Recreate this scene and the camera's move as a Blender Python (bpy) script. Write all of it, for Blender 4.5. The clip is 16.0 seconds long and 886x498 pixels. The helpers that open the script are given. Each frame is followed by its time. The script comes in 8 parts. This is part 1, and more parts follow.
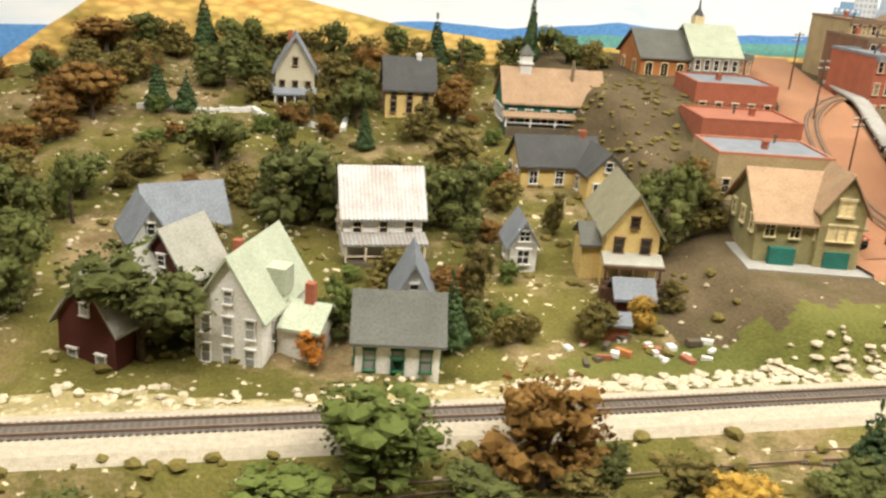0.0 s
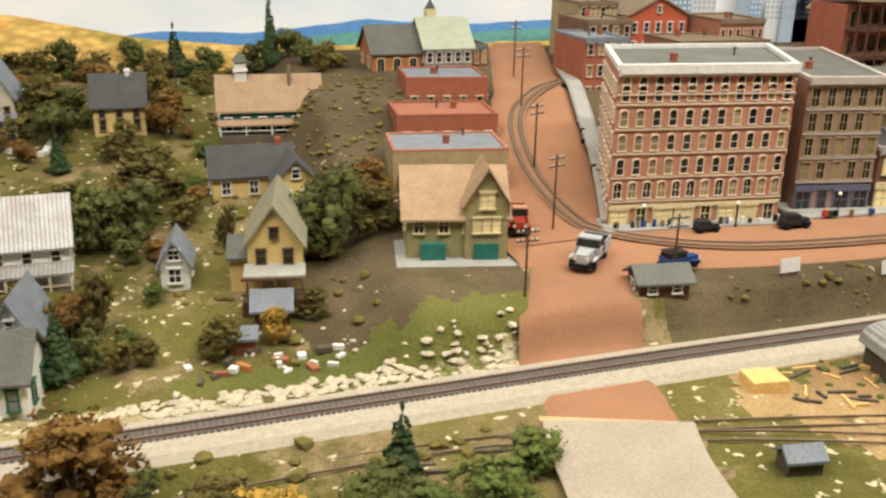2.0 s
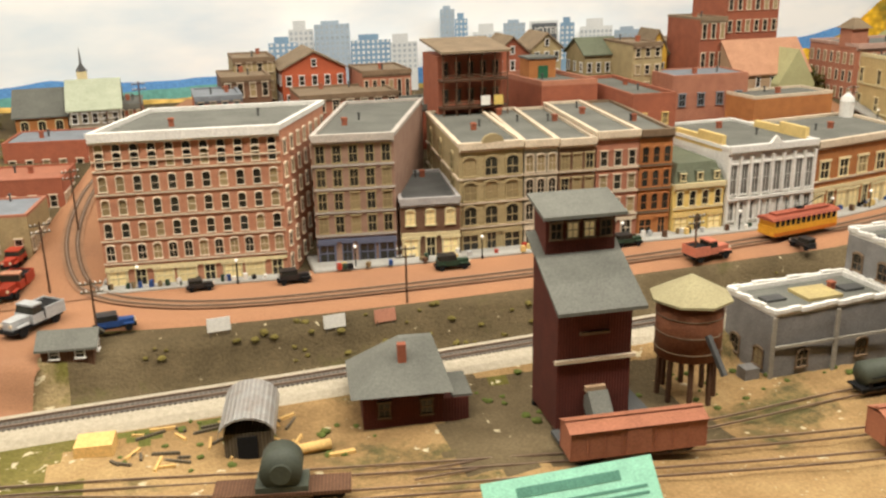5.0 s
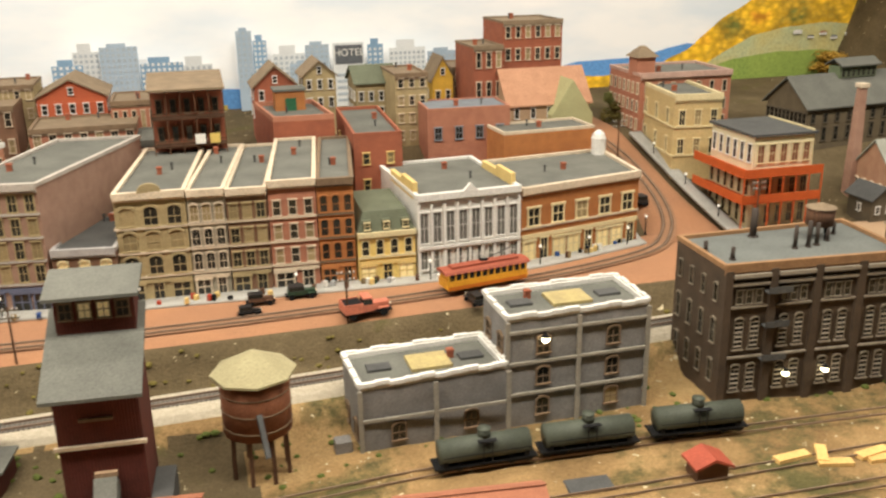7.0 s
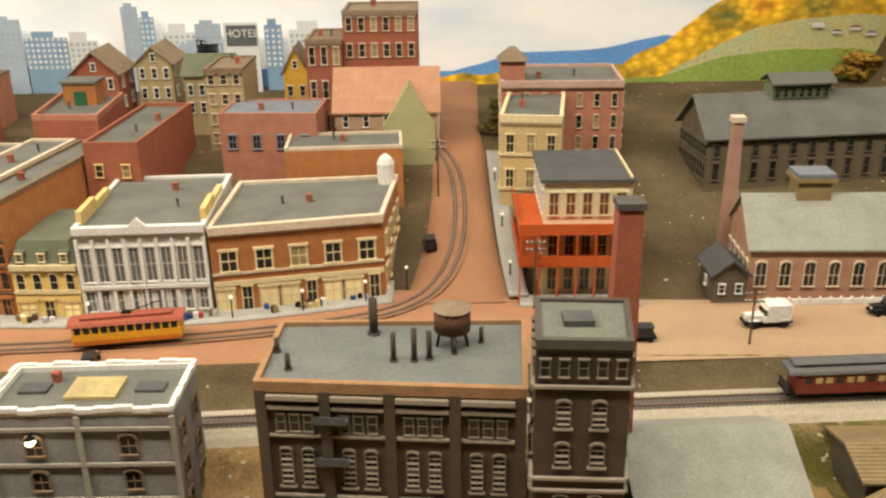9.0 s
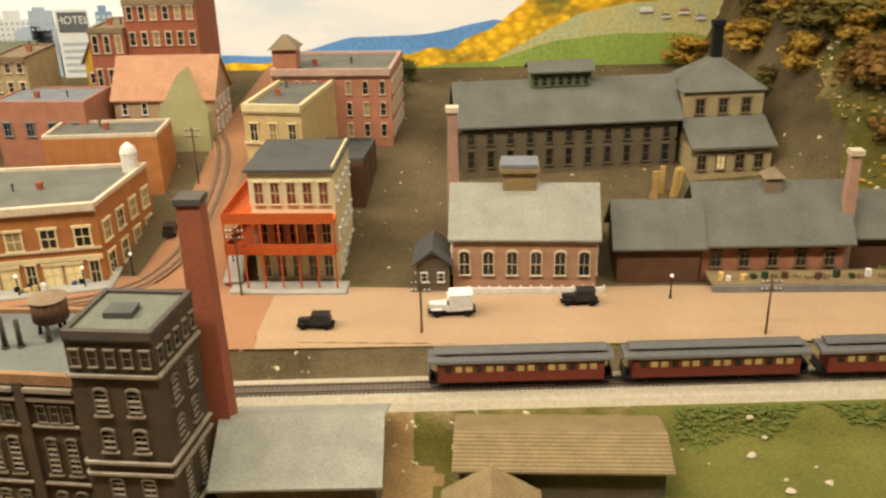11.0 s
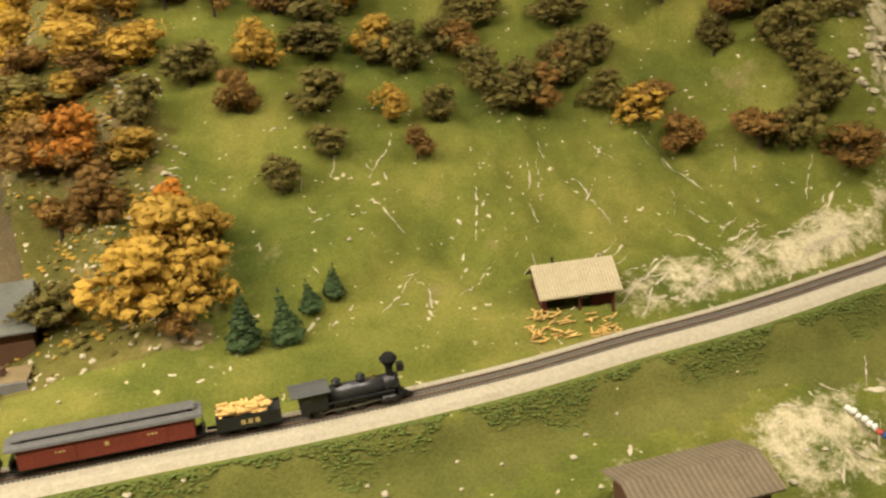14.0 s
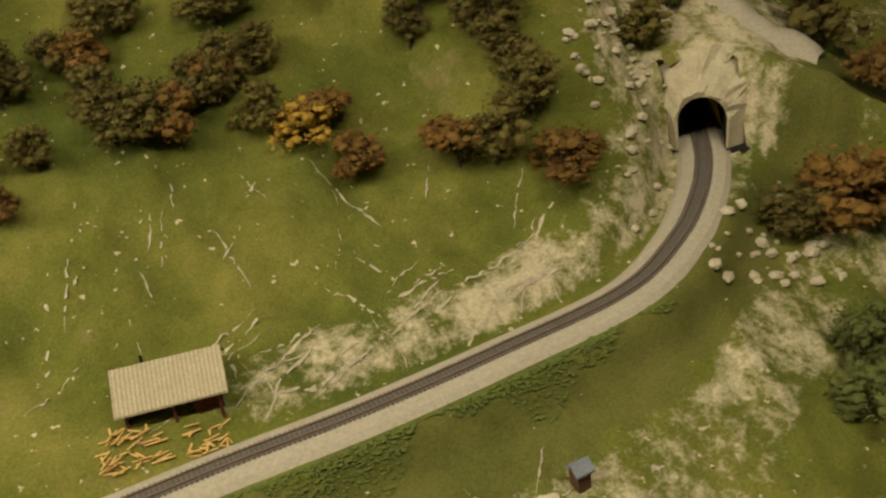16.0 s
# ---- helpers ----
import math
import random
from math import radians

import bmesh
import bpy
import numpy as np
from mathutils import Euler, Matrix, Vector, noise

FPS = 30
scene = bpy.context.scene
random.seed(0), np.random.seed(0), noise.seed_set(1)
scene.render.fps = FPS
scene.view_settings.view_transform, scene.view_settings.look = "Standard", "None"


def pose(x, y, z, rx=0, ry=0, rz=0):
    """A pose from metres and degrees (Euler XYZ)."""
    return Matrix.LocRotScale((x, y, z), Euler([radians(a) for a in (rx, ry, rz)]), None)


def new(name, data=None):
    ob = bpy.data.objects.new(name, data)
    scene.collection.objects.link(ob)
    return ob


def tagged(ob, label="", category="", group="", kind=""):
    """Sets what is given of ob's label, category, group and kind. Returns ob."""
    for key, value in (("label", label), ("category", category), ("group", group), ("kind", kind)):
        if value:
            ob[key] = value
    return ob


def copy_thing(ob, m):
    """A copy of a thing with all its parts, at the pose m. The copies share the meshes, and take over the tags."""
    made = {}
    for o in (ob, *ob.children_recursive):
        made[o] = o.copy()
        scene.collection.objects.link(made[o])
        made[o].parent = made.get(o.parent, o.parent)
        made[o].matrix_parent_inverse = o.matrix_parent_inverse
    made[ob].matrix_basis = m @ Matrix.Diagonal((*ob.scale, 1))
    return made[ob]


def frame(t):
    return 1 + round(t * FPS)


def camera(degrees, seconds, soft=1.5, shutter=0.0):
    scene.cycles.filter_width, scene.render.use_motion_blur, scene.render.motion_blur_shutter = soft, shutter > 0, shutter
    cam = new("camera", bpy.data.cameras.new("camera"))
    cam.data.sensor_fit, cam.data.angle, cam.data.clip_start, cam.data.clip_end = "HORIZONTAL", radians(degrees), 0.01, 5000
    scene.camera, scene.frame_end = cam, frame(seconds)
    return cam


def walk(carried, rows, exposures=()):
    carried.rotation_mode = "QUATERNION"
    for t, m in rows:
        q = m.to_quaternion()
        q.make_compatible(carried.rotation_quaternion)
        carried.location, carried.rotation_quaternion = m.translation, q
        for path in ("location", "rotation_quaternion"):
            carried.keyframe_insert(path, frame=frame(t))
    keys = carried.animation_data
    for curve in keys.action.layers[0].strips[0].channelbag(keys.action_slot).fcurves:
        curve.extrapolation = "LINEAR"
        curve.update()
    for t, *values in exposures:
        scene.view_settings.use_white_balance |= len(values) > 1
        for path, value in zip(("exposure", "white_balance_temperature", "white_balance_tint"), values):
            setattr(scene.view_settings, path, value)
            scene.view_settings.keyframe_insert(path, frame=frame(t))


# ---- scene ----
cam = camera(51.6, 16.0, soft=2.4, shutter=0.15)
# seconds, place in metres, turn in degrees
PATH = [
    (0.0, 0.1081, 0.0061, 0.3633, 71.03, -4.18, -10.73),
    (0.5, 0.2020, -0.0948, 0.4054, 72.35, -2.23, -11.19),
    (1.0, 0.2728, -0.1462, 0.4071, 72.48, -1.53, -11.77),
    (1.5, 0.3432, -0.1217, 0.4118, 71.52, -0.80, -13.74),
    (2.0, 0.4367, -0.0683, 0.4084, 70.47, -1.02, -17.15),
    (2.5, 0.5340, -0.0581, 0.4196, 71.40, 0.74, -18.82),
    (3.0, 0.6775, -0.1507, 0.4371, 71.24, -1.70, -15.95),
    (3.5, 0.7905, -0.2090, 0.4468, 71.71, -0.18, -16.28),
    (4.0, 0.9102, -0.2271, 0.4506, 72.39, 1.56, -18.98),
    (6.5, 1.5264, -0.4169, 0.5058, 72.09, 0.19, -13.89),
    (7.0, 1.7004, -0.3985, 0.5396, 71.38, 0.87, -15.77),
    (7.5, 1.9310, -0.3014, 0.5793, 69.06, -1.36, -11.93),
    (8.0, 2.1959, -0.1590, 0.5601, 68.12, 0.98, -8.55),
    (8.5, 2.4075, -0.1922, 0.5740, 68.33, 0.40, -2.35),
    (11.0, 3.0597, -0.2185, 0.6076, 66.79, 1.34, 1.86),
    (11.5, 3.2439, -0.2085, 0.6181, 65.50, 4.97, -2.24),
    (12.0, 3.4814, -0.2161, 0.6270, 66.32, 3.25, 1.46),
    (12.5, 3.7291, -0.2235, 0.6315, 67.09, 2.22, -0.05),
    (13.0, 3.8770, -0.2210, 0.6032, 66.52, 3.24, -3.79),
    (13.5, 3.9930, -0.2196, 0.6172, 67.40, 3.08, -7.27),
    (14.0, 4.0918, -0.2262, 0.6283, 68.25, 3.72, -12.63),
    (14.5, 4.1878, -0.1753, 0.6077, 68.75, 4.31, -15.65),
    (15.0, 4.3591, 0.0351, 0.5455, 67.06, 6.45, -16.42),
    (15.5, 4.5250, 0.1246, 0.5397, 65.02, 6.68, -17.93),
    (16.0, 4.6738, 0.0159, 0.6221, 63.96, 7.56, -16.37),
]
# seconds, stops, kelvin, tint
EXPOSURES = [(0.0, -0.1, 6200, 10), (1.5, -0.42, 6150, 10), (3.0, -0.48, 6300, 10), (4.0, -0.48, 6350, 10), (6.5, -0.38, 6450, 10), (8.5, -0.46, 6650, 11), (11.0, -0.3, 7200, 9), (11.5, -0.4, 7200, 9),
             (12.5, -0.15, 7200, 8), (13.5, 0.1, 6900, 8), (14.0, 0.24, 6900, 7), (14.5, 0.15, 7000, 6), (15.0, -0.32, 7200, 4), (15.5, -0.5, 7300, 4), (16.0, -0.5, 7300, 4)]
walk(cam, [(t, pose(x, y, z, rx, ry, rz)) for t, x, y, z, rx, ry, rz in PATH], EXPOSURES)

# world: a dim room, lit by unseen area lamps added below its ceiling
world = bpy.data.worlds.new("room_air")
scene.world = world
world.use_nodes = True
world.node_tree.nodes["Background"].inputs[0].default_value = (1.0, 0.93, 0.82, 1)
world.node_tree.nodes["Background"].inputs[1].default_value = 0.10

TAU = math.tau
rnd = random.Random(7)


def unseen_lamp(x, y, power, sx, sy, z=1.95):
    lamp = bpy.data.lights.new("tube_light", "AREA")
    lamp.shape, lamp.size, lamp.size_y, lamp.energy = "RECTANGLE", sx, sy, power
    lamp.color = (1.0, 0.92, 0.80)
    ob = new("tube_light", lamp)
    ob.matrix_world = pose(x, y, z, 0, 0, 0)
    return ob


# added lamps out of view; uneven powers and a back row balance brightness
LAMPS = [(-0.6, 0.05, 60, 1.2, 0.2), (1.0, 0.05, 54, 1.2, 0.2), (2.4, 0.05, 50, 1.2, 0.2), (3.75, 0.05, 29, 1.2, 0.2), (5.3, 0.05, 40, 1.0, 0.2),
         (0.0, 1.15, 24, 1.2, 0.1), (1.7, 1.15, 20, 1.2, 0.1), (3.2, 1.15, 13, 1.2, 0.1)]
for row in LAMPS:
    unseen_lamp(*row)

# ---- materials ----
MATS = {}


def mat(name, colour, rough=0.8, second=None, scale=60.0, mix=0.5, bump=0.15, fine=400.0, metal=0.0, vary=0.08, emit=0.0, bands=None, spec=0.3):
    """A surface with broad stains towards a second colour, fine grain, relief and a little change from piece to piece."""
    if name in MATS:
        return MATS[name]
    m = bpy.data.materials.new(name)
    m.use_nodes = True
    nt = m.node_tree
    n, l = nt.nodes, nt.links
    b = n["Principled BSDF"]
    second = second or tuple(c * 0.55 for c in colour)
    tc = n.new("ShaderNodeTexCoord")
    big = n.new("ShaderNodeTexNoise")
    big.inputs["Scale"].default_value, big.inputs["Detail"].default_value = scale, 5
    l.new(tc.outputs["Object"], big.inputs["Vector"])
    ramp = n.new("ShaderNodeValToRGB")
    ramp.color_ramp.elements[0].position, ramp.color_ramp.elements[1].position = 0.5 - 0.22, 0.5 + 0.22
    ramp.color_ramp.elements[0].color, ramp.color_ramp.elements[1].color = (*second, 1), (*colour, 1)
    l.new(big.outputs["Fac"], ramp.inputs["Fac"])
    base = n.new("ShaderNodeMix")
    base.data_type = "RGBA"
    base.inputs["Factor"].default_value = mix
    base.inputs[6].default_value = (*colour, 1)
    l.new(ramp.outputs["Color"], base.inputs[7])
    grain = n.new("ShaderNodeTexNoise")
    grain.inputs["Scale"].default_value, grain.inputs["Detail"].default_value = fine, 3
    l.new(tc.outputs["Object"], grain.inputs["Vector"])
    info = n.new("ShaderNodeObjectInfo")
    spread = n.new("ShaderNodeMapRange")
    spread.inputs["To Min"].default_value, spread.inputs["To Max"].default_value = 1 - vary, 1 + vary
    l.new(info.outputs["Random"], spread.inputs["Value"])
    gr = n.new("ShaderNodeMapRange")
    gr.inputs["From Min"].default_value, gr.inputs["From Max"].default_value = 0.3, 0.7
    gr.inputs["To Min"].default_value, gr.inputs["To Max"].default_value = 0.82, 1.15
    l.new(grain.outputs["Fac"], gr.inputs["Value"])
    mul = n.new("ShaderNodeMath")
    mul.operation = "MULTIPLY"
    l.new(spread.outputs["Result"], mul.inputs[0])
    l.new(gr.outputs["Result"], mul.inputs[1])
    last = mul.outputs[0]
    height = grain.outputs["Fac"]
    if bands:
        axis, count, depth = bands
        wave = n.new("ShaderNodeTexWave")
        wave.wave_type, wave.bands_direction = "BANDS", axis
        wave.inputs["Scale"].default_value, wave.inputs["Distortion"].default_value = count, 0.3
        l.new(tc.outputs["Object"], wave.inputs["Vector"])
        wr = n.new("ShaderNodeMapRange")
        wr.inputs["To Min"].default_value, wr.inputs["To Max"].default_value = 1 - depth, 1.0
        l.new(wave.outputs["Fac"], wr.inputs["Value"])
        mul2 = n.new("ShaderNodeMath")
        mul2.operation = "MULTIPLY"
        l.new(last, mul2.inputs[0])
        l.new(wr.outputs["Result"], mul2.inputs[1])
        last = mul2.outputs[0]
        height = wave.outputs["Fac"]
    out = n.new("ShaderNodeVectorMath")
    out.operation = "SCALE"
    l.new(base.outputs[2], out.inputs[0])
    l.new(last, out.inputs["Scale"])
    l.new(out.outputs[0], b.inputs["Base Color"])
    b.inputs["Roughness"].default_value, b.inputs["Metallic"].default_value = rough, metal
    b.inputs["Specular IOR Level"].default_value = spec
    if bump:
        bp = n.new("ShaderNodeBump")
        bp.inputs["Strength"].default_value, bp.inputs["Distance"].default_value = bump, 0.002
        l.new(height, bp.inputs["Height"])
        l.new(bp.outputs["Normal"], b.inputs["Normal"])
    if emit:
        b.inputs["Emission Color"].default_value, b.inputs["Emission Strength"].default_value = (*colour, 1), emit
    MATS[name] = m
    return m


white = mat("white_paint", (0.78, 0.76, 0.70), 0.6, (0.5, 0.48, 0.42), 25, 0.4)
cream = mat("cream_paint", (0.72, 0.62, 0.36), 0.7, (0.5, 0.4, 0.2), 30, 0.4)
yellow = mat("yellow_paint", (0.70, 0.52, 0.20), 0.7, (0.45, 0.3, 0.1), 30, 0.4)
tan = mat("tan_stone", (0.42, 0.33, 0.17), 0.85, (0.24, 0.19, 0.1), 40, 0.6)
olive_stone = mat("olive_stone", (0.33, 0.29, 0.13), 0.85, (0.2, 0.17, 0.08), 60, 0.6)
brick = mat("red_brick", (0.36, 0.115, 0.06), 0.9, (0.22, 0.075, 0.045), 50, 0.6, 0.3, 700)
brick_pink = mat("pale_brick", (0.46, 0.20, 0.12), 0.9, (0.31, 0.125, 0.08), 60, 0.6, 0.3, 700)
brick_orange = mat("orange_brick", (0.46, 0.19, 0.06), 0.9, (0.3, 0.11, 0.04), 50, 0.6, 0.3, 700)
brick_brown = mat("brown_brick", (0.20, 0.11, 0.065), 0.9, (0.11, 0.065, 0.04), 50, 0.6, 0.3, 700)
brick_dark = mat("sooty_brick", (0.095, 0.066, 0.042), 0.9, (0.047, 0.034, 0.023), 30, 0.7, 0.3, 700)
concrete = mat("grey_stone_block", (0.25, 0.24, 0.225), 0.9, (0.14, 0.132, 0.122), 35, 0.7, 0.3)
roof_grey = mat("grey_roof_felt", (0.155, 0.155, 0.13), 0.85, (0.085, 0.085, 0.072), 18, 0.7)
roof_dark = mat("dark_slate_roof", (0.085, 0.085, 0.08), 0.8, (0.045, 0.045, 0.043), 30, 0.6)
roof_brown = mat("weathered_brown_roof", (0.25, 0.185, 0.115), 0.9, (0.14, 0.10, 0.065), 40, 0.6)
roof_tan = mat("tan_shingle_roof", (0.40, 0.27, 0.16), 0.9, (0.26, 0.17, 0.10), 40, 0.6)
roof_peach = mat("peach_roof", (0.50, 0.27, 0.16), 0.9, (0.34, 0.17, 0.1), 40, 0.6)
roof_green = mat("pale_green_roof", (0.42, 0.45, 0.33), 0.8, (0.26, 0.29, 0.2), 40, 0.5)
roof_sage = mat("sage_green_roof", (0.14, 0.155, 0.10), 0.85, (0.085, 0.09, 0.06), 30, 0.6)
tin = mat("galvanised_tin", (0.42, 0.42, 0.40), 0.45, (0.26, 0.2, 0.15), 45, 0.6, 0.4, 400, 0.3, 0.08, 0, ("X", 60, 0.25))
blue_slate = mat("blue_grey_roof", (0.22, 0.24, 0.26), 0.8, (0.13, 0.14, 0.15), 40, 0.6)
red_wood = mat("dark_red_boards", (0.13, 0.032, 0.02), 0.85, (0.07, 0.02, 0.014), 40, 0.6, 0.3, 400, 0, 0.08, 0, ("X", 90, 0.3))
brown_wood = mat("brown_boards", (0.15, 0.075, 0.04), 0.9, (0.08, 0.04, 0.022), 40, 0.6, 0.3, 400, 0, 0.08, 0, ("X", 90, 0.3))
grey_wood = mat("grey_boards", (0.16, 0.13, 0.085), 0.9, (0.09, 0.07, 0.045), 40, 0.6, 0.3, 400, 0, 0.08, 0, ("X", 80, 0.35))
deck_wood = mat("weathered_planks", (0.33, 0.24, 0.12), 0.9, (0.2, 0.14, 0.07), 40, 0.6, 0.4, 400, 0, 0.08, 0, ("Y", 55, 0.45))
fresh_wood = mat("fresh_cut_wood", (0.72, 0.47, 0.17), 0.8, (0.5, 0.3, 0.09), 80, 0.5)
orange_paint = mat("orange_red_paint", (0.52, 0.10, 0.02), 0.7, (0.36, 0.06, 0.015), 40, 0.4)
green_paint = mat("green_paint", (0.03, 0.13, 0.06), 0.6)
teal = mat("teal_paint", (0.03, 0.17, 0.13), 0.6)
glass = mat("window_glass", (0.03, 0.028, 0.022), 0.12, (0.015, 0.014, 0.012), 90, 0.6, 0.0, 300, 0, 0.3, 0, None, 0.5)
warm_pane = mat("lit_window", (0.80, 0.66, 0.34), 0.4, (0.55, 0.4, 0.16), 90, 0.5, 0.0, 400, 0, 0.25, 0.18)
black = mat("black_paint", (0.014, 0.014, 0.015), 0.4, (0.03, 0.028, 0.026), 60, 0.5, 0.1, 500, 0.0, 0.05, 0, None, 0.5)
soot = mat("soot", (0.008, 0.008, 0.008), 0.9)
steel = mat("worn_steel", (0.30, 0.28, 0.25), 0.35, (0.16, 0.13, 0.11), 90, 0.5, 0.1, 500, 0.8)
rail_steel = mat("rusty_rail", (0.30, 0.22, 0.16), 0.5, (0.2, 0.12, 0.08), 60, 0.5, 0.1, 500, 0.5)
tie_wood = mat("sleeper_wood", (0.115, 0.095, 0.075), 0.95)
car_red = mat("maroon_car_paint", (0.20, 0.042, 0.027), 0.5, (0.14, 0.03, 0.02), 40, 0.4, 0.05)
car_roof = mat("grey_car_roof", (0.12, 0.115, 0.11), 0.75, (0.075, 0.072, 0.07), 40, 0.5)
blue_paint = mat("blue_paint", (0.03, 0.08, 0.25), 0.4)
mint = mat("mint_green_paint", (0.28, 0.58, 0.42), 0.6)
tram_yellow = mat("tram_yellow", (0.75, 0.36, 0.03), 0.5)
tram_roof = mat("tram_red_roof", (0.34, 0.09, 0.05), 0.7)
boxcar_red = mat("faded_boxcar_red", (0.36, 0.14, 0.075), 0.8, (0.24, 0.09, 0.05), 30, 0.6)
tank_green = mat("dull_dark_green", (0.075, 0.085, 0.06), 0.6, (0.045, 0.05, 0.04), 40, 0.6)
plaster_rock = mat("bare_plaster_rock", (0.52, 0.45, 0.30), 0.95, (0.32, 0.27, 0.17), 50, 0.6, 0.5)
bark = mat("bark", (0.08, 0.055, 0.035), 0.95)
lamp_glow = mat("lamp_glow", (1.0, 0.85, 0.55), 0.5, None, 60, 0.0, 0.0, 400, 0, 0, 12.0)
pave = mat("grey_pavement", (0.36, 0.35, 0.31), 0.9, (0.25, 0.24, 0.21), 40, 0.5)
street = mat("brick_red_street", (0.365, 0.18, 0.09), 0.95, (0.27, 0.14, 0.078), 9, 0.7, 0.3, 600)
street_sand = mat("sandy_street", (0.43, 0.295, 0.175), 0.95, (0.36, 0.235, 0.14), 9, 0.7, 0.3, 600)
ballast = mat("pale_ballast", (0.50, 0.44, 0.33), 0.95, (0.35, 0.3, 0.21), 160, 0.7, 0.8, 900)
LEAF = {
    "green": mat("dark_green_foliage", (0.130, 0.140, 0.036), 0.95, (0.070, 0.080, 0.020), 90, 0.7, 0.5, 600, 0, 0.2),
    "olive": mat("olive_foliage", (0.165, 0.132, 0.031), 0.95, (0.085, 0.067, 0.017), 90, 0.7, 0.5, 600, 0, 0.2),
    "bright": mat("bright_green_foliage", (0.128, 0.158, 0.031), 0.95, (0.070, 0.090, 0.018), 90, 0.7, 0.5, 600, 0, 0.2),
    "rust": mat("rust_brown_foliage", (0.225, 0.122, 0.028), 0.95, (0.125, 0.068, 0.016), 90, 0.7, 0.5, 600, 0, 0.2),
    "gold": mat("golden_foliage", (0.47, 0.29, 0.048), 0.95, (0.31, 0.18, 0.027), 90, 0.7, 0.5, 600, 0, 0.2),
    "orange": mat("orange_foliage", (0.580, 0.225, 0.029), 0.95, (0.319, 0.120, 0.016), 90, 0.7, 0.5, 600, 0, 0.2),
    "pine": mat("pine_green_foliage", (0.060, 0.096, 0.032), 0.95, (0.032, 0.054, 0.018), 90, 0.7, 0.5, 600, 0, 0.2),
}


def ground_material(name, low, mid, high, dry, wet, edge, stones):
    """Scenery grass: olive and green flock, bare earth and pale stones."""
    m = bpy.data.materials.new(name)
    m.use_nodes = True
    n, l = m.node_tree.nodes, m.node_tree.links
    b = n["Principled BSDF"]
    tc = n.new("ShaderNodeTexCoord")

    def noise_ramp(scale, stops, detail=6, rough=0.6):
        t = n.new("ShaderNodeTexNoise")
        t.inputs["Scale"].default_value, t.inputs["Detail"].default_value, t.inputs["Roughness"].default_value = scale, detail, rough
        l.new(tc.outputs["Object"], t.inputs["Vector"])
        r = n.new("ShaderNodeValToRGB")
        while len(r.color_ramp.elements) < len(stops):
            r.color_ramp.elements.new(0.5)
        for e, (p, c) in zip(r.color_ramp.elements, stops):
            e.position, e.color = p, (*c, 1)
        l.new(t.outputs["Fac"], r.inputs["Fac"])
        return t, r

    def blend(fac, a, c):
        x = n.new("ShaderNodeMix")
        x.data_type = "RGBA"
        l.new(fac, x.inputs["Factor"])
        l.new(a, x.inputs[6])
        l.new(c, x.inputs[7])
        return x.outputs[2]

    _, grass = noise_ramp(4.5, [(0.30, low), (0.5, mid), (0.68, high)], 9, 0.66)
    _, earth = noise_ramp(22, [(0.3, wet), (0.7, dry)])
    _, mask = noise_ramp(6, [(edge, (0, 0, 0)), (edge + 0.1, (1, 1, 1))], 8, 0.7)
    _, stone = noise_ramp(70, [(stones, (0, 0, 0)), (stones + 0.03, (1, 1, 1))], 3, 0.5)
    tufts, dark = noise_ramp(260, [(0.35, (0.8, 0.8, 0.8)), (0.65, (1.12, 1.12, 1.12))], 4)
    pale = n.new("ShaderNodeRGB")
    pale.outputs[0].default_value = (0.55, 0.47, 0.30, 1)
    col = blend(mask.outputs["Color"], grass.outputs["Color"], earth.outputs["Color"])
    col = blend(stone.outputs["Color"], col, pale.outputs[0])
    bare = n.new("ShaderNodeAttribute")
    bare.attribute_name = "bare"
    streak, _ = noise_ramp(34, [(0.0, (0, 0, 0)), (1.0, (1, 1, 1))], 7, 0.75)
    both = n.new("ShaderNodeMath")
    both.operation = "ADD"
    l.new(bare.outputs["Fac"], both.inputs[0])
    l.new(streak.outputs["Fac"], both.inputs[1])
    cut = n.new("ShaderNodeMapRange")
    cut.inputs["From Min"].default_value, cut.inputs["From Max"].default_value = 0.92, 1.12
    l.new(both.outputs[0], cut.inputs["Value"])
    col = blend(cut.outputs["Result"], col, pale.outputs[0])
    mul = n.new("ShaderNodeVectorMath")
    mul.operation = "MULTIPLY"
    l.new(col, mul.inputs[0])
    l.new(dark.outputs["Color"], mul.inputs[1])
    l.new(mul.outputs[0], b.inputs["Base Color"])
    b.inputs["Roughness"].default_value = 0.95
    b.inputs["Specular IOR Level"].default_value = 0.1
    bp = n.new("ShaderNodeBump")
    bp.inputs["Strength"].default_value, bp.inputs["Distance"].default_value = 0.6, 0.004
    l.new(tufts.outputs["Fac"], bp.inputs["Height"])
    l.new(bp.outputs["Normal"], b.inputs["Normal"])
    return m


GRASS = ground_material("scenic_grass", (0.060, 0.058, 0.014), (0.120, 0.108, 0.026), (0.192, 0.160, 0.048), (0.320, 0.240, 0.120), (0.160, 0.112, 0.052), 0.50, 0.64)
HILL = ground_material("hill_grass", (0.072, 0.092, 0.018), (0.138, 0.146, 0.028), (0.225, 0.205, 0.048), (0.26, 0.22, 0.09), (0.18, 0.15, 0.05), 0.60, 0.69)
EARTH = ground_material("yard_earth", (0.176, 0.110, 0.048), (0.317, 0.202, 0.088), (0.422, 0.290, 0.132), (0.132, 0.114, 0.044), (0.066, 0.060, 0.026), 0.52, 0.67)
SOIL = ground_material("dark_soil", (0.060, 0.046, 0.024), (0.111, 0.083, 0.044), (0.162, 0.123, 0.068), (0.111, 0.102, 0.038), (0.085, 0.076, 0.025), 0.58, 0.70)
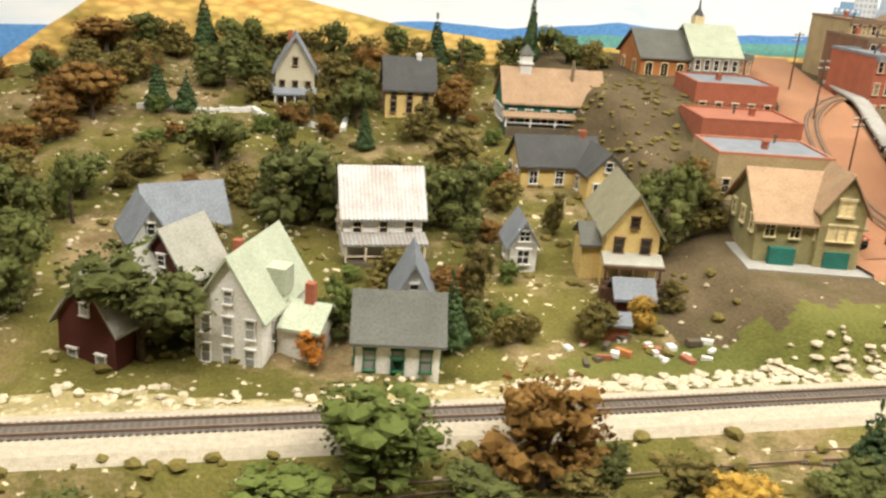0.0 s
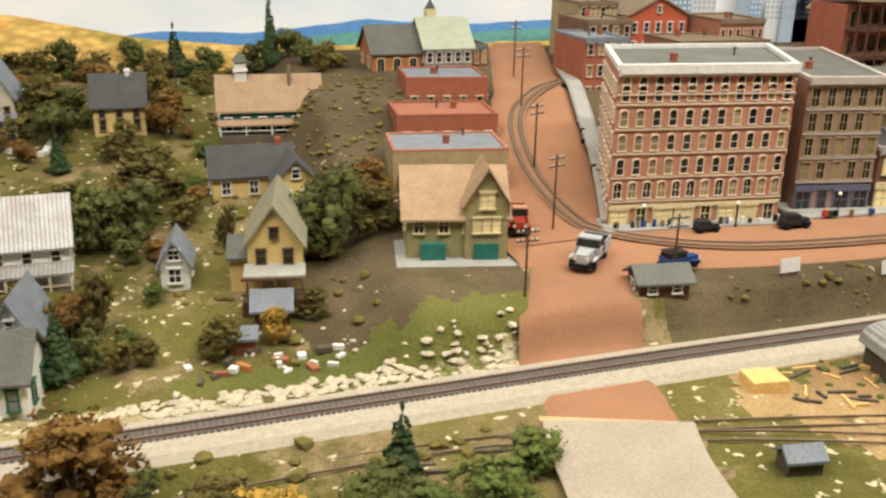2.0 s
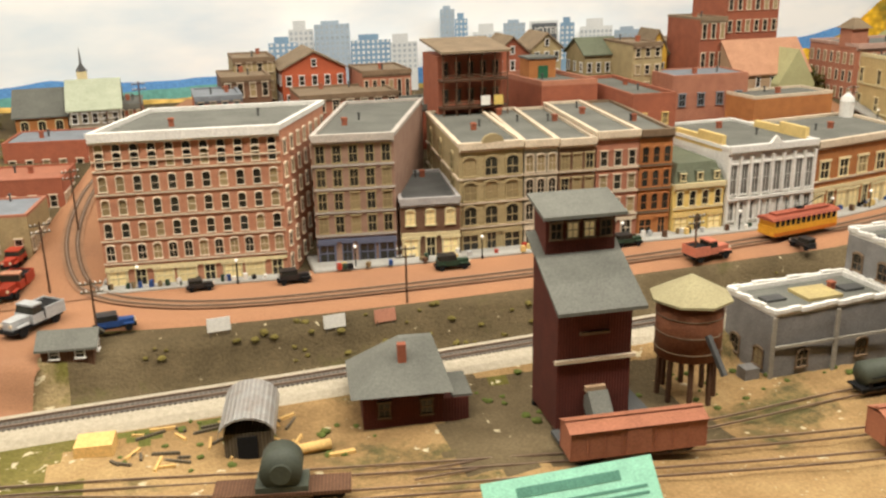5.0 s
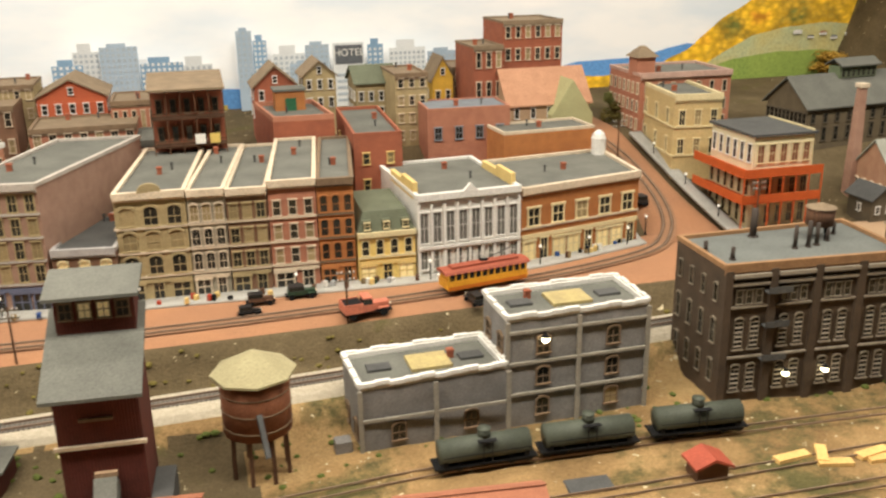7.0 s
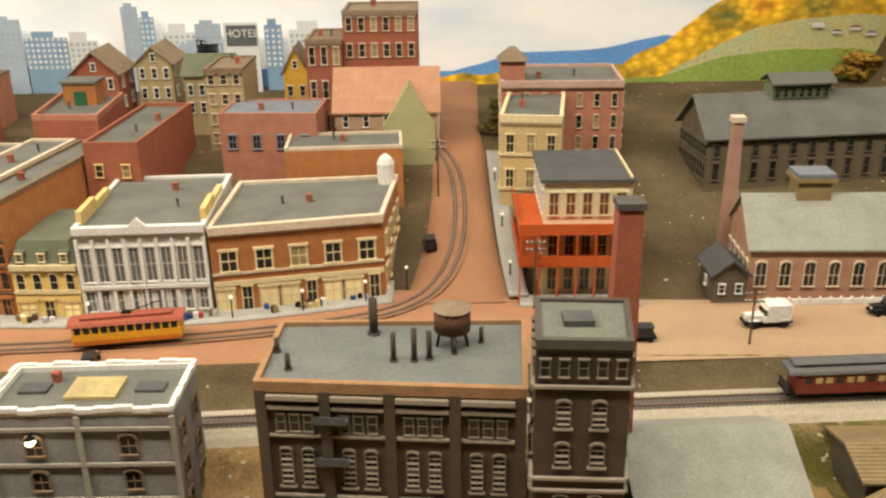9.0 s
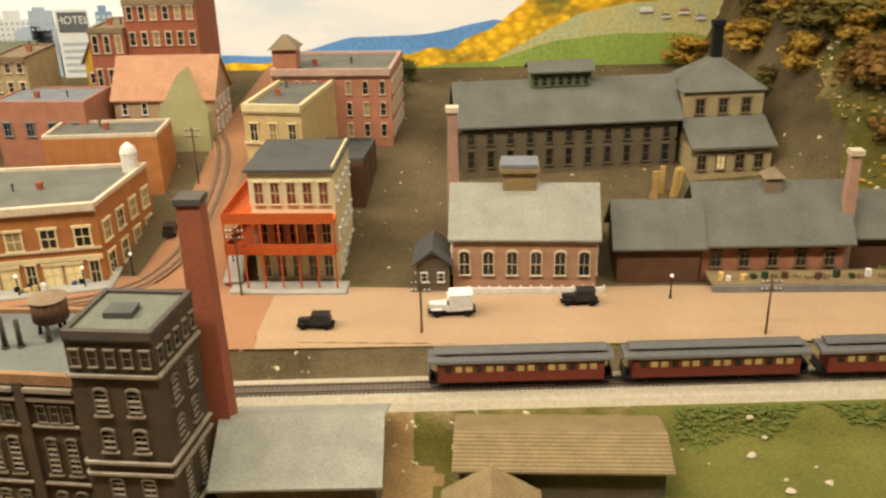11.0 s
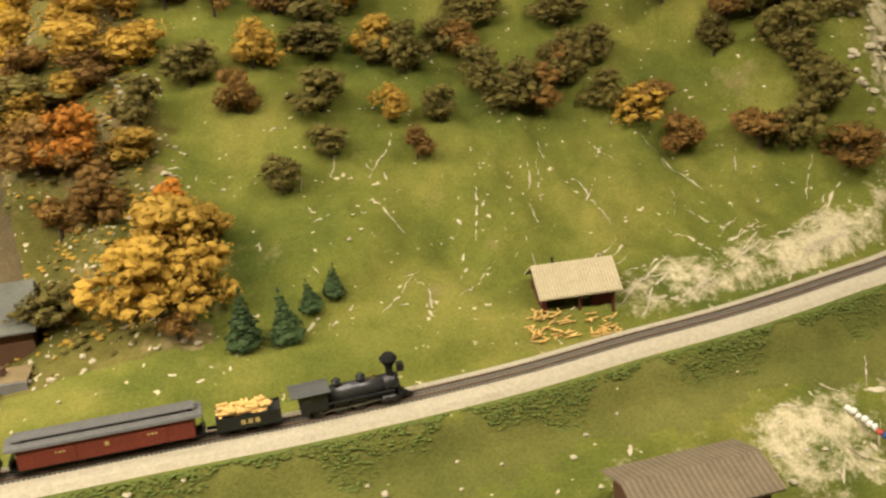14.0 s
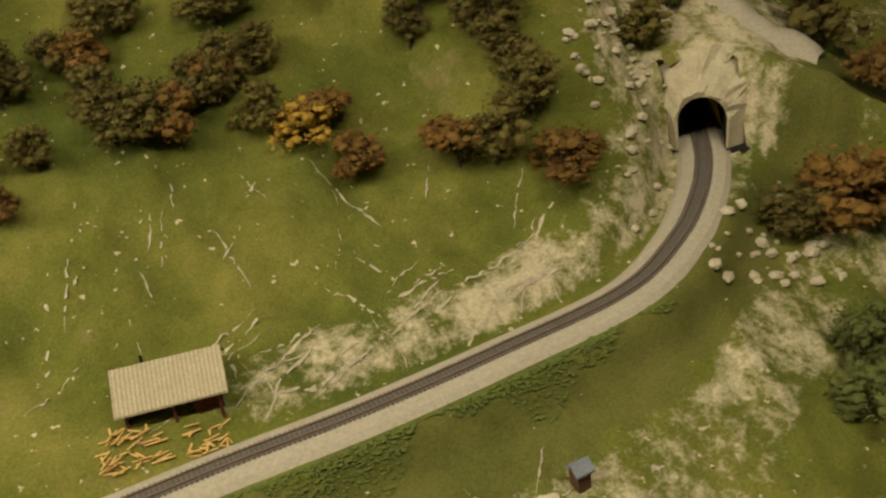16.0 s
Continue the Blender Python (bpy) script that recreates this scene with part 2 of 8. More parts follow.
LAWN = ground_material("green_lawn", (0.08, 0.09, 0.022), (0.13, 0.13, 0.032), (0.175, 0.165, 0.045), (0.18, 0.16, 0.05), (0.12, 0.12, 0.03), 0.60, 0.74)
STONY = ground_material("stony_bank", (0.20, 0.17, 0.06), (0.34, 0.28, 0.13), (0.48, 0.41, 0.25), (0.16, 0.15, 0.04), (0.10, 0.09, 0.025), 0.50, 0.58)

# ---- mesh helpers ----
class MB:
    """Collects corners and faces, then becomes one mesh."""

    def __init__(self):
        self.v, self.f = [], []

    def add(self, vs, fs):
        k = len(self.v)
        self.v += [tuple(p) for p in vs]
        self.f += [tuple(i + k for i in f) for f in fs]
        return self

    def box(self, x0, x1, y0, y1, z0, z1):
        return self.add([(x0, y0, z0), (x1, y0, z0), (x1, y1, z0), (x0, y1, z0), (x0, y0, z1), (x1, y0, z1), (x1, y1, z1), (x0, y1, z1)],
                        [(3, 2, 1, 0), (4, 5, 6, 7), (0, 1, 5, 4), (1, 2, 6, 5), (2, 3, 7, 6), (3, 0, 4, 7)])

    def prism(self, poly, z0, z1, top=None):
        """An upright prism on the polygon; top: other corners for its upper end."""
        n = len(poly)
        top = top or poly
        return self.add([(x, y, z0) for x, y in poly] + [(x, y, z1) for x, y in top],
                        [tuple(range(n))[::-1], tuple(range(n, 2 * n))] + [(i, (i + 1) % n, n + (i + 1) % n, n + i) for i in range(n)])

    def along(self, poly, x0, x1):
        """A profile of (y, z) drawn out along x."""
        n = len(poly)
        return self.add([(x0, y, z) for y, z in poly] + [(x1, y, z) for y, z in poly],
                        [tuple(range(n)), tuple(range(n, 2 * n))[::-1]] + [(i, n + i, n + (i + 1) % n, (i + 1) % n) for i in range(n)])

    def cyl(self, c, r, h, n=12, r2=None, axis="z"):
        r2 = r if r2 is None else r2
        ring = [(math.cos(TAU * i / n), math.sin(TAU * i / n)) for i in range(n)]
        low, high = [(a * r, b * r, 0) for a, b in ring], [(a * r2, b * r2, h) for a, b in ring]
        turn = {"z": lambda p: p, "x": lambda p: (p[2], p[0], p[1]), "y": lambda p: (p[1], p[2], p[0])}[axis]
        vs = [tuple(q + d for q, d in zip(turn(p), c)) for p in low + high]
        return self.add(vs, [tuple(range(n))[::-1], tuple(range(n, 2 * n))] + [(i, (i + 1) % n, n + (i + 1) % n, n + i) for i in range(n)])

    def beam(self, a, b, w):
        """A square bar from a to b."""
        a, b = Vector(a), Vector(b)
        d = (b - a).normalized()
        s = d.cross(Vector((0, 0, 1)) if abs(d.z) < 0.9 else Vector((1, 0, 0))).normalized() * w / 2
        u = d.cross(s).normalized() * w / 2
        vs = [p + q for p in (a, b) for q in (s + u, -s + u, -s - u, s - u)]
        return self.add(vs, [(0, 1, 2, 3), (7, 6, 5, 4), (0, 4, 5, 1), (1, 5, 6, 2), (2, 6, 7, 3), (3, 7, 4, 0)])

    def mesh(self, name, material, smooth=False):
        me = bpy.data.meshes.new(name)
        me.from_pydata(self.v, [], self.f)
        me.materials.append(material)
        if smooth:
            me.polygons.foreach_set("use_smooth", [True] * len(me.polygons))
        me.update()
        return me


def part(name, mb, material, parent, label="", smooth=False, at=None):
    me = mb if isinstance(mb, bpy.types.Mesh) else mb.mesh(name, material, smooth)
    ob = new(name, me)
    ob.parent = parent
    if at is not None:
        ob.matrix_basis = at
    return tagged(ob, label) if label else ob


def thing(name, label, category, m=None, group="", kind=""):
    ob = new(name)
    ob.empty_display_size = 0.02
    if m is not None:
        ob.matrix_basis = m
    return tagged(ob, label, category, group, kind)


def lerp(a, b, k):
    return a + (b - a) * k


def table(x, rows):
    """Eased reading of a table of (x, value)."""
    if x <= rows[0][0]:
        return rows[0][1]
    for (a, u), (b, v) in zip(rows, rows[1:]):
        if x <= b:
            return lerp(u, v, (x - a) / (b - a))
    return rows[-1][1]


def step(a, b, x):
    k = min(1, max(0, (x - a) / (b - a)))
    return k * k * (3 - 2 * k)


# ---- the line of the track and the lie of the land ----
TRACK = [(-1.2, 0.685, -0.042), (-0.4, 0.70, -0.042), (0.35, 0.718, -0.042), (0.62, 0.728, -0.042), (0.95, 0.740, -0.042), (1.3, 0.748, -0.042), (1.9, 0.770, -0.040),
         (2.6, 0.797, -0.032), (3.1, 0.810, -0.026), (3.5, 0.822, -0.022), (3.9, 0.838, -0.020), (4.14, 0.848, -0.020), (4.39, 0.875, -0.020), (4.58, 0.909, -0.018),
         (4.76, 0.930, -0.012), (4.94, 0.965, -0.006), (5.14, 1.010, 0.005), (5.262, 1.085, 0.024), (5.338, 1.160, 0.045), (5.378, 1.215, 0.062), (5.403, 1.262, 0.073), (5.435, 1.335, 0.077), (5.475, 1.43, 0.077), (5.515, 1.52, 0.077)]


def spline(points, steps):
    """A smooth line through the points."""
    p = [Vector(q) for q in points]
    out = []
    for i in range(len(p) - 1):
        a, b, c, d = p[max(i - 1, 0)], p[i], p[i + 1], p[min(i + 2, len(p) - 1)]
        for k in range(steps):
            t = k / steps
            out.append(0.5 * (2 * b + (c - a) * t + (2 * a - 5 * b + 4 * c - d) * t * t + (3 * b - 3 * c + d - a) * t ** 3))
    return out + [p[-1]]


LINE = spline(TRACK, 24)
LINE_XY = np.array([(p.x, p.y) for p in LINE])
LINE_Z = np.array([p.z for p in LINE])
CUM = np.r_[0, np.cumsum(np.hypot(*np.diff(LINE_XY, axis=0).T))]


def on_line(s):
    """Place and heading at the distance s along the track."""
    i = int(min(max(np.searchsorted(CUM, s) - 1, 0), len(LINE) - 2))
    k = (s - CUM[i]) / (CUM[i + 1] - CUM[i])
    p, d = LINE[i].lerp(LINE[i + 1], k), LINE[i + 1] - LINE[i]
    return p, math.atan2(d.y, d.x)


def s_at_x(x):
    return float(CUM[int(np.argmin(np.abs(LINE_XY[:, 0] - x)))])


OPEN_X, OPEN_Y = [q[0] for q in TRACK[:19]], [q[1] for q in TRACK[:19]]


def track_y(x):
    return float(np.interp(x, OPEN_X, OPEN_Y)) + 0.55 * max(0.0, x - 5.345)


VILLAGE = [(0.74, -0.052), (0.85, -0.066), (1.0, -0.035), (1.15, -0.022), (1.33, -0.002), (1.56, 0.042), (1.75, 0.085), (2.0, 0.10)]
TOWN = [(0.95, -0.003), (1.08, -0.003), (1.5, 0.12), (2.0, 0.14)]
FRONT = [(-1.0, -0.075), (0.4, -0.07), (0.9, -0.05), (1.5, -0.065), (1.8, -0.085), (2.9, -0.085), (3.3, -0.075), (3.8, -0.06)]
PORTAL = Vector((5.402, 1.260, 0.073))


def land(x, y):
    """The height of the ground."""
    yt = track_y(x)
    i = int(np.argmin((LINE_XY[:, 0] - x) ** 2 + (LINE_XY[:, 1] - y) ** 2))
    near, zt = math.hypot(LINE_XY[i, 0] - x, LINE_XY[i, 1] - y), float(LINE_Z[i])
    rough = noise.fractal(Vector((x * 5, y * 5, 3.0)), 0.8, 2.0, 5)
    fine = noise.fractal(Vector((x * 26, y * 26, 9.0)), 0.8, 2.0, 4)
    d = y - yt
    if d < 0:
        far = table(x, FRONT)
        hollow = zt - 0.05 * step(0, 0.08, -d) - 0.34 * max(0, -d - 0.05) - 0.03 * step(0.1, 0.3, -d)
        z = lerp(far, max(hollow, -0.26), step(3.35, 3.9, x))
        z += (0.006 * rough + 0.002 * fine) * step(0.03, 0.12, -d) + 0.02 * rough * step(3.6, 4.1, x) * step(0.05, 0.2, -d)
    else:
        vill = table(y, VILLAGE) - 0.09 * step(-0.15, -0.6, x) * step(1.2, 1.9, y) + 0.012 * rough + 0.004 * fine
        town = lerp(zt - 0.011, table(y, TOWN), step(0.04, 0.075, d))
        hill = zt + 0.26 * min(d, 0.2) + 0.72 * max(0, d - 0.2) + 0.03 * rough * step(0.05, 0.25, d) + 0.006 * fine
        hill = min(hill, 0.52 + 0.05 * rough)
        hill += 0.16 * step(4.95, 5.3, x) * step(0.05, 0.3, d) * step(5.9, 5.4, x)
        z = lerp(lerp(vill, town, step(0.63, 0.71, x)), hill, step(3.66, 3.86, x) if y < 1.3 else step(3.55, 3.75, x))
    beyond = step(PORTAL.y - 0.005, PORTAL.y + 0.025, y + 0.45 * (x - PORTAL.x)) * step(5.0, 5.3, x)
    bed = step(0.085, 0.05, near) * (1 - beyond)
    if beyond > 0:
        z = lerp(z, max(z, PORTAL.z + 0.108 + 0.42 * max(0, y - PORTAL.y) + 0.03 * rough), beyond * step(0.55, 0.10, abs(x - 5.41)))
    return lerp(z, zt - 0.011, bed)


def in_tunnel(x, y):
    v = y + 0.45 * (x - PORTAL.x) - PORTAL.y
    return -0.012 < v < 0.04 and abs(x - PORTAL.x - 0.01) < 0.050



def zone(x, y):
    """Which of the ground's surfaces lies at a place."""
    wob = 0.05 * noise.noise(Vector((x * 7, y * 7, 5.0))) + 0.02 * noise.noise(Vector((x * 30, y * 30, 8.0)))
    d = y - track_y(x)
    if 3.66 + wob < x < 3.96 - 0.12 * (y - 1.0) + 2 * wob and y > 1.0:
        return 0
    if x > 3.68 + wob:
        return 4 if -0.14 < d + wob < -0.04 else 1
    if 1.40 < x + wob < 1.74 and 0.50 < y + wob < 0.70:
        return 3
    if 1.06 < x + wob < 1.46 and 0.60 < y < 0.70 and wob > 0.004:
        return 4
    if d < -0.03:
        return 2 if x > 1.02 + wob and x < 3.0 + wob and not (d > -0.1 and wob > 0.012) else (4 if x > 3.25 else 0)
    if x < 0.86 and 0.80 < y + wob < 0.865 and x > 0.42:
        return 4
    if x < 0.86 and 0.86 < y + wob and x > 0.60 + wob:
        return 3
    if x < 0.80 and d < 0.07 + wob:
        return 5
    if x > 1.0 and d > 0.0 and y < 0.88:
        return 3
    if x > 0.7 and y > 1.0:
        return 3
    return 0


def bareness(x, y):
    """How far the plaster shows through the grass."""
    d = y - track_y(x)
    streak = 0.5 + 0.5 * noise.noise(Vector((x * 11, y * 6, 2.0)))
    low = 0.0
    if x > 3.7:
        low = 0.62 * step(4.4, 4.7, x) * step(0.03, 0.07, d) * step(0.22, 0.10, d) * (0.5 + 0.7 * streak)
        patch = 0.5 + 0.5 * noise.fractal(Vector((x * 24, y * 24, 4.0)), 0.7, 2.0, 4)
        low = max(low, (0.30 + 0.42 * patch) * step(0.34, 0.14, math.hypot(x - PORTAL.x - 0.03, (y - PORTAL.y - 0.04) * 0.8)) * step(-0.12, 0.0, d))
        low = max(low, 0.60 * step(4.3, 4.5, x) * step(-0.36, -0.26, d) * step(-0.10, -0.16, d) * (0.35 + 0.8 * streak))
        low = max(low, 0.36 * streak * streak)
    elif x < 0.85 and d > 0:
        low = 0.62 * step(0.12, 0.03, d) * (0.6 + 0.5 * streak)
        low = max(low, 0.34 * streak)
    return low


def build_ground():
    xs, ys = np.arange(-1.2, 6.4, 0.0133), np.arange(0.1, 2.02, 0.0133)
    nx, ny = len(xs), len(ys)
    vs = [(float(x), float(y), land(float(x), float(y))) for y in ys for x in xs]
    fs, kinds = [], []
    for j in range(ny - 1):
        for i in range(nx - 1):
            cx, cy = float(xs[i]) + 0.0066, float(ys[j]) + 0.0066
            if in_tunnel(cx, cy):
                continue
            a = j * nx + i
            fs.append((a, a + 1, a + nx + 1, a + nx))
            kinds.append(zone(cx, cy))
    me = bpy.data.meshes.new("ground")
    me.from_pydata(vs, [], fs)
    for m in (GRASS, HILL, EARTH, SOIL, LAWN, STONY):
        me.materials.append(m)
    me.polygons.foreach_set("material_index", kinds)
    me.attributes.new("bare", "FLOAT", "POINT").data.foreach_set("value", [bareness(v[0], v[1]) for v in vs])
    me.polygons.foreach_set("use_smooth", [True] * len(me.polygons))
    return tagged(new("ground", me), "olive green scenic grass, earth and stones over sculpted terrain", "ground", "", "structure")


ground = build_ground()


def ribbon(name, left, right, material, lift=0.004, cross=8, label="", category="road", kind="structure", skirt=0.0, steps=14):
    """A strip laid on the land between two edges."""
    a, b = spline([(*p, 0) for p in left], steps), spline([(*p, 0) for p in right], steps)
    mb = MB()
    n = len(a)
    for p, q in zip(a, b):
        for k in range(cross + 1):
            w = p.lerp(q, k / cross)
            drop = 0.012 if k in (0, cross) and lift < 0.01 else 0.0
            mb.v.append((w.x, w.y, max(land(w.x, w.y), land(w.x + 0.015, w.y), land(w.x - 0.015, w.y), land(w.x, w.y + 0.015), land(w.x, w.y - 0.015)) + lift - drop))
    for i in range(n - 1):
        for k in range(cross):
            c = i * (cross + 1) + k
            mb.f.append((c, c + cross + 1, c + cross + 2, c + 1))
    ob = new(name, mb.mesh(name, material, True))
    if skirt:
        mod = ob.modifiers.new("thickness", "SOLIDIFY")
        mod.thickness, mod.offset = skirt, -1
    return tagged(ob, label, category, "", kind)


ribbon("road", [(0.768, 0.655), (0.785, 0.73), (0.805, 0.81), (0.86, 0.94)], [(0.908, 0.610), (0.932, 0.70), (0.965, 0.82), (1.05, 0.94)], street, 0.005, 8, "dusty pinkish brick road over the level crossing", "road")
ribbon("road", [(0.715, 0.40), (0.735, 0.50), (0.752, 0.59), (0.766, 0.647)], [(0.845, 0.36), (0.87, 0.47), (0.888, 0.55), (0.906, 0.602)], mat("pale_concrete_road", (0.37, 0.31, 0.23), 0.9, (0.27, 0.22, 0.16), 12, 0.6), 0.010, 6, "pale concrete road end before the siding", "road")
ribbon("road", [(0.86, 0.94), (1.2, 0.86), (1.8, 0.85), (2.4, 0.87), (2.75, 0.875)], [(0.86, 1.06), (1.2, 1.05), (1.8, 1.05), (2.4, 1.10), (2.75, 1.07)], street, 0.006, 12, "dusty reddish main street with tram rails", "road")
ribbon("road", [(2.75, 0.875), (3.1, 0.885), (3.4, 0.89), (3.685, 0.895)], [(2.75, 1.07), (3.1, 1.055), (3.4, 1.06), (3.685, 1.03)], street_sand, 0.006, 10, "sandy tan street beside the railway", "road")
ribbon("road", [(0.865, 1.0), (0.90, 1.143), (0.96, 1.327), (1.08, 1.686), (1.18, 1.98)], [(1.045, 1.02), (1.10, 1.232), (1.144, 1.392), (1.222, 1.667), (1.33, 1.98)], street, 0.0075, 8, "reddish side street climbing past the brick hotel", "road")
ribbon("road", [(2.50, 1.04), (2.535, 1.2), (2.55, 1.4), (2.545, 1.7), (2.54, 2.0)], [(2.68, 1.04), (2.655, 1.2), (2.65, 1.4), (2.65, 1.7), (2.66, 2.0)], street, 0.0075, 8, "reddish side street with curving tram rails", "road")


def pavement_strip(left, right, label):
    return ribbon("pavement", left, right, pave, 0.0102, 4, label, "pavement", "structure", 0.006)


pavement_strip([(1.02, 1.025), (1.15, 1.018), (1.31, 1.0)], [(1.03, 1.075), (1.15, 1.07), (1.31, 1.06)], "grey concrete pavement before the hotel")
pavement_strip([(1.335, 1.015), (1.55, 1.0), (1.9, 0.98), (2.05, 0.975), (2.25, 0.985), (2.49, 1.045)], [(1.335, 1.08), (1.55, 1.06), (1.9, 1.03), (2.05, 1.03), (2.25, 1.04), (2.49, 1.10)], "grey concrete pavement along the shop fronts")
pavement_strip([(1.03, 1.06), (1.09, 1.23), (1.135, 1.392), (1.212, 1.667)], [(1.06, 1.06), (1.118, 1.23), (1.165, 1.392), (1.24, 1.667)], "grey pavement on the side street")
pavement_strip([(2.665, 1.05), (2.655, 1.2), (2.65, 1.45)], [(2.695, 1.05), (2.685, 1.2), (2.68, 1.45)], "grey pavement beside the orange balconies")
pavement_strip([(2.68, 1.025), (2.76, 1.02), (2.86, 1.02)], [(2.68, 1.06), (2.76, 1.06), (2.86, 1.06)], "grey pavement before the restaurant")

# ---- railway ----
GAUGE = 0.0165
track_grime = mat("oily_grey_ballast", (0.17, 0.15, 0.125), 0.95, (0.10, 0.088, 0.07), 160, 0.7, 0.6, 900)


def swept(profile, line, closed=False):
    """A profile of (across, up) carried along a line."""
    mb = MB()
    k = len(profile)
    for i, p in enumerate(line):
        d = (line[min(i + 1, len(line) - 1)] - line[max(i - 1, 0)]).normalized()
        side = Vector((d.y, -d.x, 0)).normalized()
        for a, u in profile:
            mb.v.append(tuple(p + side * a + Vector((0, 0, u))))
    for i in range(len(line) - 1):
        for j in range(k if closed else k - 1):
            a, b = i * k + j, i * k + (j + 1) % k
            mb.f.append((a, b, b + k, a + k))
    return mb


def railway(name, line, label, bed=True, sleepers=True):
    t = thing(name, label, "railway track", None, "", "structure")
    if bed:
        part("ballast", swept([(0.045, -0.014), (0.033, -0.004), (0.021, -0.0003), (-0.021, -0.0003), (-0.033, -0.004), (-0.045, -0.014)], line), ballast, t)
    if sleepers:
        part("grimy_bed", swept([(0.0135, 0.0004), (-0.0135, 0.0004)], line), track_grime, t)
    w, hh = 0.0007, 0.0024
    for s in (-1, 1):
        c = s * GAUGE / 2
        part("rail", swept([(c - w, 0.001), (c - w, 0.001 + hh), (c + w, 0.001 + hh), (c + w, 0.001)], line), rail_steel, t)
    if sleepers:
        mb = MB()
        run = 0.0
        for a, b in zip(line, line[1:]):
            run += (b - a).length
            if run > 0.006:
                run = 0
                d = (b - a).normalized()
                side = Vector((d.y, -d.x, 0)).normalized() * 0.0145
                mb.beam(a - side - Vector((0, 0, 0.0006)), a + side - Vector((0, 0, 0.0006)), 0.0032)
        tagged(part("sleepers", mb, tie_wood, t), "", "", "", "stuff")
    return t


def even(line, gap):
    """The same line in equal steps."""
    run = np.r_[0, np.cumsum([(b - a).length for a, b in zip(line, line[1:])])]
    pts = np.array([tuple(p) for p in line])
    return [Vector([float(np.interp(s, run, pts[:, k])) for k in range(3)]) for s in np.arange(0, run[-1], gap)]


railway("main_track", even(LINE, 0.0061), "main line track with dark sleepers on pale ballast")


def siding(points, label, bed=False):
    line = even(spline([(x, y, land(x, y) + 0.002) for x, y in points], 40), 0.0061)
    return railway("siding_track", line, label, bed, False)


siding([(-0.2, 0.60), (0.4, 0.645), (0.7, 0.645), (0.95, 0.60), (1.25, 0.545), (1.6, 0.49), (2.0, 0.455), (2.5, 0.44), (2.9, 0.43)], "siding with rusty rails half buried in earth")
siding([(0.72, 0.64), (0.95, 0.575), (1.2, 0.505), (1.5, 0.455), (2.0, 0.40), (2.6, 0.37)], "yard siding with rusty rails in brown earth")
siding([(1.35, 0.51), (1.7, 0.535), (1.95, 0.553), (2.15, 0.548), (2.35, 0.532), (2.7, 0.505)], "factory siding carrying the tank wagons")

# tram rails set into the streets
TRAM = [(1.26, 1.60), (1.153, 1.523), (1.056, 1.438), (1.010, 1.356), (0.986, 1.253), (0.983, 1.157), (1.005, 1.065), (1.065, 0.985), (1.2, 0.925), (1.45, 0.905), (1.8, 0.905), (2.2, 0.935), (2.45, 0.995), (2.545, 1.075), (2.585, 1.163), (2.597, 1.282), (2.588, 1.40), (2.553, 1.486), (2.50, 1.54)]
tram = [Vector((p.x, p.y, max(land(p.x + a, p.y + b) for a in (-0.015, 0, 0.015) for b in (-0.015, 0, 0.015)) + 0.0085)) for p in spline([(x, y, 0) for x, y in TRAM], 30)]
tram_track = thing("tram_track", "worn tram rails sunk in the street", "tram rails", None, "", "structure")
rut = mat("oily_rut", (0.14, 0.085, 0.05), 0.9, (0.09, 0.055, 0.035), 40, 0.5)
part("worn_band", swept([(-0.017, 0.0004), (0.017, 0.0004)], tram), mat("trodden_street", (0.33, 0.18, 0.10), 0.95, (0.22, 0.12, 0.065), 30, 0.7), tram_track)
for s in (-1, 1):
    c = s * GAUGE / 2
    part("rut", swept([(c - 0.0038, 0.0012), (c + 0.0038, 0.0012)], tram), rut, tram_track)
    part("rail", swept([(c - 0.0009, 0.0005), (c - 0.0009, 0.0022), (c + 0.0009, 0.0022), (c + 0.0009, 0.0005)], tram), rail_steel, tram_track)

# ---- backdrop and room ----
def sky_material():
    m = bpy.data.materials.new("painted_sky")
    m.use_nodes = True
    n, l = m.node_tree.nodes, m.node_tree.links
    tc, no, r = n.new("ShaderNodeTexCoord"), n.new("ShaderNodeTexNoise"), n.new("ShaderNodeValToRGB")
    mp = n.new("ShaderNodeMapping")
    mp.inputs["Scale"].default_value = (1.0, 1.0, 3.0)
    no.inputs["Scale"].default_value, no.inputs["Detail"].default_value = 2.2, 5
    l.new(tc.outputs["Object"], mp.inputs["Vector"])
    l.new(mp.outputs["Vector"], no.inputs["Vector"])
    l.new(no.outputs["Fac"], r.inputs["Fac"])
    r.color_ramp.elements[0].position, r.color_ramp.elements[0].color = 0.35, (0.70, 0.79, 0.86, 1)
    r.color_ramp.elements[1].position, r.color_ramp.elements[1].color = 0.6, (0.95, 0.95, 0.93, 1)
    l.new(r.outputs["Color"], n["Principled BSDF"].inputs["Base Color"])
    n["Principled BSDF"].inputs["Roughness"].default_value = 0.9
    n["Principled BSDF"].inputs["Specular IOR Level"].default_value = 0.1
    return m


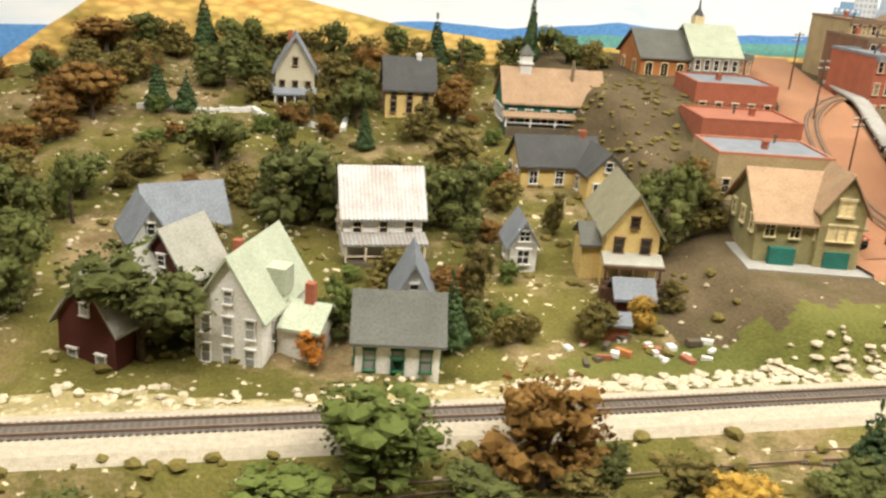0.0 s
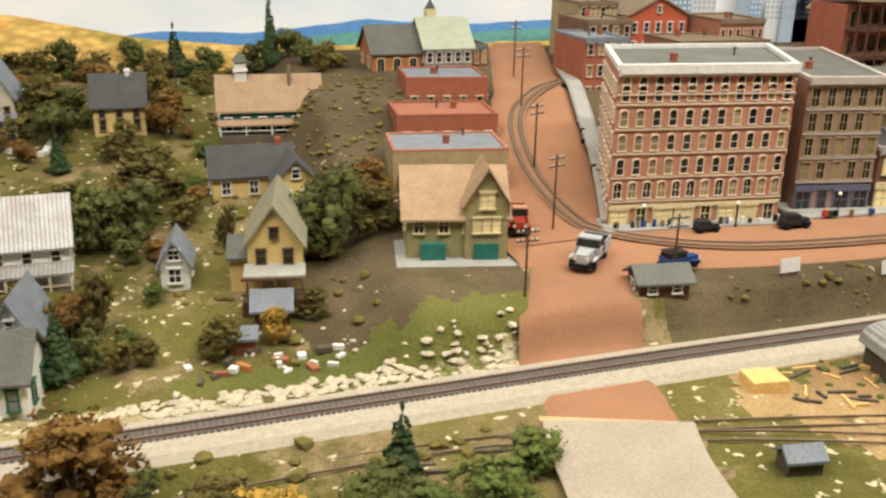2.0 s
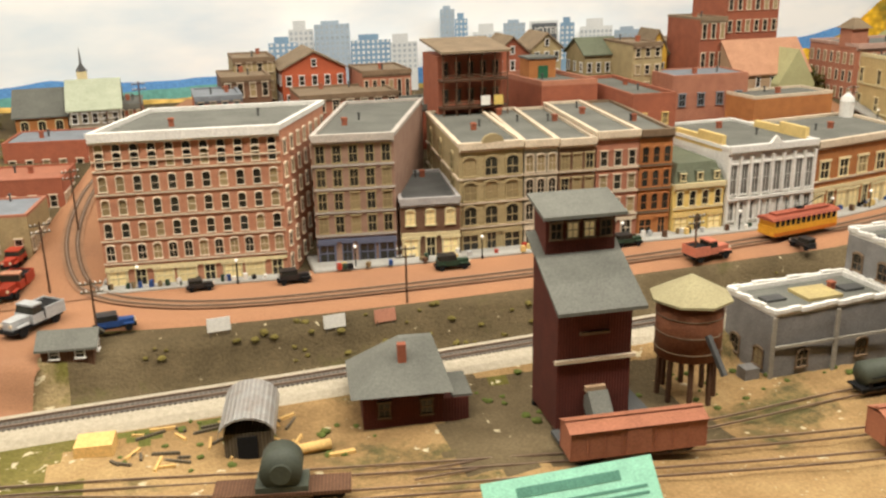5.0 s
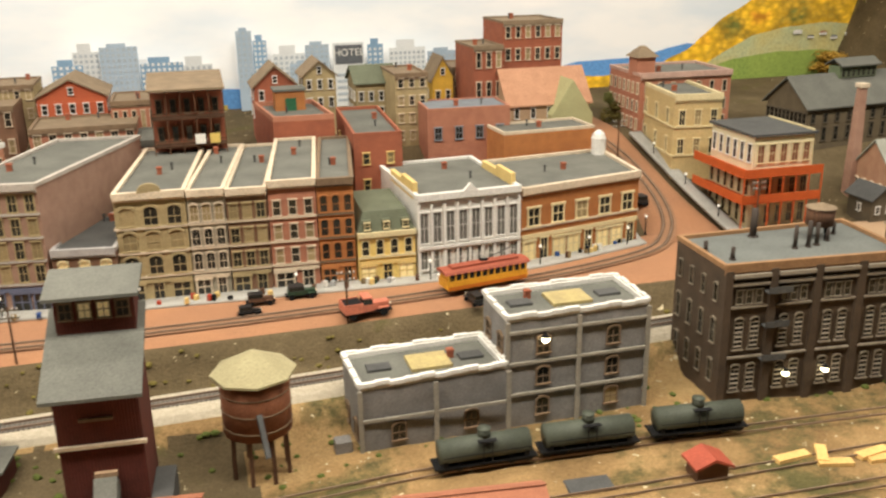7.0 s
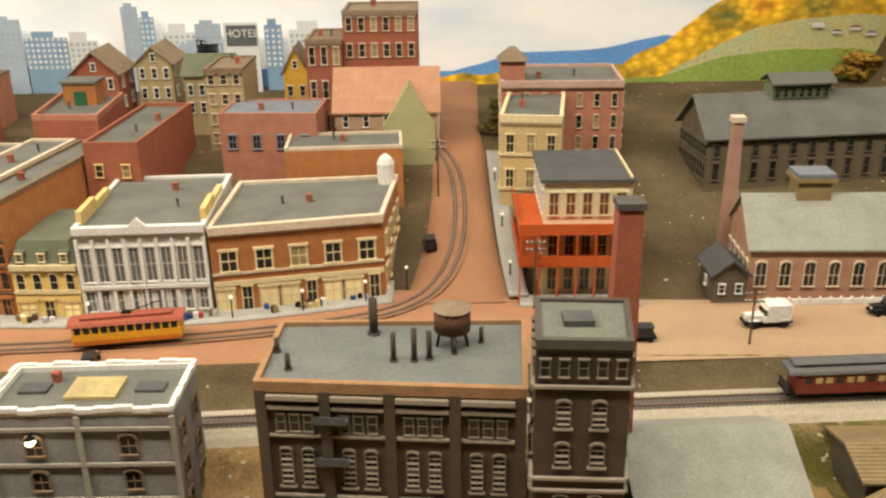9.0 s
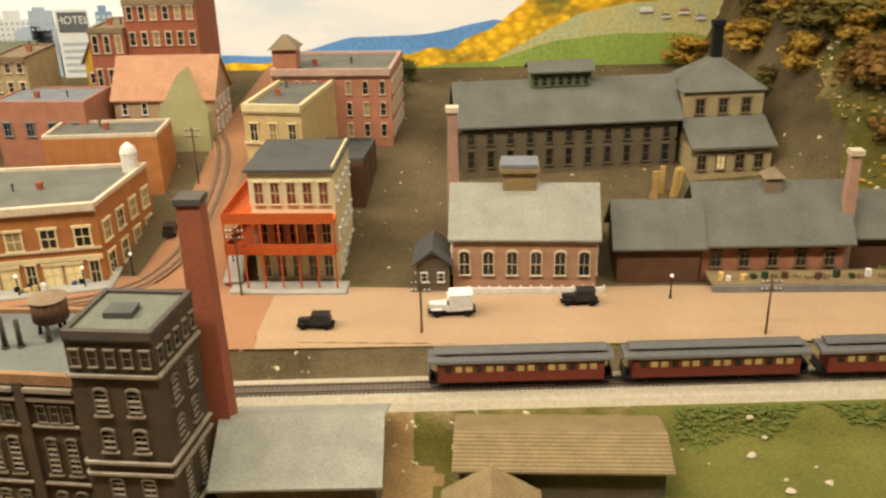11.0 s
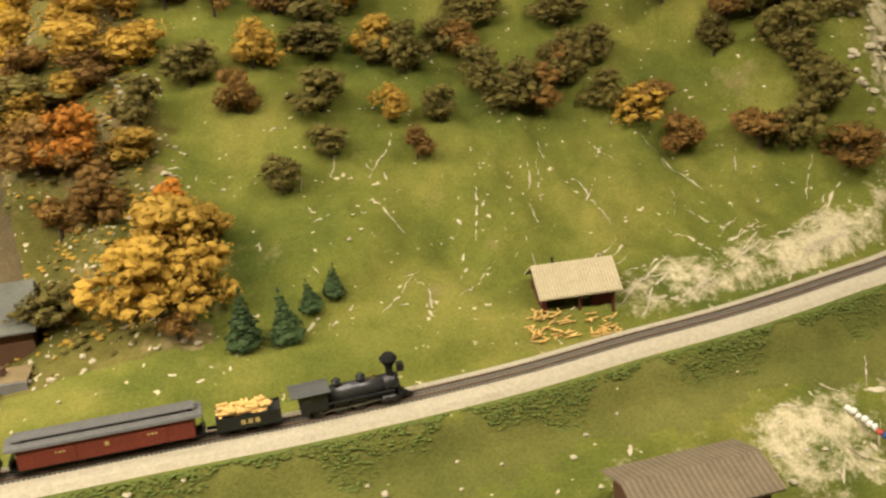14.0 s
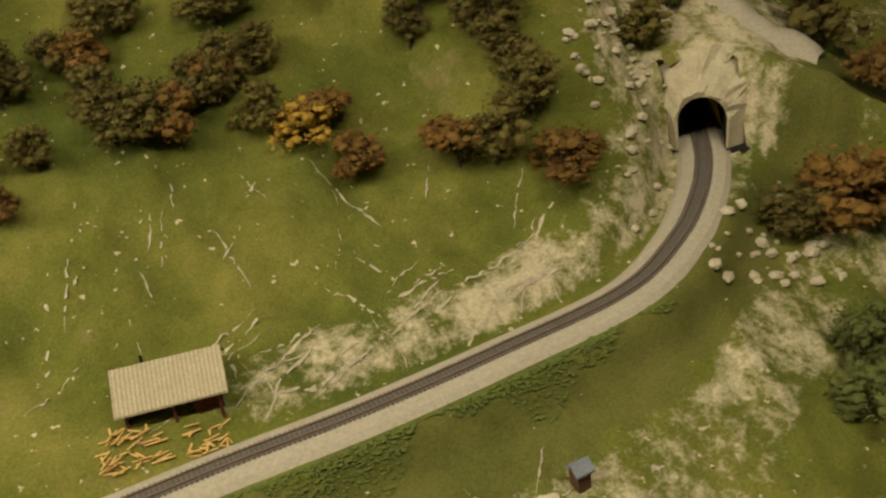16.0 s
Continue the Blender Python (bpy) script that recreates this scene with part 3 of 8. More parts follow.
BACK = 2.0
sky = new("backdrop", MB().box(-2.0, 7.2, BACK, BACK + 0.02, -0.3, 1.5).mesh("backdrop", sky_material()))
tagged(sky, "curved board painted as a pale cloudy sky", "backdrop", "", "structure")
# unseen room shell, its colour kept dark so little light bounces into shadows
room_wall = mat("unseen_room_shell", (0.17, 0.15, 0.125), 0.9, (0.12, 0.105, 0.09), 2, 0.4)
for nm, b in (("wall_south", (-2.2, 7.4, -3.1, -3.0, -1.0, 2.2)), ("wall_west", (-2.3, -2.2, -3.1, 2.2, -1.0, 2.2)), ("wall_east", (7.4, 7.5, -3.1, 2.2, -1.0, 2.2)), ("wall_north", (-2.2, 7.4, 2.1, 2.2, -1.0, 2.2)),
              ("ceiling", (-2.3, 7.5, -3.1, 2.2, 2.2, 2.3)), ("floor", (-2.3, 7.5, -3.1, 2.2, -1.1, -1.0))):
    tagged(new(nm, MB().box(*b).mesh(nm, room_wall)), "unseen plain room surface round the layout, dark to limit bounce light", nm.split("_")[0], "", "structure")

hill_green = mat("painted_green_field", (0.20, 0.26, 0.05), 0.9, (0.13, 0.19, 0.04), 12, 0.7, 0.1, 120)
hill_blue = mat("painted_blue_hills", (0.10, 0.25, 0.50), 0.9, (0.07, 0.18, 0.36), 9, 0.5, 0.05, 120)
hill_teal = mat("painted_teal_hills", (0.12, 0.30, 0.26), 0.9, (0.08, 0.22, 0.18), 9, 0.5, 0.05, 120)


def painted_wood(name, stops, scale, stretch, dabs):
    """Brushed autumn woods: broad drifts of colour broken by dabs of paint."""
    m = bpy.data.materials.new(name)
    m.use_nodes = True
    n, l = m.node_tree.nodes, m.node_tree.links
    tc, mp = n.new("ShaderNodeTexCoord"), n.new("ShaderNodeMapping")
    mp.inputs["Rotation"].default_value, mp.inputs["Scale"].default_value = (0, 0.7, 0), stretch
    no, r = n.new("ShaderNodeTexNoise"), n.new("ShaderNodeValToRGB")
    no.inputs["Scale"].default_value, no.inputs["Detail"].default_value, no.inputs["Roughness"].default_value = scale, 8, 0.65
    while len(r.color_ramp.elements) < len(stops):
        r.color_ramp.elements.new(0.5)
    for e, (p, c) in zip(r.color_ramp.elements, stops):
        e.position, e.color = p, (*c, 1)
    vo, vr = n.new("ShaderNodeTexVoronoi"), n.new("ShaderNodeMapRange")
    vo.inputs["Scale"].default_value = dabs
    vr.inputs["From Max"].default_value, vr.inputs["To Min"].default_value, vr.inputs["To Max"].default_value = 0.7, 1.15, 0.62
    mul = n.new("ShaderNodeVectorMath")
    mul.operation = "SCALE"
    l.new(tc.outputs["Object"], mp.inputs["Vector"])
    l.new(mp.outputs["Vector"], no.inputs["Vector"])
    l.new(mp.outputs["Vector"], vo.inputs["Vector"])
    l.new(no.outputs["Fac"], r.inputs["Fac"])
    l.new(vo.outputs["Distance"], vr.inputs["Value"])
    l.new(r.outputs["Color"], mul.inputs[0])
    l.new(vr.outputs["Result"], mul.inputs["Scale"])
    l.new(mul.outputs[0], n["Principled BSDF"].inputs["Base Color"])
    n["Principled BSDF"].inputs["Roughness"].default_value = 0.9
    n["Principled BSDF"].inputs["Specular IOR Level"].default_value = 0.1
    return m


forest_gold = painted_wood("painted_golden_forest", [(0.34, (0.17, 0.17, 0.035)), (0.46, (0.50, 0.30, 0.03)), (0.56, (0.85, 0.50, 0.03)), (0.68, (0.60, 0.25, 0.025))], 7, (1, 1, 1.4), 42)
hill_gold = painted_wood("painted_autumn_hill", [(0.32, (0.28, 0.25, 0.06)), (0.46, (0.66, 0.44, 0.12)), (0.58, (0.80, 0.52, 0.16)), (0.70, (0.72, 0.30, 0.05))], 6, (1, 1, 2.6), 30)


def painted_hill(rows, y, material, label, wobble=0.004, low=-0.2):
    """A flat painted ridge on the backdrop: a line of (x, height)."""
    xs = np.arange(rows[0][0], rows[-1][0] + 0.001, 0.02)
    top = [table(x, rows) + wobble * noise.noise(Vector((x * 14, y * 9, 0))) for x in xs]
    mb = MB()
    n = len(xs)
    for yy in (y, y + 0.002):
        mb.v += [(x, yy, low) for x in xs] + [(x, yy, z) for x, z in zip(xs, top)]
    for i in range(n - 1):
        mb.f += [(i, i + 1, n + i + 1, n + i), (n + i, n + i + 1, 3 * n + i + 1, 3 * n + i)]
    return tagged(new("painted_hill", mb.mesh("painted_hill", material, True)), label, "painted hill", "", "structure")


painted_hill([(-1.4, 0.10), (0.2, 0.15), (0.45, 0.185), (0.65, 0.178), (0.9, 0.205), (1.1, 0.19), (1.4, 0.2), (2.6, 0.17), (2.75, 0.212), (2.95, 0.218), (3.1, 0.25), (3.4, 0.2)], 1.992, hill_blue, "distant blue hills painted on the backdrop")
painted_hill([(0.2, 0.12), (0.6, 0.15), (0.85, 0.178), (1.05, 0.17), (1.5, 0.185), (1.8, 0.15)], 1.988, hill_teal, "teal green hills painted on the backdrop")
painted_hill([(-1.4, -0.1), (-0.62, -0.03), (-0.40, 0.06), (-0.30, 0.135), (-0.23, 0.19), (-0.13, 0.225), (0.03, 0.234), (0.16, 0.22), (0.28, 0.20), (0.40, 0.172), (0.6, 0.155), (0.9, 0.15), (1.3, 0.15), (1.8, 0.15)], 1.984, hill_gold, "golden autumn hill painted on the backdrop", 0.006)
painted_hill([(2.4, 0.15), (2.8, 0.17), (3.0, 0.185), (3.12, 0.25), (3.2, 0.31), (3.3, 0.37), (3.5, 0.5), (3.8, 0.62), (4.3, 0.7), (5.5, 0.72), (6.5, 0.6)], 1.986, forest_gold, "steep hill of golden trees painted on the backdrop", 0.02)
painted_hill([(2.45, 0.12), (2.9, 0.14), (3.1, 0.155), (3.25, 0.20), (3.4, 0.215), (3.55, 0.21), (3.75, 0.19), (4.0, 0.15)], 1.982, hill_green, "green valley field painted on the backdrop", 0.006)

painted_hill([(3.05, 0.13), (3.18, 0.20), (3.30, 0.262), (3.42, 0.285), (3.60, 0.29), (3.8, 0.27), (4.0, 0.2)], 1.984, mat("painted_far_meadow", (0.33, 0.36, 0.20), 0.9, (0.45, 0.34, 0.10), 16, 0.8, 0.1, 120), "pale far meadow painted above the valley field", 0.008)
for px, pz, pw, ph, pm in ((3.44, 0.262, 0.030, 0.012, white), (3.49, 0.248, 0.022, 0.010, roof_grey), (3.53, 0.256, 0.026, 0.012, boxcar_red), (3.57, 0.243, 0.024, 0.011, blue_slate), (3.62, 0.252, 0.02, 0.01, white)):
    farm = thing("painted_farm", "tiny farm building painted on the backdrop", "painted farm", pose(px, 1.979, pz), "painted farm buildings")
    part("wall", MB().box(0, pw, 0, 0.001, 0, ph * 0.6), white, farm)
    part("roof", MB().add([(-0.002, -0.0004, ph * 0.55), (pw + 0.002, -0.0004, ph * 0.55), (pw * 0.8, -0.0004, ph), (pw * 0.2, -0.0004, ph)], [(0, 1, 2, 3)]), pm, farm)

# ---- town buildings ----
WINDOWS = {}


def window_meshes(w, h, style, frame_mat, pane_mat):
    key = (round(w, 4), round(h, 4), style, frame_mat.name, pane_mat.name)
    if key in WINDOWS:
        return WINDOWS[key]
    t = max(0.0011, w * 0.13) if style != "arch" else max(0.0009, w * 0.10)
    f = MB()
    f.box(-w / 2 - t, -w / 2, -0.0022, 0, 0, h).box(w / 2, w / 2 + t, -0.0022, 0, 0, h)
    f.box(-w / 2 - t * 1.5, w / 2 + t * 1.5, -0.0036, 0, -t * 1.2, 0)
    if style == "arch":
        n = 6
        outer = [(math.cos(math.pi * i / n) * (w / 2 + t * 1.3), h + math.sin(math.pi * i / n) * w * 0.36 + t * 0.9) for i in range(n + 1)]
        inner = [(math.cos(math.pi * i / n) * w / 2, h + math.sin(math.pi * i / n) * w * 0.30 - t * 0.2) for i in range(n + 1)]
        for i in range(n):
            q = [outer[i], outer[i + 1], inner[i + 1], inner[i]]
            f.add([(x, -0.0034, z) for x, z in q] + [(x, 0, z) for x, z in q], [(0, 1, 2, 3), (7, 6, 5, 4), (0, 4, 5, 1), (2, 6, 7, 3)])
    else:
        f.box(-w / 2 - t * 1.6, w / 2 + t * 1.6, -0.0034, 0, h, h + t * 1.5)
    f.box(-w / 2, w / 2, -0.0013, 0, h * 0.5 - t * 0.3, h * 0.5 + t * 0.3)
    if w > 0.011:
        f.box(-t * 0.25, t * 0.25, -0.0012, 0, 0, h)
    p = MB().box(-w / 2, w / 2, -0.0006, 0.0006, 0, h + (w * 0.25 if style == "arch" else 0))
    WINDOWS[key] = (f.mesh("window", frame_mat), p.mesh("pane", pane_mat))
    return WINDOWS[key]


def window(parent, at, w, h, style="flat", frame_mat=None, pane_mat=None, name="window"):
    f, p = window_meshes(w, h, style, frame_mat or white, pane_mat or glass)
    ob = part(name, f, None, parent, "", False, at)
    part("pane", p, None, ob)
    return ob


def wall_pose(a, b, k, z):
    """On the wall from a to b (outside to the right of that way): the pose at the share k and height z."""
    x, y = lerp(a[0], b[0], k), lerp(a[1], b[1], k)
    return pose(x, y, z, 0, 0, math.degrees(math.atan2(b[1] - a[1], b[0] - a[0])))


def inset(q, d):
    """The corners of a four-sided plan moved inwards by d (outwards: minus)."""
    c = Vector((sum(p[0] for p in q) / 4, sum(p[1] for p in q) / 4))
    out = []
    for i in range(4):
        p, a, b = Vector(q[i]), Vector(q[i - 1]), Vector(q[(i + 1) % 4])
        u, v = (a - p).normalized(), (b - p).normalized()
        s = abs(u.x * v.y - u.y * v.x)
        out.append(tuple(p + (u + v) * d / max(s, 0.3)))
    return out


def block(name, label, quad, z0, h, wall_mat, roof_mat, trim, floors=(), sides=(), style="arch", frame_mat=None, cornice=0.006, parapet=0.006, bands=True, shop=None, shop_mat=None, deep=0.03, category="building", pane=None, shop_pane=None, side_floors=None, vents=2, curtains=0.3):
    """A flat-roofed town house on a plan (front left, front right, back right, back left). floors: rows of
    (height of sill, window height, count, window width)."""
    ox, oy = quad[0]
    t = thing(name, label, category, pose(ox, oy, z0))
    q = [(x - ox, y - oy) for x, y in quad]
    part("wall", MB().prism(q, -deep, h), wall_mat, t)
    inner = inset(q, 0.005)
    rim = MB()
    outer = inset(q, -cornice * 0.25)
    n = 4
    rim.v = [(x, y, h) for x, y in outer] + [(x, y, h + parapet) for x, y in outer] + [(x, y, h + parapet) for x, y in inner] + [(x, y, h) for x, y in inner]
    for i in range(4):
        j = (i + 1) % 4
        rim.f += [(i, j, n + j, n + i), (n + i, n + j, 2 * n + j, 2 * n + i), (2 * n + i, 2 * n + j, 3 * n + j, 3 * n + i)]
    part("parapet", rim, trim, t)
    part("roof", MB().prism(inset(q, 0.004), h, h + 0.0015), roof_mat, t)
    if cornice:
        a, b = Vector((*q[0], 0)), Vector((*q[1], 0))
        d = (b - a).normalized()
        o = Vector((d.y, -d.x, 0)) * cornice
        mb = MB()
        for k, (dz0, dz1, s) in enumerate(((-0.008, -0.004, 0.55), (-0.004, parapet + 0.001, 1.0))):
            c = [a, b, b + o * s, a + o * s]
            mb.add([(p.x, p.y, h + dz0) for p in c] + [(p.x, p.y, h + dz1) for p in c], [(0, 1, 2, 3), (7, 6, 5, 4), (0, 4, 5, 1), (1, 5, 6, 2), (2, 6, 7, 3), (3, 7, 4, 0)])
        part("cornice", mb, trim, t)
    walls = [(q[0], q[1], floors)] + [({"left": (q[3], q[0]), "right": (q[1], q[2])}[s] + (side_floors or floors,)) for s in sides]
    for a, b, rows in walls:
        run = math.hypot(b[0] - a[0], b[1] - a[1])
        for z, wh, count, ww in rows:
            for i in range(count):
                window(t, wall_pose(a, b, (i + 0.5) / count, z), ww, wh, style, frame_mat or trim, pane or (curtain if rnd.random() < curtains else glass))
            if bands and rows is floors:
                m = wall_pose(a, b, 0.5, z - 0.006)
                part("string_course", MB().box(-run / 2, run / 2, -0.003, 0.001, 0, 0.0032 if name != "hotel" else 0.0022), trim if name != "hotel" else stone_trim, t, "", False, m)
    if shop:
        run = math.hypot(q[1][0] - q[0][0], q[1][1] - q[0][1])
        part("shop_front", MB().box(-run / 2 + 0.001, run / 2 - 0.001, -0.0025, 0.001, shop * 0.86, shop), shop_mat or trim, t, "", False, wall_pose(q[0], q[1], 0.5, 0))
        cnt = max(2, int(run / 0.03))
        for i in range(cnt):
            m = wall_pose(q[0], q[1], (i + 0.5) / cnt, 0.003)
            if i % 3 == 1:
                window(t, m, run / cnt * 0.42, shop * 0.74, "flat", shop_mat or trim, glass, "door")
            else:
                window(t, m, run / cnt * 0.70, shop * 0.68, "flat", shop_mat or trim, shop_pane or glass, "shop_window")
    for i in range(vents):
        k, s = rnd.uniform(0.25, 0.75), rnd.uniform(0.3, 0.85)
        px = lerp(lerp(q[0][0], q[1][0], k), lerp(q[3][0], q[2][0], k), s)
        py = lerp(lerp(q[0][1], q[1][1], k), lerp(q[3][1], q[2][1], k), s)
        if i % 2:
            part("vent_pipe", MB().cyl((px, py, h), 0.0018, 0.012, 8).cyl((px, py, h + 0.012), 0.003, 0.002, 8), roof_dark, t)
        else:
            part("chimney", MB().box(px - 0.004, px + 0.004, py - 0.004, py + 0.004, h, h + 0.014).box(px - 0.005, px + 0.005, py - 0.005, py + 0.005, h + 0.011, h + 0.013), brick, t)
    return t


def quad_from(x0, y0, x1, y1, depth, skew=0.0):
    """A plan from the two front corners and a depth."""
    d = Vector((x1 - x0, y1 - y0)).normalized()
    b = Vector((-d.y, d.x)) * depth + d * skew
    return [(x0, y0), (x1, y1), (x1 + b.x, y1 + b.y), (x0 + b.x, y0 + b.y)]


curtain = mat("drawn_curtain", (0.34, 0.26, 0.13), 0.6, (0.2, 0.15, 0.08), 90, 0.5, 0.0, 300, 0, 0.25)
stone_trim = mat("pale_stone_trim", (0.68, 0.57, 0.42), 0.8, (0.42, 0.33, 0.22), 50, 0.5)
brown_trim = mat("brown_trim", (0.22, 0.15, 0.09), 0.8)
dark_trim = mat("dark_trim", (0.09, 0.075, 0.06), 0.7)

hotel_q = [(1.035, 1.052), (1.298, 1.022), (1.40, 1.235), (1.12, 1.262)]
hotel = block("hotel", "six-storey red brick hotel with pale stone arches and white cornice", hotel_q, 0.004, 0.222, mat("salmon_brick", (0.52, 0.25, 0.15), 0.9, (0.38, 0.165, 0.095), 60, 0.6, 0.3, 700), roof_grey, white,
              [(0.042, 0.020, 12, 0.0112)] + [(0.042 + 0.0345 * i, 0.019, 11, 0.0104) for i in range(1, 5)] + [(0.194, 0.0165, 11, 0.0104)], ("left", "right"), "arch", mat("bright_stone_trim", (0.78, 0.67, 0.50), 0.8, (0.58, 0.46, 0.32), 50, 0.5), 0.009, 0.008, True, 0.032, cream, shop_pane=warm_pane,
              side_floors=[(0.007 + 0.0355 * i, 0.019, 7, 0.0105) for i in range(6)])
block("commercial_building", "tall grey-brown brick commercial block with blue shop front", [(1.348, 1.055), (1.472, 1.036), (1.61, 1.36), (1.465, 1.375)], 0.004, 0.198, mat("taupe_brick", (0.37, 0.235, 0.17), 0.9, (0.24, 0.14, 0.10), 50, 0.6, 0.3, 700), roof_grey, mat("stone_grey_trim", (0.5, 0.45, 0.39), 0.8, (0.3, 0.27, 0.23), 60, 0.6),
      [(0.05 + 0.037 * i, 0.026, 5, 0.012) for i in range(4)], ("left", "right"), "flat", tan, 0.008, 0.006, True, 0.04, mat("slate_blue_paint", (0.13, 0.14, 0.20), 0.7), side_floors=[(0.05, 0.02, 2, 0.01)])
block("low_shop", "low two-storey brick shop with bright lit windows", quad_from(1.478, 1.034, 1.572, 1.020, 0.2), 0.004, 0.092, brick_brown, roof_dark, mat("pale_grey_trim", (0.4, 0.38, 0.36), 0.7),
      [(0.055, 0.02, 3, 0.014)], ("left",), "arch", cream, 0.005, 0.006, False, 0.042, cream, pane=warm_pane, shop_pane=warm_pane)
ROW = [
    ("tan stone town house with a round-headed gable", 1.576, 1.034, 1.682, 1.030, 0.172, tan, 3, "arch", tan, 3, 0.02),
    ("pale grey town house with arched windows", 1.684, 1.030, 1.741, 1.026, 0.170, mat("grey_tan_stone", (0.36, 0.32, 0.24), 0.85, (0.22, 0.19, 0.14), 50, 0.6), 3, "arch", stone_trim, 3, 0.012),
    ("dark brown town house with iron-framed windows", 1.743, 1.026, 1.806, 1.022, 0.168, brick_brown, 3, "flat", tan, 3, 0.012),
    ("rose brick town house with stone sills", 1.808, 1.022, 1.883, 1.018, 0.176, brick_pink, 3, "flat", stone_trim, 3, 0.011),
    ("orange brick town house with a scalloped cornice", 1.885, 1.018, 1.943, 1.014, 0.174, brick_orange, 3, "arch", brick_orange, 3, 0.011),
]
for lab, x0, y0, x1, y1, hh, wm, nf, st, tr, nw, ww in ROW:
    top = stone_trim if wm is not brick_orange else brown_trim
    block("town_house", lab, quad_from(x0, y0, x1, y1, 0.33, 0.03), 0.004, hh, wm, roof_grey, top, [(0.045 + 0.040 * i, 0.024, nw, ww) for i in range(nf)], ("left",), st, tr, 0.007, 0.006, True, 0.036, tr, side_floors=())
gable = thing("pediment", "round-headed stone gable over the cornice", "pediment", pose(1.63, 1.025, 0.182))
part("arch", MB().add([(math.cos(math.pi * i / 10) * 0.018, y, math.sin(math.pi * i / 10) * 0.014) for y in (0, 0.006) for i in range(11)], [tuple(range(11))[::-1], tuple(range(11, 22))] + [(i, i + 1, i + 12, i + 11) for i in range(10)]), tan, gable)

# yellow house with a mansard roof
mq = quad_from(1.946, 1.008, 2.042, 1.006, 0.16)
mans = block("mansard_house", "yellow plaster house with a grey mansard roof and dormers", mq, 0.004, 0.082, mat("bright_yellow_plaster", (0.78, 0.60, 0.20), 0.75, (0.6, 0.42, 0.12), 40, 0.5), roof_grey, cream,
             [(0.047, 0.022, 4, 0.011)], (), "arch", cream, 0.006, 0.003, True, 0.036, yellow, pane=glass, shop_pane=warm_pane, vents=0)
ql = [(x - mq[0][0], y - mq[0][1]) for x, y in mq]
part("mansard_roof", MB().prism(ql, 0.0855, 0.118, inset(ql, 0.012)), roof_sage, mans)
for i in range(3):
    dm = part("dormer", MB().box(-0.007, 0.007, 0, 0.016, 0, 0.018), roof_sage, mans, "", False, wall_pose(ql[0], ql[1], (i + 0.5) / 3, 0.088))
    f, p = window_meshes(0.008, 0.011, "flat", cream, warm_pane)
    part("window", f, None, dm, "", False, pose(0, -0.0005, 0.003))

# white cast-iron front
wq = quad_from(2.046, 1.005, 2.228, 1.014, 0.24)
wf = block("white_iron_front", "two-storey white cast-iron front store with tall windows", wq, 0.004, 0.136, white, roof_grey, white, [(0.058, 0.052, 8, 0.0135), (0.012, 0.032, 9, 0.012)], (), "flat", white, 0.008, 0.006, False,
           pane=mat("grey_curtained_glass", (0.17, 0.165, 0.14), 0.3, (0.09, 0.09, 0.08), 80, 0.5, 0))
wl = [(x - wq[0][0], y - wq[0][1]) for x, y in wq]
for i in range(9):
    part("pilaster", MB().box(-0.002, 0.002, -0.005, 0, 0.0, 0.124), white, wf, "", False, wall_pose(wl[0], wl[1], i / 8 * 0.98 + 0.01, 0))
part("ledge", MB().box(-0.091, 0.091, -0.007, 0, 0.048, 0.053), white, wf, "", False, wall_pose(wl[0], wl[1], 0.5, 0))
part("pediment", MB().add([(-0.014, -0.008, 0.142), (0.014, -0.008, 0.142), (0, -0.008, 0.156), (-0.014, -0.003, 0.142), (0.014, -0.003, 0.142), (0, -0.003, 0.156)], [(0, 1, 2), (5, 4, 3), (0, 3, 4, 1), (1, 4, 5, 2), (2, 5, 3, 0)]), white, wf, "", False, wall_pose(wl[0], wl[1], 0.5, 0))
for k in (0.02, 0.98):
    part("stepped_wall", MB().box(-0.004, 0.004, 0.02, 0.09, 0.13, 0.158).box(-0.004, 0.004, 0.09, 0.16, 0.13, 0.150), yellow, wf, "yellow stepped party wall", False, wall_pose(wl[0], wl[1], k, 0))

# brick corner store, its end cut off askew
cq = [(2.232, 1.016), (2.478, 1.066), (2.492, 1.26), (2.235, 1.235)]
cs = block("corner_store", "two-storey orange-red brick corner store with cream windows", cq, 0.004, 0.128, brick_orange, roof_grey, stone_trim, [(0.066, 0.030, 5, 0.021)], ("right",), "flat", cream, 0.007, 0.007, True, 0.05, cream,
           curtains=0.5, shop_pane=warm_pane, side_floors=[(0.066, 0.030, 4, 0.02), (0.01, 0.034, 4, 0.02)])

# restaurant with balconies
res = thing("restaurant", "three-storey cream restaurant with orange-red balconies", "restaurant", pose(2.716, 1.07, 0.004, 0, 0, -1))
part("wall", MB().box(0, 0.125, 0, 0.15, -0.03, 0.178), mat("pale_cream_wall", (0.82, 0.74, 0.50), 0.75, (0.66, 0.57, 0.35), 40, 0.5), res)
part("roof", MB().box(-0.006, 0.132, -0.006, 0.155, 0.178, 0.183), roof_dark, res)
part("end_wall", MB().add([(0.1255, 0.0, 0), (0.1285, 0.0, 0), (0.1285, 0.15, 0), (0.1255, 0.15, 0), (0.1255, 0.0, 0.186), (0.1285, 0.0, 0.186), (0.1285, 0.15, 0.186), (0.1255, 0.15, 0.186)],
                          [(3, 2, 1, 0), (4, 5, 6, 7), (0, 1, 5, 4), (1, 2, 6, 5), (2, 3, 7, 6), (3, 0, 4, 7)]), cream, res)
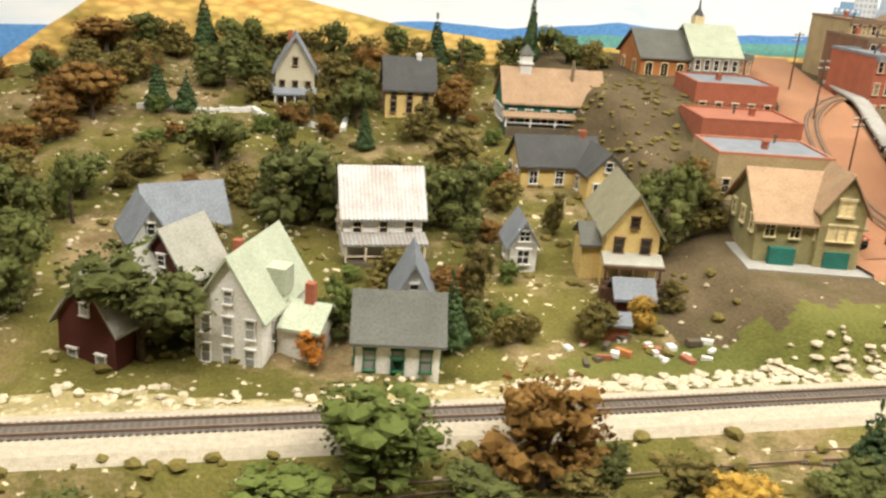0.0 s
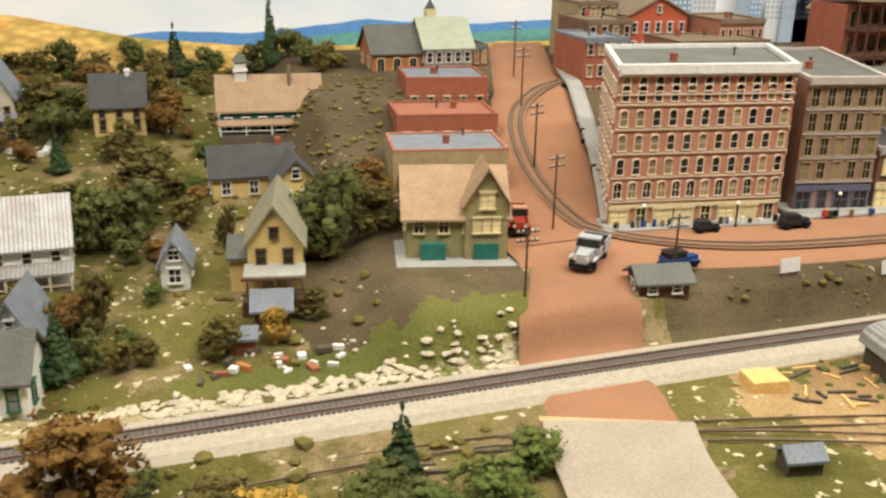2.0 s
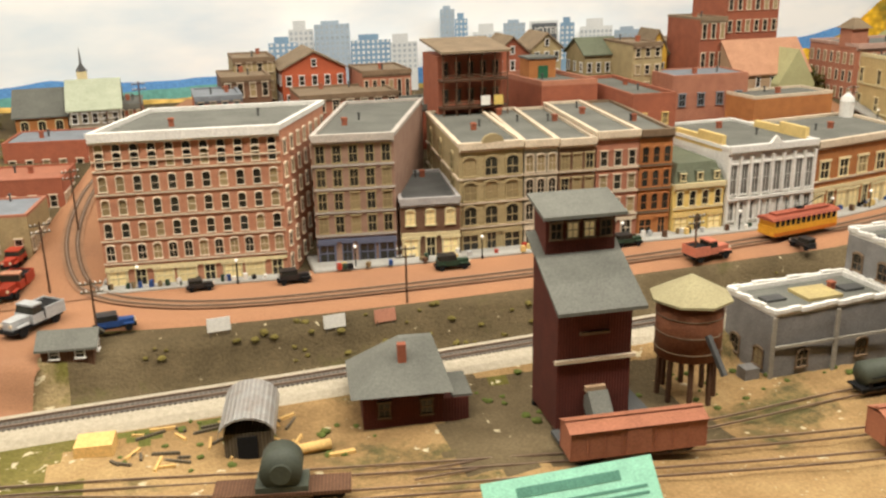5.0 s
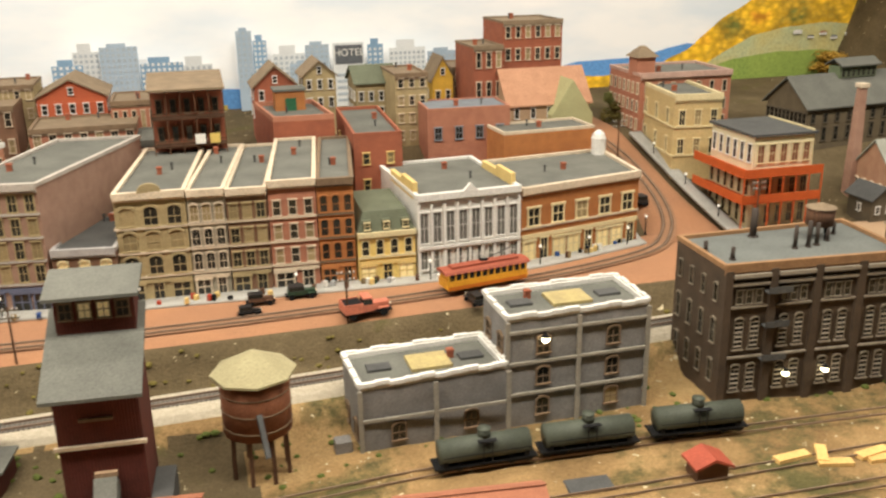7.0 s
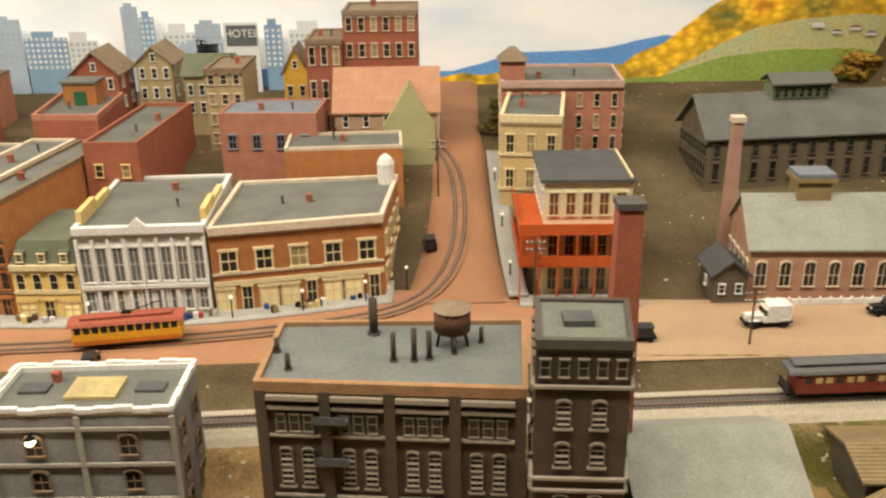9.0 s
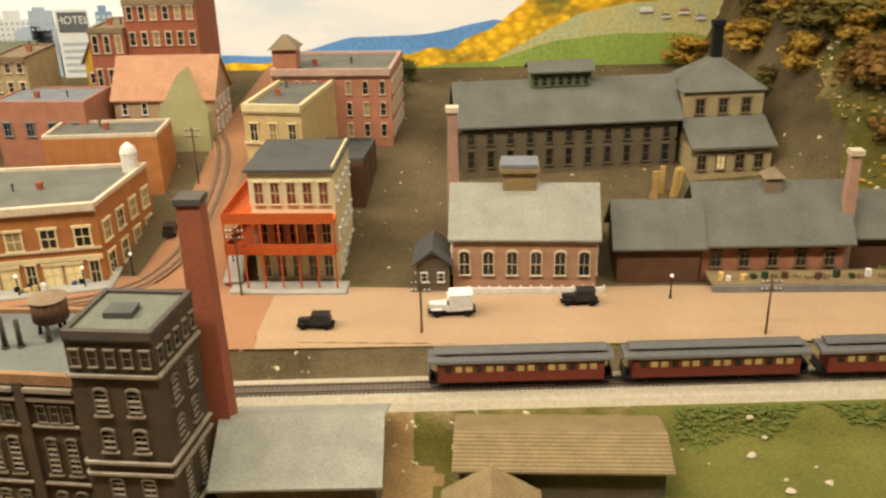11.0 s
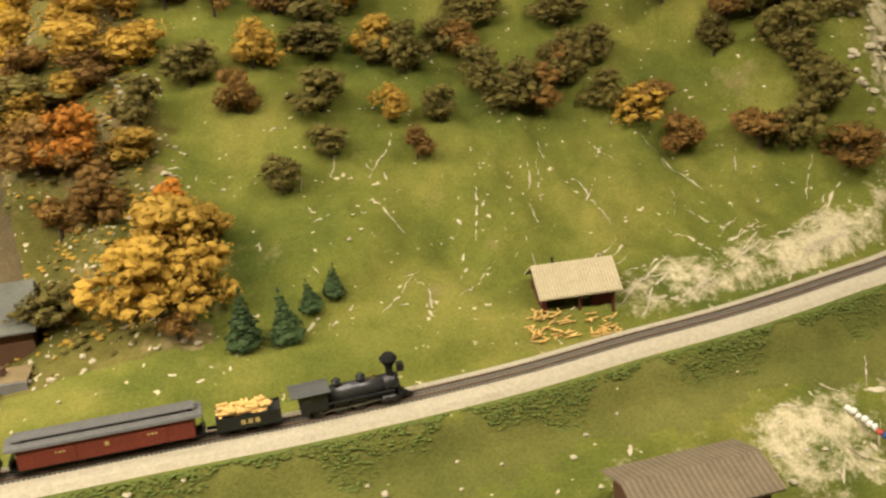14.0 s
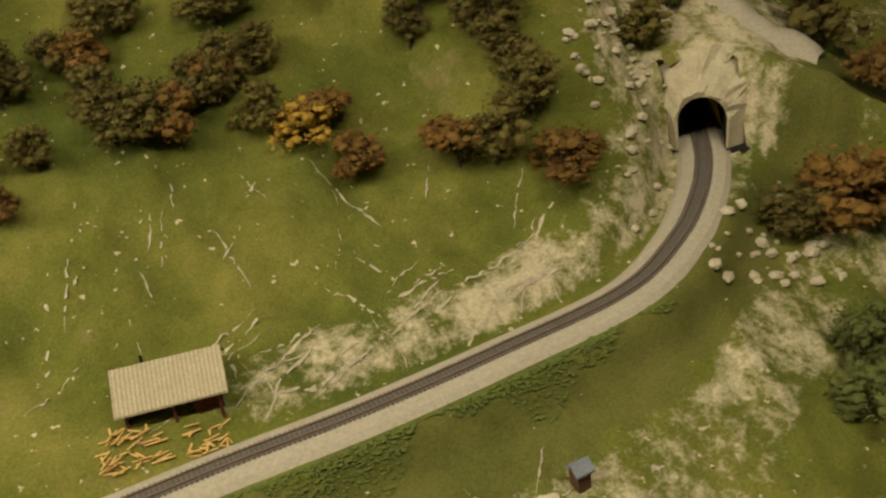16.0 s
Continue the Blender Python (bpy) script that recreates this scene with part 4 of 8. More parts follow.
for zb in (0.058, 0.108):
    part("balcony", MB().box(-0.038, 0.13, -0.034, 0.0, zb, zb + 0.003).box(-0.038, 0.0, 0.0, 0.15, zb, zb + 0.003), orange_paint, res)
    part("balustrade", MB().box(-0.038, 0.13, -0.034, -0.0325, zb + 0.003, zb + 0.017).box(-0.038, -0.0365, -0.0325, 0.15, zb + 0.003, zb + 0.017), orange_paint, res)
for i in range(7):
    x = -0.036 + 0.0275 * i
    part("post", MB().box(x - 0.0012, x + 0.0012, -0.034, -0.0316, 0, 0.108), orange_paint, res)
for z, hh in ((0.008, 0.036), (0.064, 0.032), (0.128, 0.034)):
    for i in range(6):
        if i < 5:
            window(res, pose(0.0145 + 0.0245 * i, -0.0004, z), 0.0125, hh, "flat", cream, mat("dark_red_blind", (0.2, 0.06, 0.03), 0.6) if z > 0.1 else glass)
        window(res, wall_pose((0, 0.15), (0, 0), (i + 0.5) / 6, z), 0.0105, hh, "flat", white if z > 0.1 else cream, glass)
        if i < 5:
            window(res, wall_pose((0.1287, 0), (0.1287, 0.15), (i + 0.5) / 5, z), 0.009, hh * 0.6, "flat", white, glass)

block("store_house", "cream corner building with a flat grey roof", quad_from(2.664, 1.28, 2.765, 1.265, 0.2, 0.0), 0.06, 0.165, mat("buff_plaster", (0.55, 0.42, 0.2), 0.8, (0.4, 0.29, 0.13), 40, 0.5), roof_grey, cream, [(0.05, 0.03, 3, 0.012), (0.11, 0.03, 3, 0.012)], ("left",), "flat", cream, 0.005, 0.008)
block("low_building", "low brown shed building behind the restaurant", quad_from(2.765, 1.27, 2.865, 1.262, 0.12), 0.06, 0.075, brown_wood, roof_dark, roof_dark, [], (), cornice=0.0, bands=False, vents=1)
bk = block("brick_warehouse", "red brick warehouse with pale cornice and corner cupola", quad_from(2.678, 1.46, 2.90, 1.45, 0.17), 0.11, 0.135, brick_pink, roof_grey, mat("pinkish_trim", (0.5, 0.33, 0.26), 0.8), [(0.015, 0.022, 7, 0.009), (0.055, 0.022, 7, 0.009), (0.095, 0.022, 7, 0.009)], ("left", "right"), "arch", stone_trim, 0.007, 0.007, False)
part("cupola", MB().box(0.0, 0.045, 0.02, 0.06, 0.13, 0.175), brick_pink, bk)
part("cupola_roof", MB().prism([(-0.006, 0.012), (0.051, 0.012), (0.051, 0.068), (-0.006, 0.068)], 0.175, 0.198, [(0.017, 0.035), (0.027, 0.035), (0.027, 0.045), (0.017, 0.045)]), roof_brown, bk)

# the second and third rows of houses, higher up
BEHIND = [
    ("tan stone block with a flat roof", 1.296, 1.386, 1.74, 0.135, 0.12, tan, roof_brown, 4, 3),
    ("low pink brick row with many windows", 1.548, 1.655, 1.6, 0.125, 0.105, brick_pink, roof_brown, 6, 1),
    ("tan house front with dark windows", 2.127, 2.198, 1.5, 0.12, 0.15, tan, roof_brown, 3, 4),
    ("small brown brick building", 2.311, 2.406, 1.7, 0.13, 0.12, brick_brown, roof_brown, 3, 2),
    ("red brick tower block with rows of white windows", 2.384, 2.524, 1.548, 0.122, 0.243, brick, roof_brown, 6, 5),
    ("red brick annex beside the tower block", 2.313, 2.382, 1.538, 0.122, 0.193, brick, roof_brown, 3, 3),
    ("red brick block with a grey lean-to roof", 1.05, 1.10, 1.75, 0.12, 0.05, brick, roof_grey, 3, 1),
    ("old red brick block on the side street", 1.20, 1.29, 1.5, 0.09, 0.12, brick, blue_slate, 4, 3),
    ("old brown brick block on the side street", 1.26, 1.36, 1.62, 0.12, 0.11, brick_brown, roof_brown, 4, 2),
    ("long red brick block behind the hotel", 1.40, 1.60, 1.5, 0.11, 0.09, brick_pink, roof_brown, 7, 2),
    ("red brick yard building with a flat grey roof", 1.60, 1.70, 1.42, 0.09, 0.09, brick, roof_grey, 3, 1),
]
for lab, x0, x1, y, z, hh, wm, rm, nw, nf in BEHIND:
    block("town_building", lab, quad_from(x0, y, x1, y, 0.14), z, hh, wm, rm, brown_trim if wm is not brick else rm, [(hh * (i + 0.35) / nf, hh / nf * 0.5, nw, (x1 - x0) / nw * 0.42) for i in range(nf)], (), "flat", stone_trim, 0.004, 0.005, False)

# red yard buildings with a green door
yq = [(1.855, 1.362), (1.972, 1.355), (1.958, 1.545), (1.835, 1.55)]
block("yard_building", "red brick yard building with low party walls", yq, 0.08, 0.135, brick, roof_grey, brick_pink, [(0.05, 0.03, 4, 0.012)], (), "flat", brick_pink, 0.0, 0.01, False)
pent = thing("roof_house", "orange brick roof house with a green door", "roof house", pose(1.872, 1.47, 0.216))
part("wall", MB().box(0, 0.06, 0, 0.05, 0, 0.04), brick_orange, pent)
part("roof", MB().box(-0.003, 0.063, -0.003, 0.053, 0.04, 0.044), roof_grey, pent)
part("door", MB().box(0.02, 0.042, -0.002, 0, 0, 0.026), green_paint, pent, "dark green door")
block("brick_house", "narrow red brick house with yellow-framed windows", quad_from(1.986, 1.235, 2.076, 1.23, 0.29), 0.05, 0.15, brick, roof_grey, brick, [(0.10, 0.02, 2, 0.011), (0.05, 0.02, 2, 0.011)], ("left",), "flat", yellow, 0.0, 0.008, False)
block("brick_house", "low pink brick house with a grey slate roof", quad_from(2.17, 1.40, 2.345, 1.39, 0.12), 0.09, 0.12, brick_pink, blue_slate, brick_pink, [(0.06, 0.024, 4, 0.013)], (), "flat", blue_slate, 0.0, 0.004, False)
block("yard_wall_building", "flat-roofed building behind the corner store", quad_from(2.30, 1.30, 2.50, 1.31, 0.1), 0.04, 0.13, brick_orange, roof_grey, stone_trim, [], (), cornice=0.0, bands=False)

# balcony tower with washing
bt = thing("balcony_tenement", "brick tenement with wooden balconies and a grey roof", "tenement", pose(1.636, 1.31, 0.08))
part("wall", MB().box(0, 0.128, 0.03, 0.13, -0.02, 0.205), brick, bt)
part("roof", MB().along([(-0.008, 0.212), (0.135, 0.226), (0.135, 0.23), (-0.008, 0.216)], -0.004, 0.132), roof_brown, bt)
for z in (0.06, 0.11, 0.16):
    part("balcony", MB().box(0, 0.128, 0, 0.03, z, z + 0.003).box(0, 0.128, 0, 0.0012, z + 0.011, z + 0.013).box(0, 0.128, 0, 0.0012, z + 0.005, z + 0.007), brown_wood, bt)
    for i in range(5):
        window(bt, pose(0.014 + 0.025 * i, 0.0297, z + 0.006), 0.009, 0.026, "flat", brown_trim)
for i in range(6):
    x = 0.001 + 0.0252 * i
    part("post", MB().box(x, x + 0.002, 0, 0.002, 0, 0.214), brown_wood, bt)
cloth = {"white": white, "yellow": mat("yellow_cloth", (0.75, 0.55, 0.15), 0.9)}
for k, (x, c) in enumerate(((0.082, "white"), (0.108, "yellow"))):
    w = thing("washing", c + " washing hung on the tenement balcony", "washing", pose(1.636 + x, 1.305, 0.195))
    part("sheet", MB().box(-0.009, 0.009, 0, 0.0008, 0, 0.018), cloth[c], w)


# ---- pitched-roof buildings ----
def house(name, label, x, y, z, yaw, w, d, h, rise, wall_mat, roof_mat, trim=None, ridge="x", wins=(), porch=0.0, chimney=0.0, door=None, over=0.006, category="house", roof_label="", frame_mat=None, pane=None, side_wins=None, porch_mat=None, chimney_mat=None, style="flat"):
    """A house with a gabled roof. x, y: its front left corner; the front runs along x. wins: rows of (sill, height, count, width)."""
    t = thing(name, label, category, pose(x, y, z, 0, 0, yaw))
    b = MB().box(0, w, 0, d, -0.03, h)
    if ridge == "x":
        for xx in (0, w - 0.001):
            b.add([(xx, 0, h), (xx, d, h), (xx, d / 2, h + rise), (xx + 0.001, 0, h), (xx + 0.001, d, h), (xx + 0.001, d / 2, h + rise)], [(0, 2, 1), (3, 4, 5), (0, 3, 5, 2), (1, 2, 5, 4), (0, 1, 4, 3)])
        k = over * rise / (d / 2)
        rf = MB().along([(-over, h - k), (d / 2, h + rise), (d + over, h - k), (d + over, h - k + 0.003), (d / 2, h + rise + 0.004), (-over, h - k + 0.003)], -over, w + over)
    else:
        for yy in (0, d - 0.001):
            b.add([(0, yy, h), (w, yy, h), (w / 2, yy, h + rise), (0, yy + 0.001, h), (w, yy + 0.001, h), (w / 2, yy + 0.001, h + rise)], [(0, 1, 2), (5, 4, 3), (0, 2, 5, 3), (1, 4, 5, 2), (0, 3, 4, 1)])
        k = over * rise / (w / 2)
        rf = MB().along([(-over, h - k), (w / 2, h + rise), (w + over, h - k), (w + over, h - k + 0.003), (w / 2, h + rise + 0.004), (-over, h - k + 0.003)], -over, d + over)
        rf.v = [(q[1], q[0], q[2]) for q in rf.v]
        rf.f = [f[::-1] for f in rf.f]
    part("wall", b, wall_mat, t)
    part("roof", rf, roof_mat, t, roof_label)
    fm = frame_mat or trim or white
    for zz, hh, cnt, ww in wins:
        for i in range(cnt):
            window(t, wall_pose((0, 0), (w, 0), (i + 0.5) / cnt, zz), ww, hh, style, fm, pane)
    for zz, hh, cnt, ww in side_wins if side_wins is not None else wins:
        for i in range(max(1, cnt - 1)):
            window(t, wall_pose((0, d), (0, 0), (i + 0.5) / max(1, cnt - 1), zz), ww, hh, style, fm, pane)
            window(t, wall_pose((w, 0), (w, d), (i + 0.5) / max(1, cnt - 1), zz), ww, hh, style, fm, pane)
    if ridge == "y" and rise > 0.02 and wins:
        window(t, wall_pose((0, 0), (w, 0), 0.5, h + rise * 0.15), wins[0][3] * 0.9, wins[0][1] * 0.7, style, fm, pane)
    if door:
        f, p = window_meshes(0.011, 0.025, "flat", fm, door)
        dr = part("door", f, None, t, "", False, wall_pose((0, 0), (w, 0), 0.5, 0))
        part("pane", p, None, dr)
    if porch:
        part("porch_roof", MB().along([(-porch, h * 0.44), (0, h * 0.56), (0, h * 0.56 + 0.003), (-porch, h * 0.44 + 0.003)], -0.004, w + 0.004), porch_mat or roof_mat, t)
        part("porch_floor", MB().box(0, w, -porch, 0, -0.02, 0.005), grey_wood, t)
        for i in range(5):
            xx = w * i / 4
            part("porch_post", MB().box(xx - 0.0012, xx + 0.0012, -porch + 0.001, -porch + 0.0034, 0.005, h * 0.44), trim or white, t)
        part("porch_rail", MB().box(0, w, -porch + 0.0015, -porch + 0.0025, 0.012, 0.0135), trim or white, t)
    if chimney:
        cx = w * chimney
        cy = d / 2 if ridge == "x" else d * 0.6
        zz = h + rise * (0.8 if ridge == "x" else 0.6)
        part("chimney", MB().box(cx - 0.004, cx + 0.004, cy - 0.004, cy + 0.004, zz - 0.012, zz + 0.02).box(cx - 0.005, cx + 0.005, cy - 0.005, cy + 0.005, zz + 0.015, zz + 0.018), chimney_mat or brick, t)
    return t


house("gabled_factory", "red brick factory with a low gabled front", 1.394, 1.7, 0.13, 0, 0.14, 0.15, 0.105, 0.035, mat("bright_red_brick", (0.5, 0.12, 0.05), 0.85, (0.36, 0.08, 0.04), 40, 0.5), roof_brown, ridge="y", wins=[(0.03, 0.02, 5, 0.01), (0.07, 0.02, 5, 0.01)], category="factory")
house("gabled_house", "red brick house with a plain gable", 1.841, 1.6, 0.13, 0, 0.09, 0.1, 0.12, 0.04, brick, roof_brown, ridge="y", wins=[(0.05, 0.02, 3, 0.009), (0.09, 0.02, 3, 0.009)])
house("gabled_house", "tan house with a stepped gable", 1.953, 1.65, 0.13, 0, 0.072, 0.1, 0.13, 0.03, tan, roof_brown, ridge="y", wins=[(0.06, 0.02, 3, 0.009), (0.10, 0.02, 3, 0.009)])
house("gabled_house", "bright yellow house with a pointed gable", 2.249, 1.65, 0.14, 0, 0.049, 0.08, 0.10, 0.045, mat("golden_yellow_paint", (0.75, 0.45, 0.06), 0.8), roof_brown, ridge="y", wins=[(0.05, 0.02, 2, 0.009)])
house("mansard_row", "buff stone row with dormered green-grey roof", 2.061, 1.6, 0.13, 0, 0.09, 0.1, 0.115, 0.03, tan, roof_sage, ridge="x", wins=[(0.04, 0.02, 4, 0.009), (0.075, 0.02, 4, 0.009)])
goth = house("gothic_house", "peach-roofed stone house with a sage green gable", 2.37, 1.47, 0.10, 0, 0.19, 0.12, 0.10, 0.065, mat("buff_pink_stone", (0.48, 0.33, 0.2), 0.85, (0.34, 0.22, 0.13), 40, 0.5), roof_peach, ridge="x", wins=[(0.03, 0.024, 5, 0.009), (0.068, 0.022, 5, 0.009)])
part("cross_gable", MB().add([(0.09, -0.03, 0.0), (0.185, -0.03, 0.0), (0.185, -0.03, 0.075), (0.1375, -0.03, 0.15), (0.09, -0.03, 0.075), (0.09, 0.06, 0.0), (0.185, 0.06, 0.0), (0.185, 0.06, 0.075), (0.1375, 0.06, 0.15), (0.09, 0.06, 0.075)],
                             [(0, 1, 2, 3, 4), (9, 8, 7, 6, 5), (0, 5, 6, 1), (1, 6, 7, 2), (2, 7, 8, 3), (3, 8, 9, 4), (4, 9, 5, 0)]), mat("sage_plaster", (0.40, 0.39, 0.20), 0.8, (0.3, 0.28, 0.14), 30, 0.5), goth, "sage green plastered gable")
dome = thing("domed_turret", "small white domed roof turret", "turret", pose(2.475, 1.235, 0.135))
part("drum", MB().cyl((0, 0, -0.02), 0.014, 0.05, 10), white, dome)
part("dome", MB().cyl((0, 0, 0.03), 0.015, 0.01, 10, 0.011).cyl((0, 0, 0.04), 0.011, 0.007, 10, 0.003), white, dome)

# fire hall and the houses behind it
fh = house("fire_hall", "olive stone fire hall with a tan roof and front gable", 0.728, 1.012, -0.010, -12, 0.128, 0.12, 0.066, 0.048, olive_stone, roof_tan, ridge="x", over=0.008, wins=[(0.043, 0.02, 4, 0.012)], frame_mat=cream, category="fire station")
part("front_gable", MB().add([(0.075, -0.008, 0), (0.13, -0.008, 0), (0.13, -0.008, 0.082), (0.1025, -0.008, 0.125), (0.075, -0.008, 0.082), (0.075, 0.06, 0), (0.13, 0.06, 0), (0.13, 0.06, 0.082), (0.1025, 0.06, 0.125), (0.075, 0.06, 0.082)],
                             [(0, 1, 2, 3, 4), (9, 8, 7, 6, 5), (0, 5, 6, 1), (1, 6, 7, 2), (4, 9, 5, 0)]), olive_stone, fh)
part("gable_roof", MB().add([(0.07, -0.014, 0.077), (0.1025, -0.014, 0.128), (0.135, -0.014, 0.077), (0.07, 0.065, 0.077), (0.1025, 0.065, 0.128), (0.135, 0.065, 0.077), (0.07, -0.014, 0.080), (0.1025, -0.014, 0.132), (0.135, -0.014, 0.080), (0.07, 0.065, 0.080), (0.1025, 0.065, 0.132), (0.135, 0.065, 0.080)],
                            [(0, 3, 4, 1), (1, 4, 5, 2), (6, 7, 10, 9), (7, 8, 11, 10), (0, 1, 7, 6), (1, 2, 8, 7), (0, 6, 9, 3), (2, 5, 11, 8), (3, 9, 10, 4), (4, 10, 11, 5)]), roof_tan, fh)
for xx in (0.034, 0.1025):
    part("garage_door", MB().box(xx - 0.016, xx + 0.016, -0.0105, -0.0075 if xx > 0.05 else 0, 0, 0.03), teal, fh, "teal green garage door")
for xx, zz, ww in ((0.09, 0.045, 0.009), (0.1025, 0.045, 0.009), (0.115, 0.045, 0.009), (0.1025, 0.078, 0.016)):
    window(fh, pose(xx, -0.0081, zz), ww, 0.02, "flat", cream, warm_pane)
part("apron", MB().box(-0.014, 0.145, -0.034, 0.10, -0.02, 0.0085), pave, fh, "pale concrete apron")
block("flat_building", "flat-roofed building with grey felt roof behind the fire hall", quad_from(0.755, 1.19, 0.925, 1.165, 0.12), 0.0, 0.095, tan, blue_slate, brick_pink, [(0.04, 0.02, 5, 0.01)], ("right",), "flat", stone_trim, 0.0, 0.004, False)
block("brick_row_building", "red brick building with a rusty red roof", quad_from(0.80, 1.34, 0.965, 1.32, 0.12), 0.03, 0.085, brick, mat("rusty_roof", (0.36, 0.14, 0.08), 0.8, (0.25, 0.1, 0.06), 40, 0.6), brick, [(0.04, 0.02, 5, 0.01)], ("right",), "flat", stone_trim, 0.0, 0.004, False)
block("brick_row_building", "red brick building with a pale sheet roof", quad_from(0.855, 1.49, 1.0, 1.47, 0.13), 0.06, 0.09, brick, blue_slate, brick, [(0.04, 0.02, 5, 0.01)], ("right",), "flat", stone_trim, 0.0, 0.004, False)
ch = house("church", "red brick church with tall cream arched windows", 0.85, 1.73, 0.08, 0, 0.10, 0.12, 0.085, 0.045, brick_orange, roof_grey, ridge="x", wins=[(0.02, 0.05, 3, 0.014)], frame_mat=cream, category="church", pane=glass, style="arch")
cw = house("church", "half-timbered hall with a pale green roof", 0.955, 1.72, 0.10, 0, 0.10, 0.12, 0.075, 0.05, mat("half_timber", (0.45, 0.4, 0.3), 0.8, (0.15, 0.1, 0.06), 70, 0.8), roof_green, ridge="x", wins=[(0.045, 0.02, 5, 0.01)], category="church")
st = thing("steeple", "cream church steeple with a dark spire", "steeple", pose(0.985, 1.79, 0.19))
part("belfry", MB().box(-0.014, 0.014, -0.014, 0.014, -0.03, 0.03).box(-0.010, 0.010, -0.010, 0.010, 0.03, 0.055), cream, st)
part("spire", MB().cyl((0, 0, 0.055), 0.012, 0.012, 8, 0.004).cyl((0, 0, 0.067), 0.003, 0.035, 8, 0.0004), roof_dark, st)

# industrial buildings
mill = house("mill", "long grey stone mill with a grey-green roof", 3.03, 1.34, 0.085, 6, 0.385, 0.13, 0.092, 0.055, mat("dark_grey_stone", (0.16, 0.125, 0.075), 0.9, (0.09, 0.07, 0.045), 40, 0.6), roof_grey, ridge="x", over=0.01, wins=[(0.01, 0.03, 11, 0.011), (0.052, 0.022, 11, 0.011)], frame_mat=grey_wood, category="mill")
part("roof_monitor", MB().box(0.13, 0.24, 0.05, 0.085, 0.13, 0.165), mat("sage_boards", (0.16, 0.2, 0.11), 0.85), mill)
part("monitor_roof", MB().along([(0.04, 0.165), (0.0675, 0.18), (0.095, 0.165), (0.095, 0.168), (0.0675, 0.183), (0.04, 0.168)], 0.125, 0.245), roof_grey, mill)
for i in range(7):
    window(mill, pose(0.14 + 0.015 * i, 0.0497, 0.142), 0.008, 0.015, "flat", roof_sage)
mt = thing("mill_tower", "square stone mill tower with a pyramid roof", "tower", pose(3.425, 1.39, 0.09, 0, 0, 6))
part("wall", MB().box(0, 0.145, 0, 0.12, -0.03, 0.125), tan, mt)
part("roof", MB().prism([(-0.006, -0.006), (0.151, -0.006), (0.151, 0.126), (-0.006, 0.126)], 0.125, 0.172, [(0.06, 0.05), (0.085, 0.05), (0.085, 0.07), (0.06, 0.07)]), roof_grey, mt)
part("smoke_stack", MB().box(0.065, 0.082, 0.055, 0.07, 0.165, 0.235).box(0.063, 0.084, 0.053, 0.072, 0.228, 0.238), soot, mt)
part("lean_to_roof", MB().along([(-0.07, 0.038), (0, 0.075), (0, 0.079), (-0.07, 0.042)], -0.003, 0.15), roof_grey, mt)
part("lean_to", MB().box(0, 0.145, -0.06, 0, -0.05, 0.036), tan, mt)
for i in range(3):
    window(mt, pose(0.03 + 0.042 * i, -0.0003, 0.085), 0.014, 0.026, "flat", brown_trim)
for i in range(4):
    window(mt, pose(0.02 + 0.034 * i, -0.0603, 0.0), 0.014, 0.026, "flat", brown_trim, warm_pane if i == 1 else glass)
bw = house("brewhouse", "low pink brick brewhouse with a weathered grey roof", 3.02, 1.045, 0.004, -2, 0.215, 0.12, 0.082, 0.06, mat("faded_brick", (0.46, 0.27, 0.165), 0.9, (0.33, 0.16, 0.1), 45, 0.7, 0.3, 700), mat("pale_weathered_roof", (0.30, 0.30, 0.25), 0.85, (0.19, 0.19, 0.155), 30, 0.6), ridge="x", wins=[(0.02, 0.034, 6, 0.015)], frame_mat=stone_trim, style="arch", category="brewhouse")
part("vent_tower", MB().box(0.075, 0.125, 0.05, 0.09, 0.11, 0.165).box(0.07, 0.13, 0.045, 0.095, 0.165, 0.171), mat("ochre_boards", (0.28, 0.2, 0.09), 0.85, None, 50, 0.6), bw)
part("vent_roof", MB().box(0.072, 0.128, 0.047, 0.093, 0.172, 0.178), blue_slate, bw)
house("lean_shed", "small grey boarded shed beside the brewhouse", 2.965, 1.03, 0.004, 0, 0.05, 0.07, 0.045, 0.02, grey_wood, roof_dark, ridge="y", wins=[(0.015, 0.014, 2, 0.008)], category="shed")
house("depot_wing", "open-fronted boarded wing with a dark roof", 3.27, 1.065, 0.0, 0, 0.125, 0.1, 0.062, 0.05, brown_wood, roof_grey, ridge="x", wins=[], over=0.008, category="depot")
dp = house("freight_depot", "long low brick freight depot with a grey roof", 3.40, 1.075, 0.0, 1, 0.215, 0.12, 0.068, 0.065, brick_pink, roof_grey, ridge="x", wins=[(0.02, 0.024, 5, 0.014)], frame_mat=brown_trim, over=0.012, category="depot")
part("roof_cupola", MB().box(0.1, 0.125, 0.045, 0.07, 0.12, 0.145).prism([(0.096, 0.041), (0.129, 0.041), (0.129, 0.074), (0.096, 0.074)], 0.145, 0.158, [(0.11, 0.055), (0.115, 0.055), (0.115, 0.06), (0.11, 0.06)]), roof_brown, dp)
house("freight_depot_wing", "lower depot wing with a dark roof", 3.625, 1.1, 0.0, 1, 0.10, 0.1, 0.062, 0.05, brown_wood, roof_grey, ridge="x", wins=[], over=0.008, category="depot")
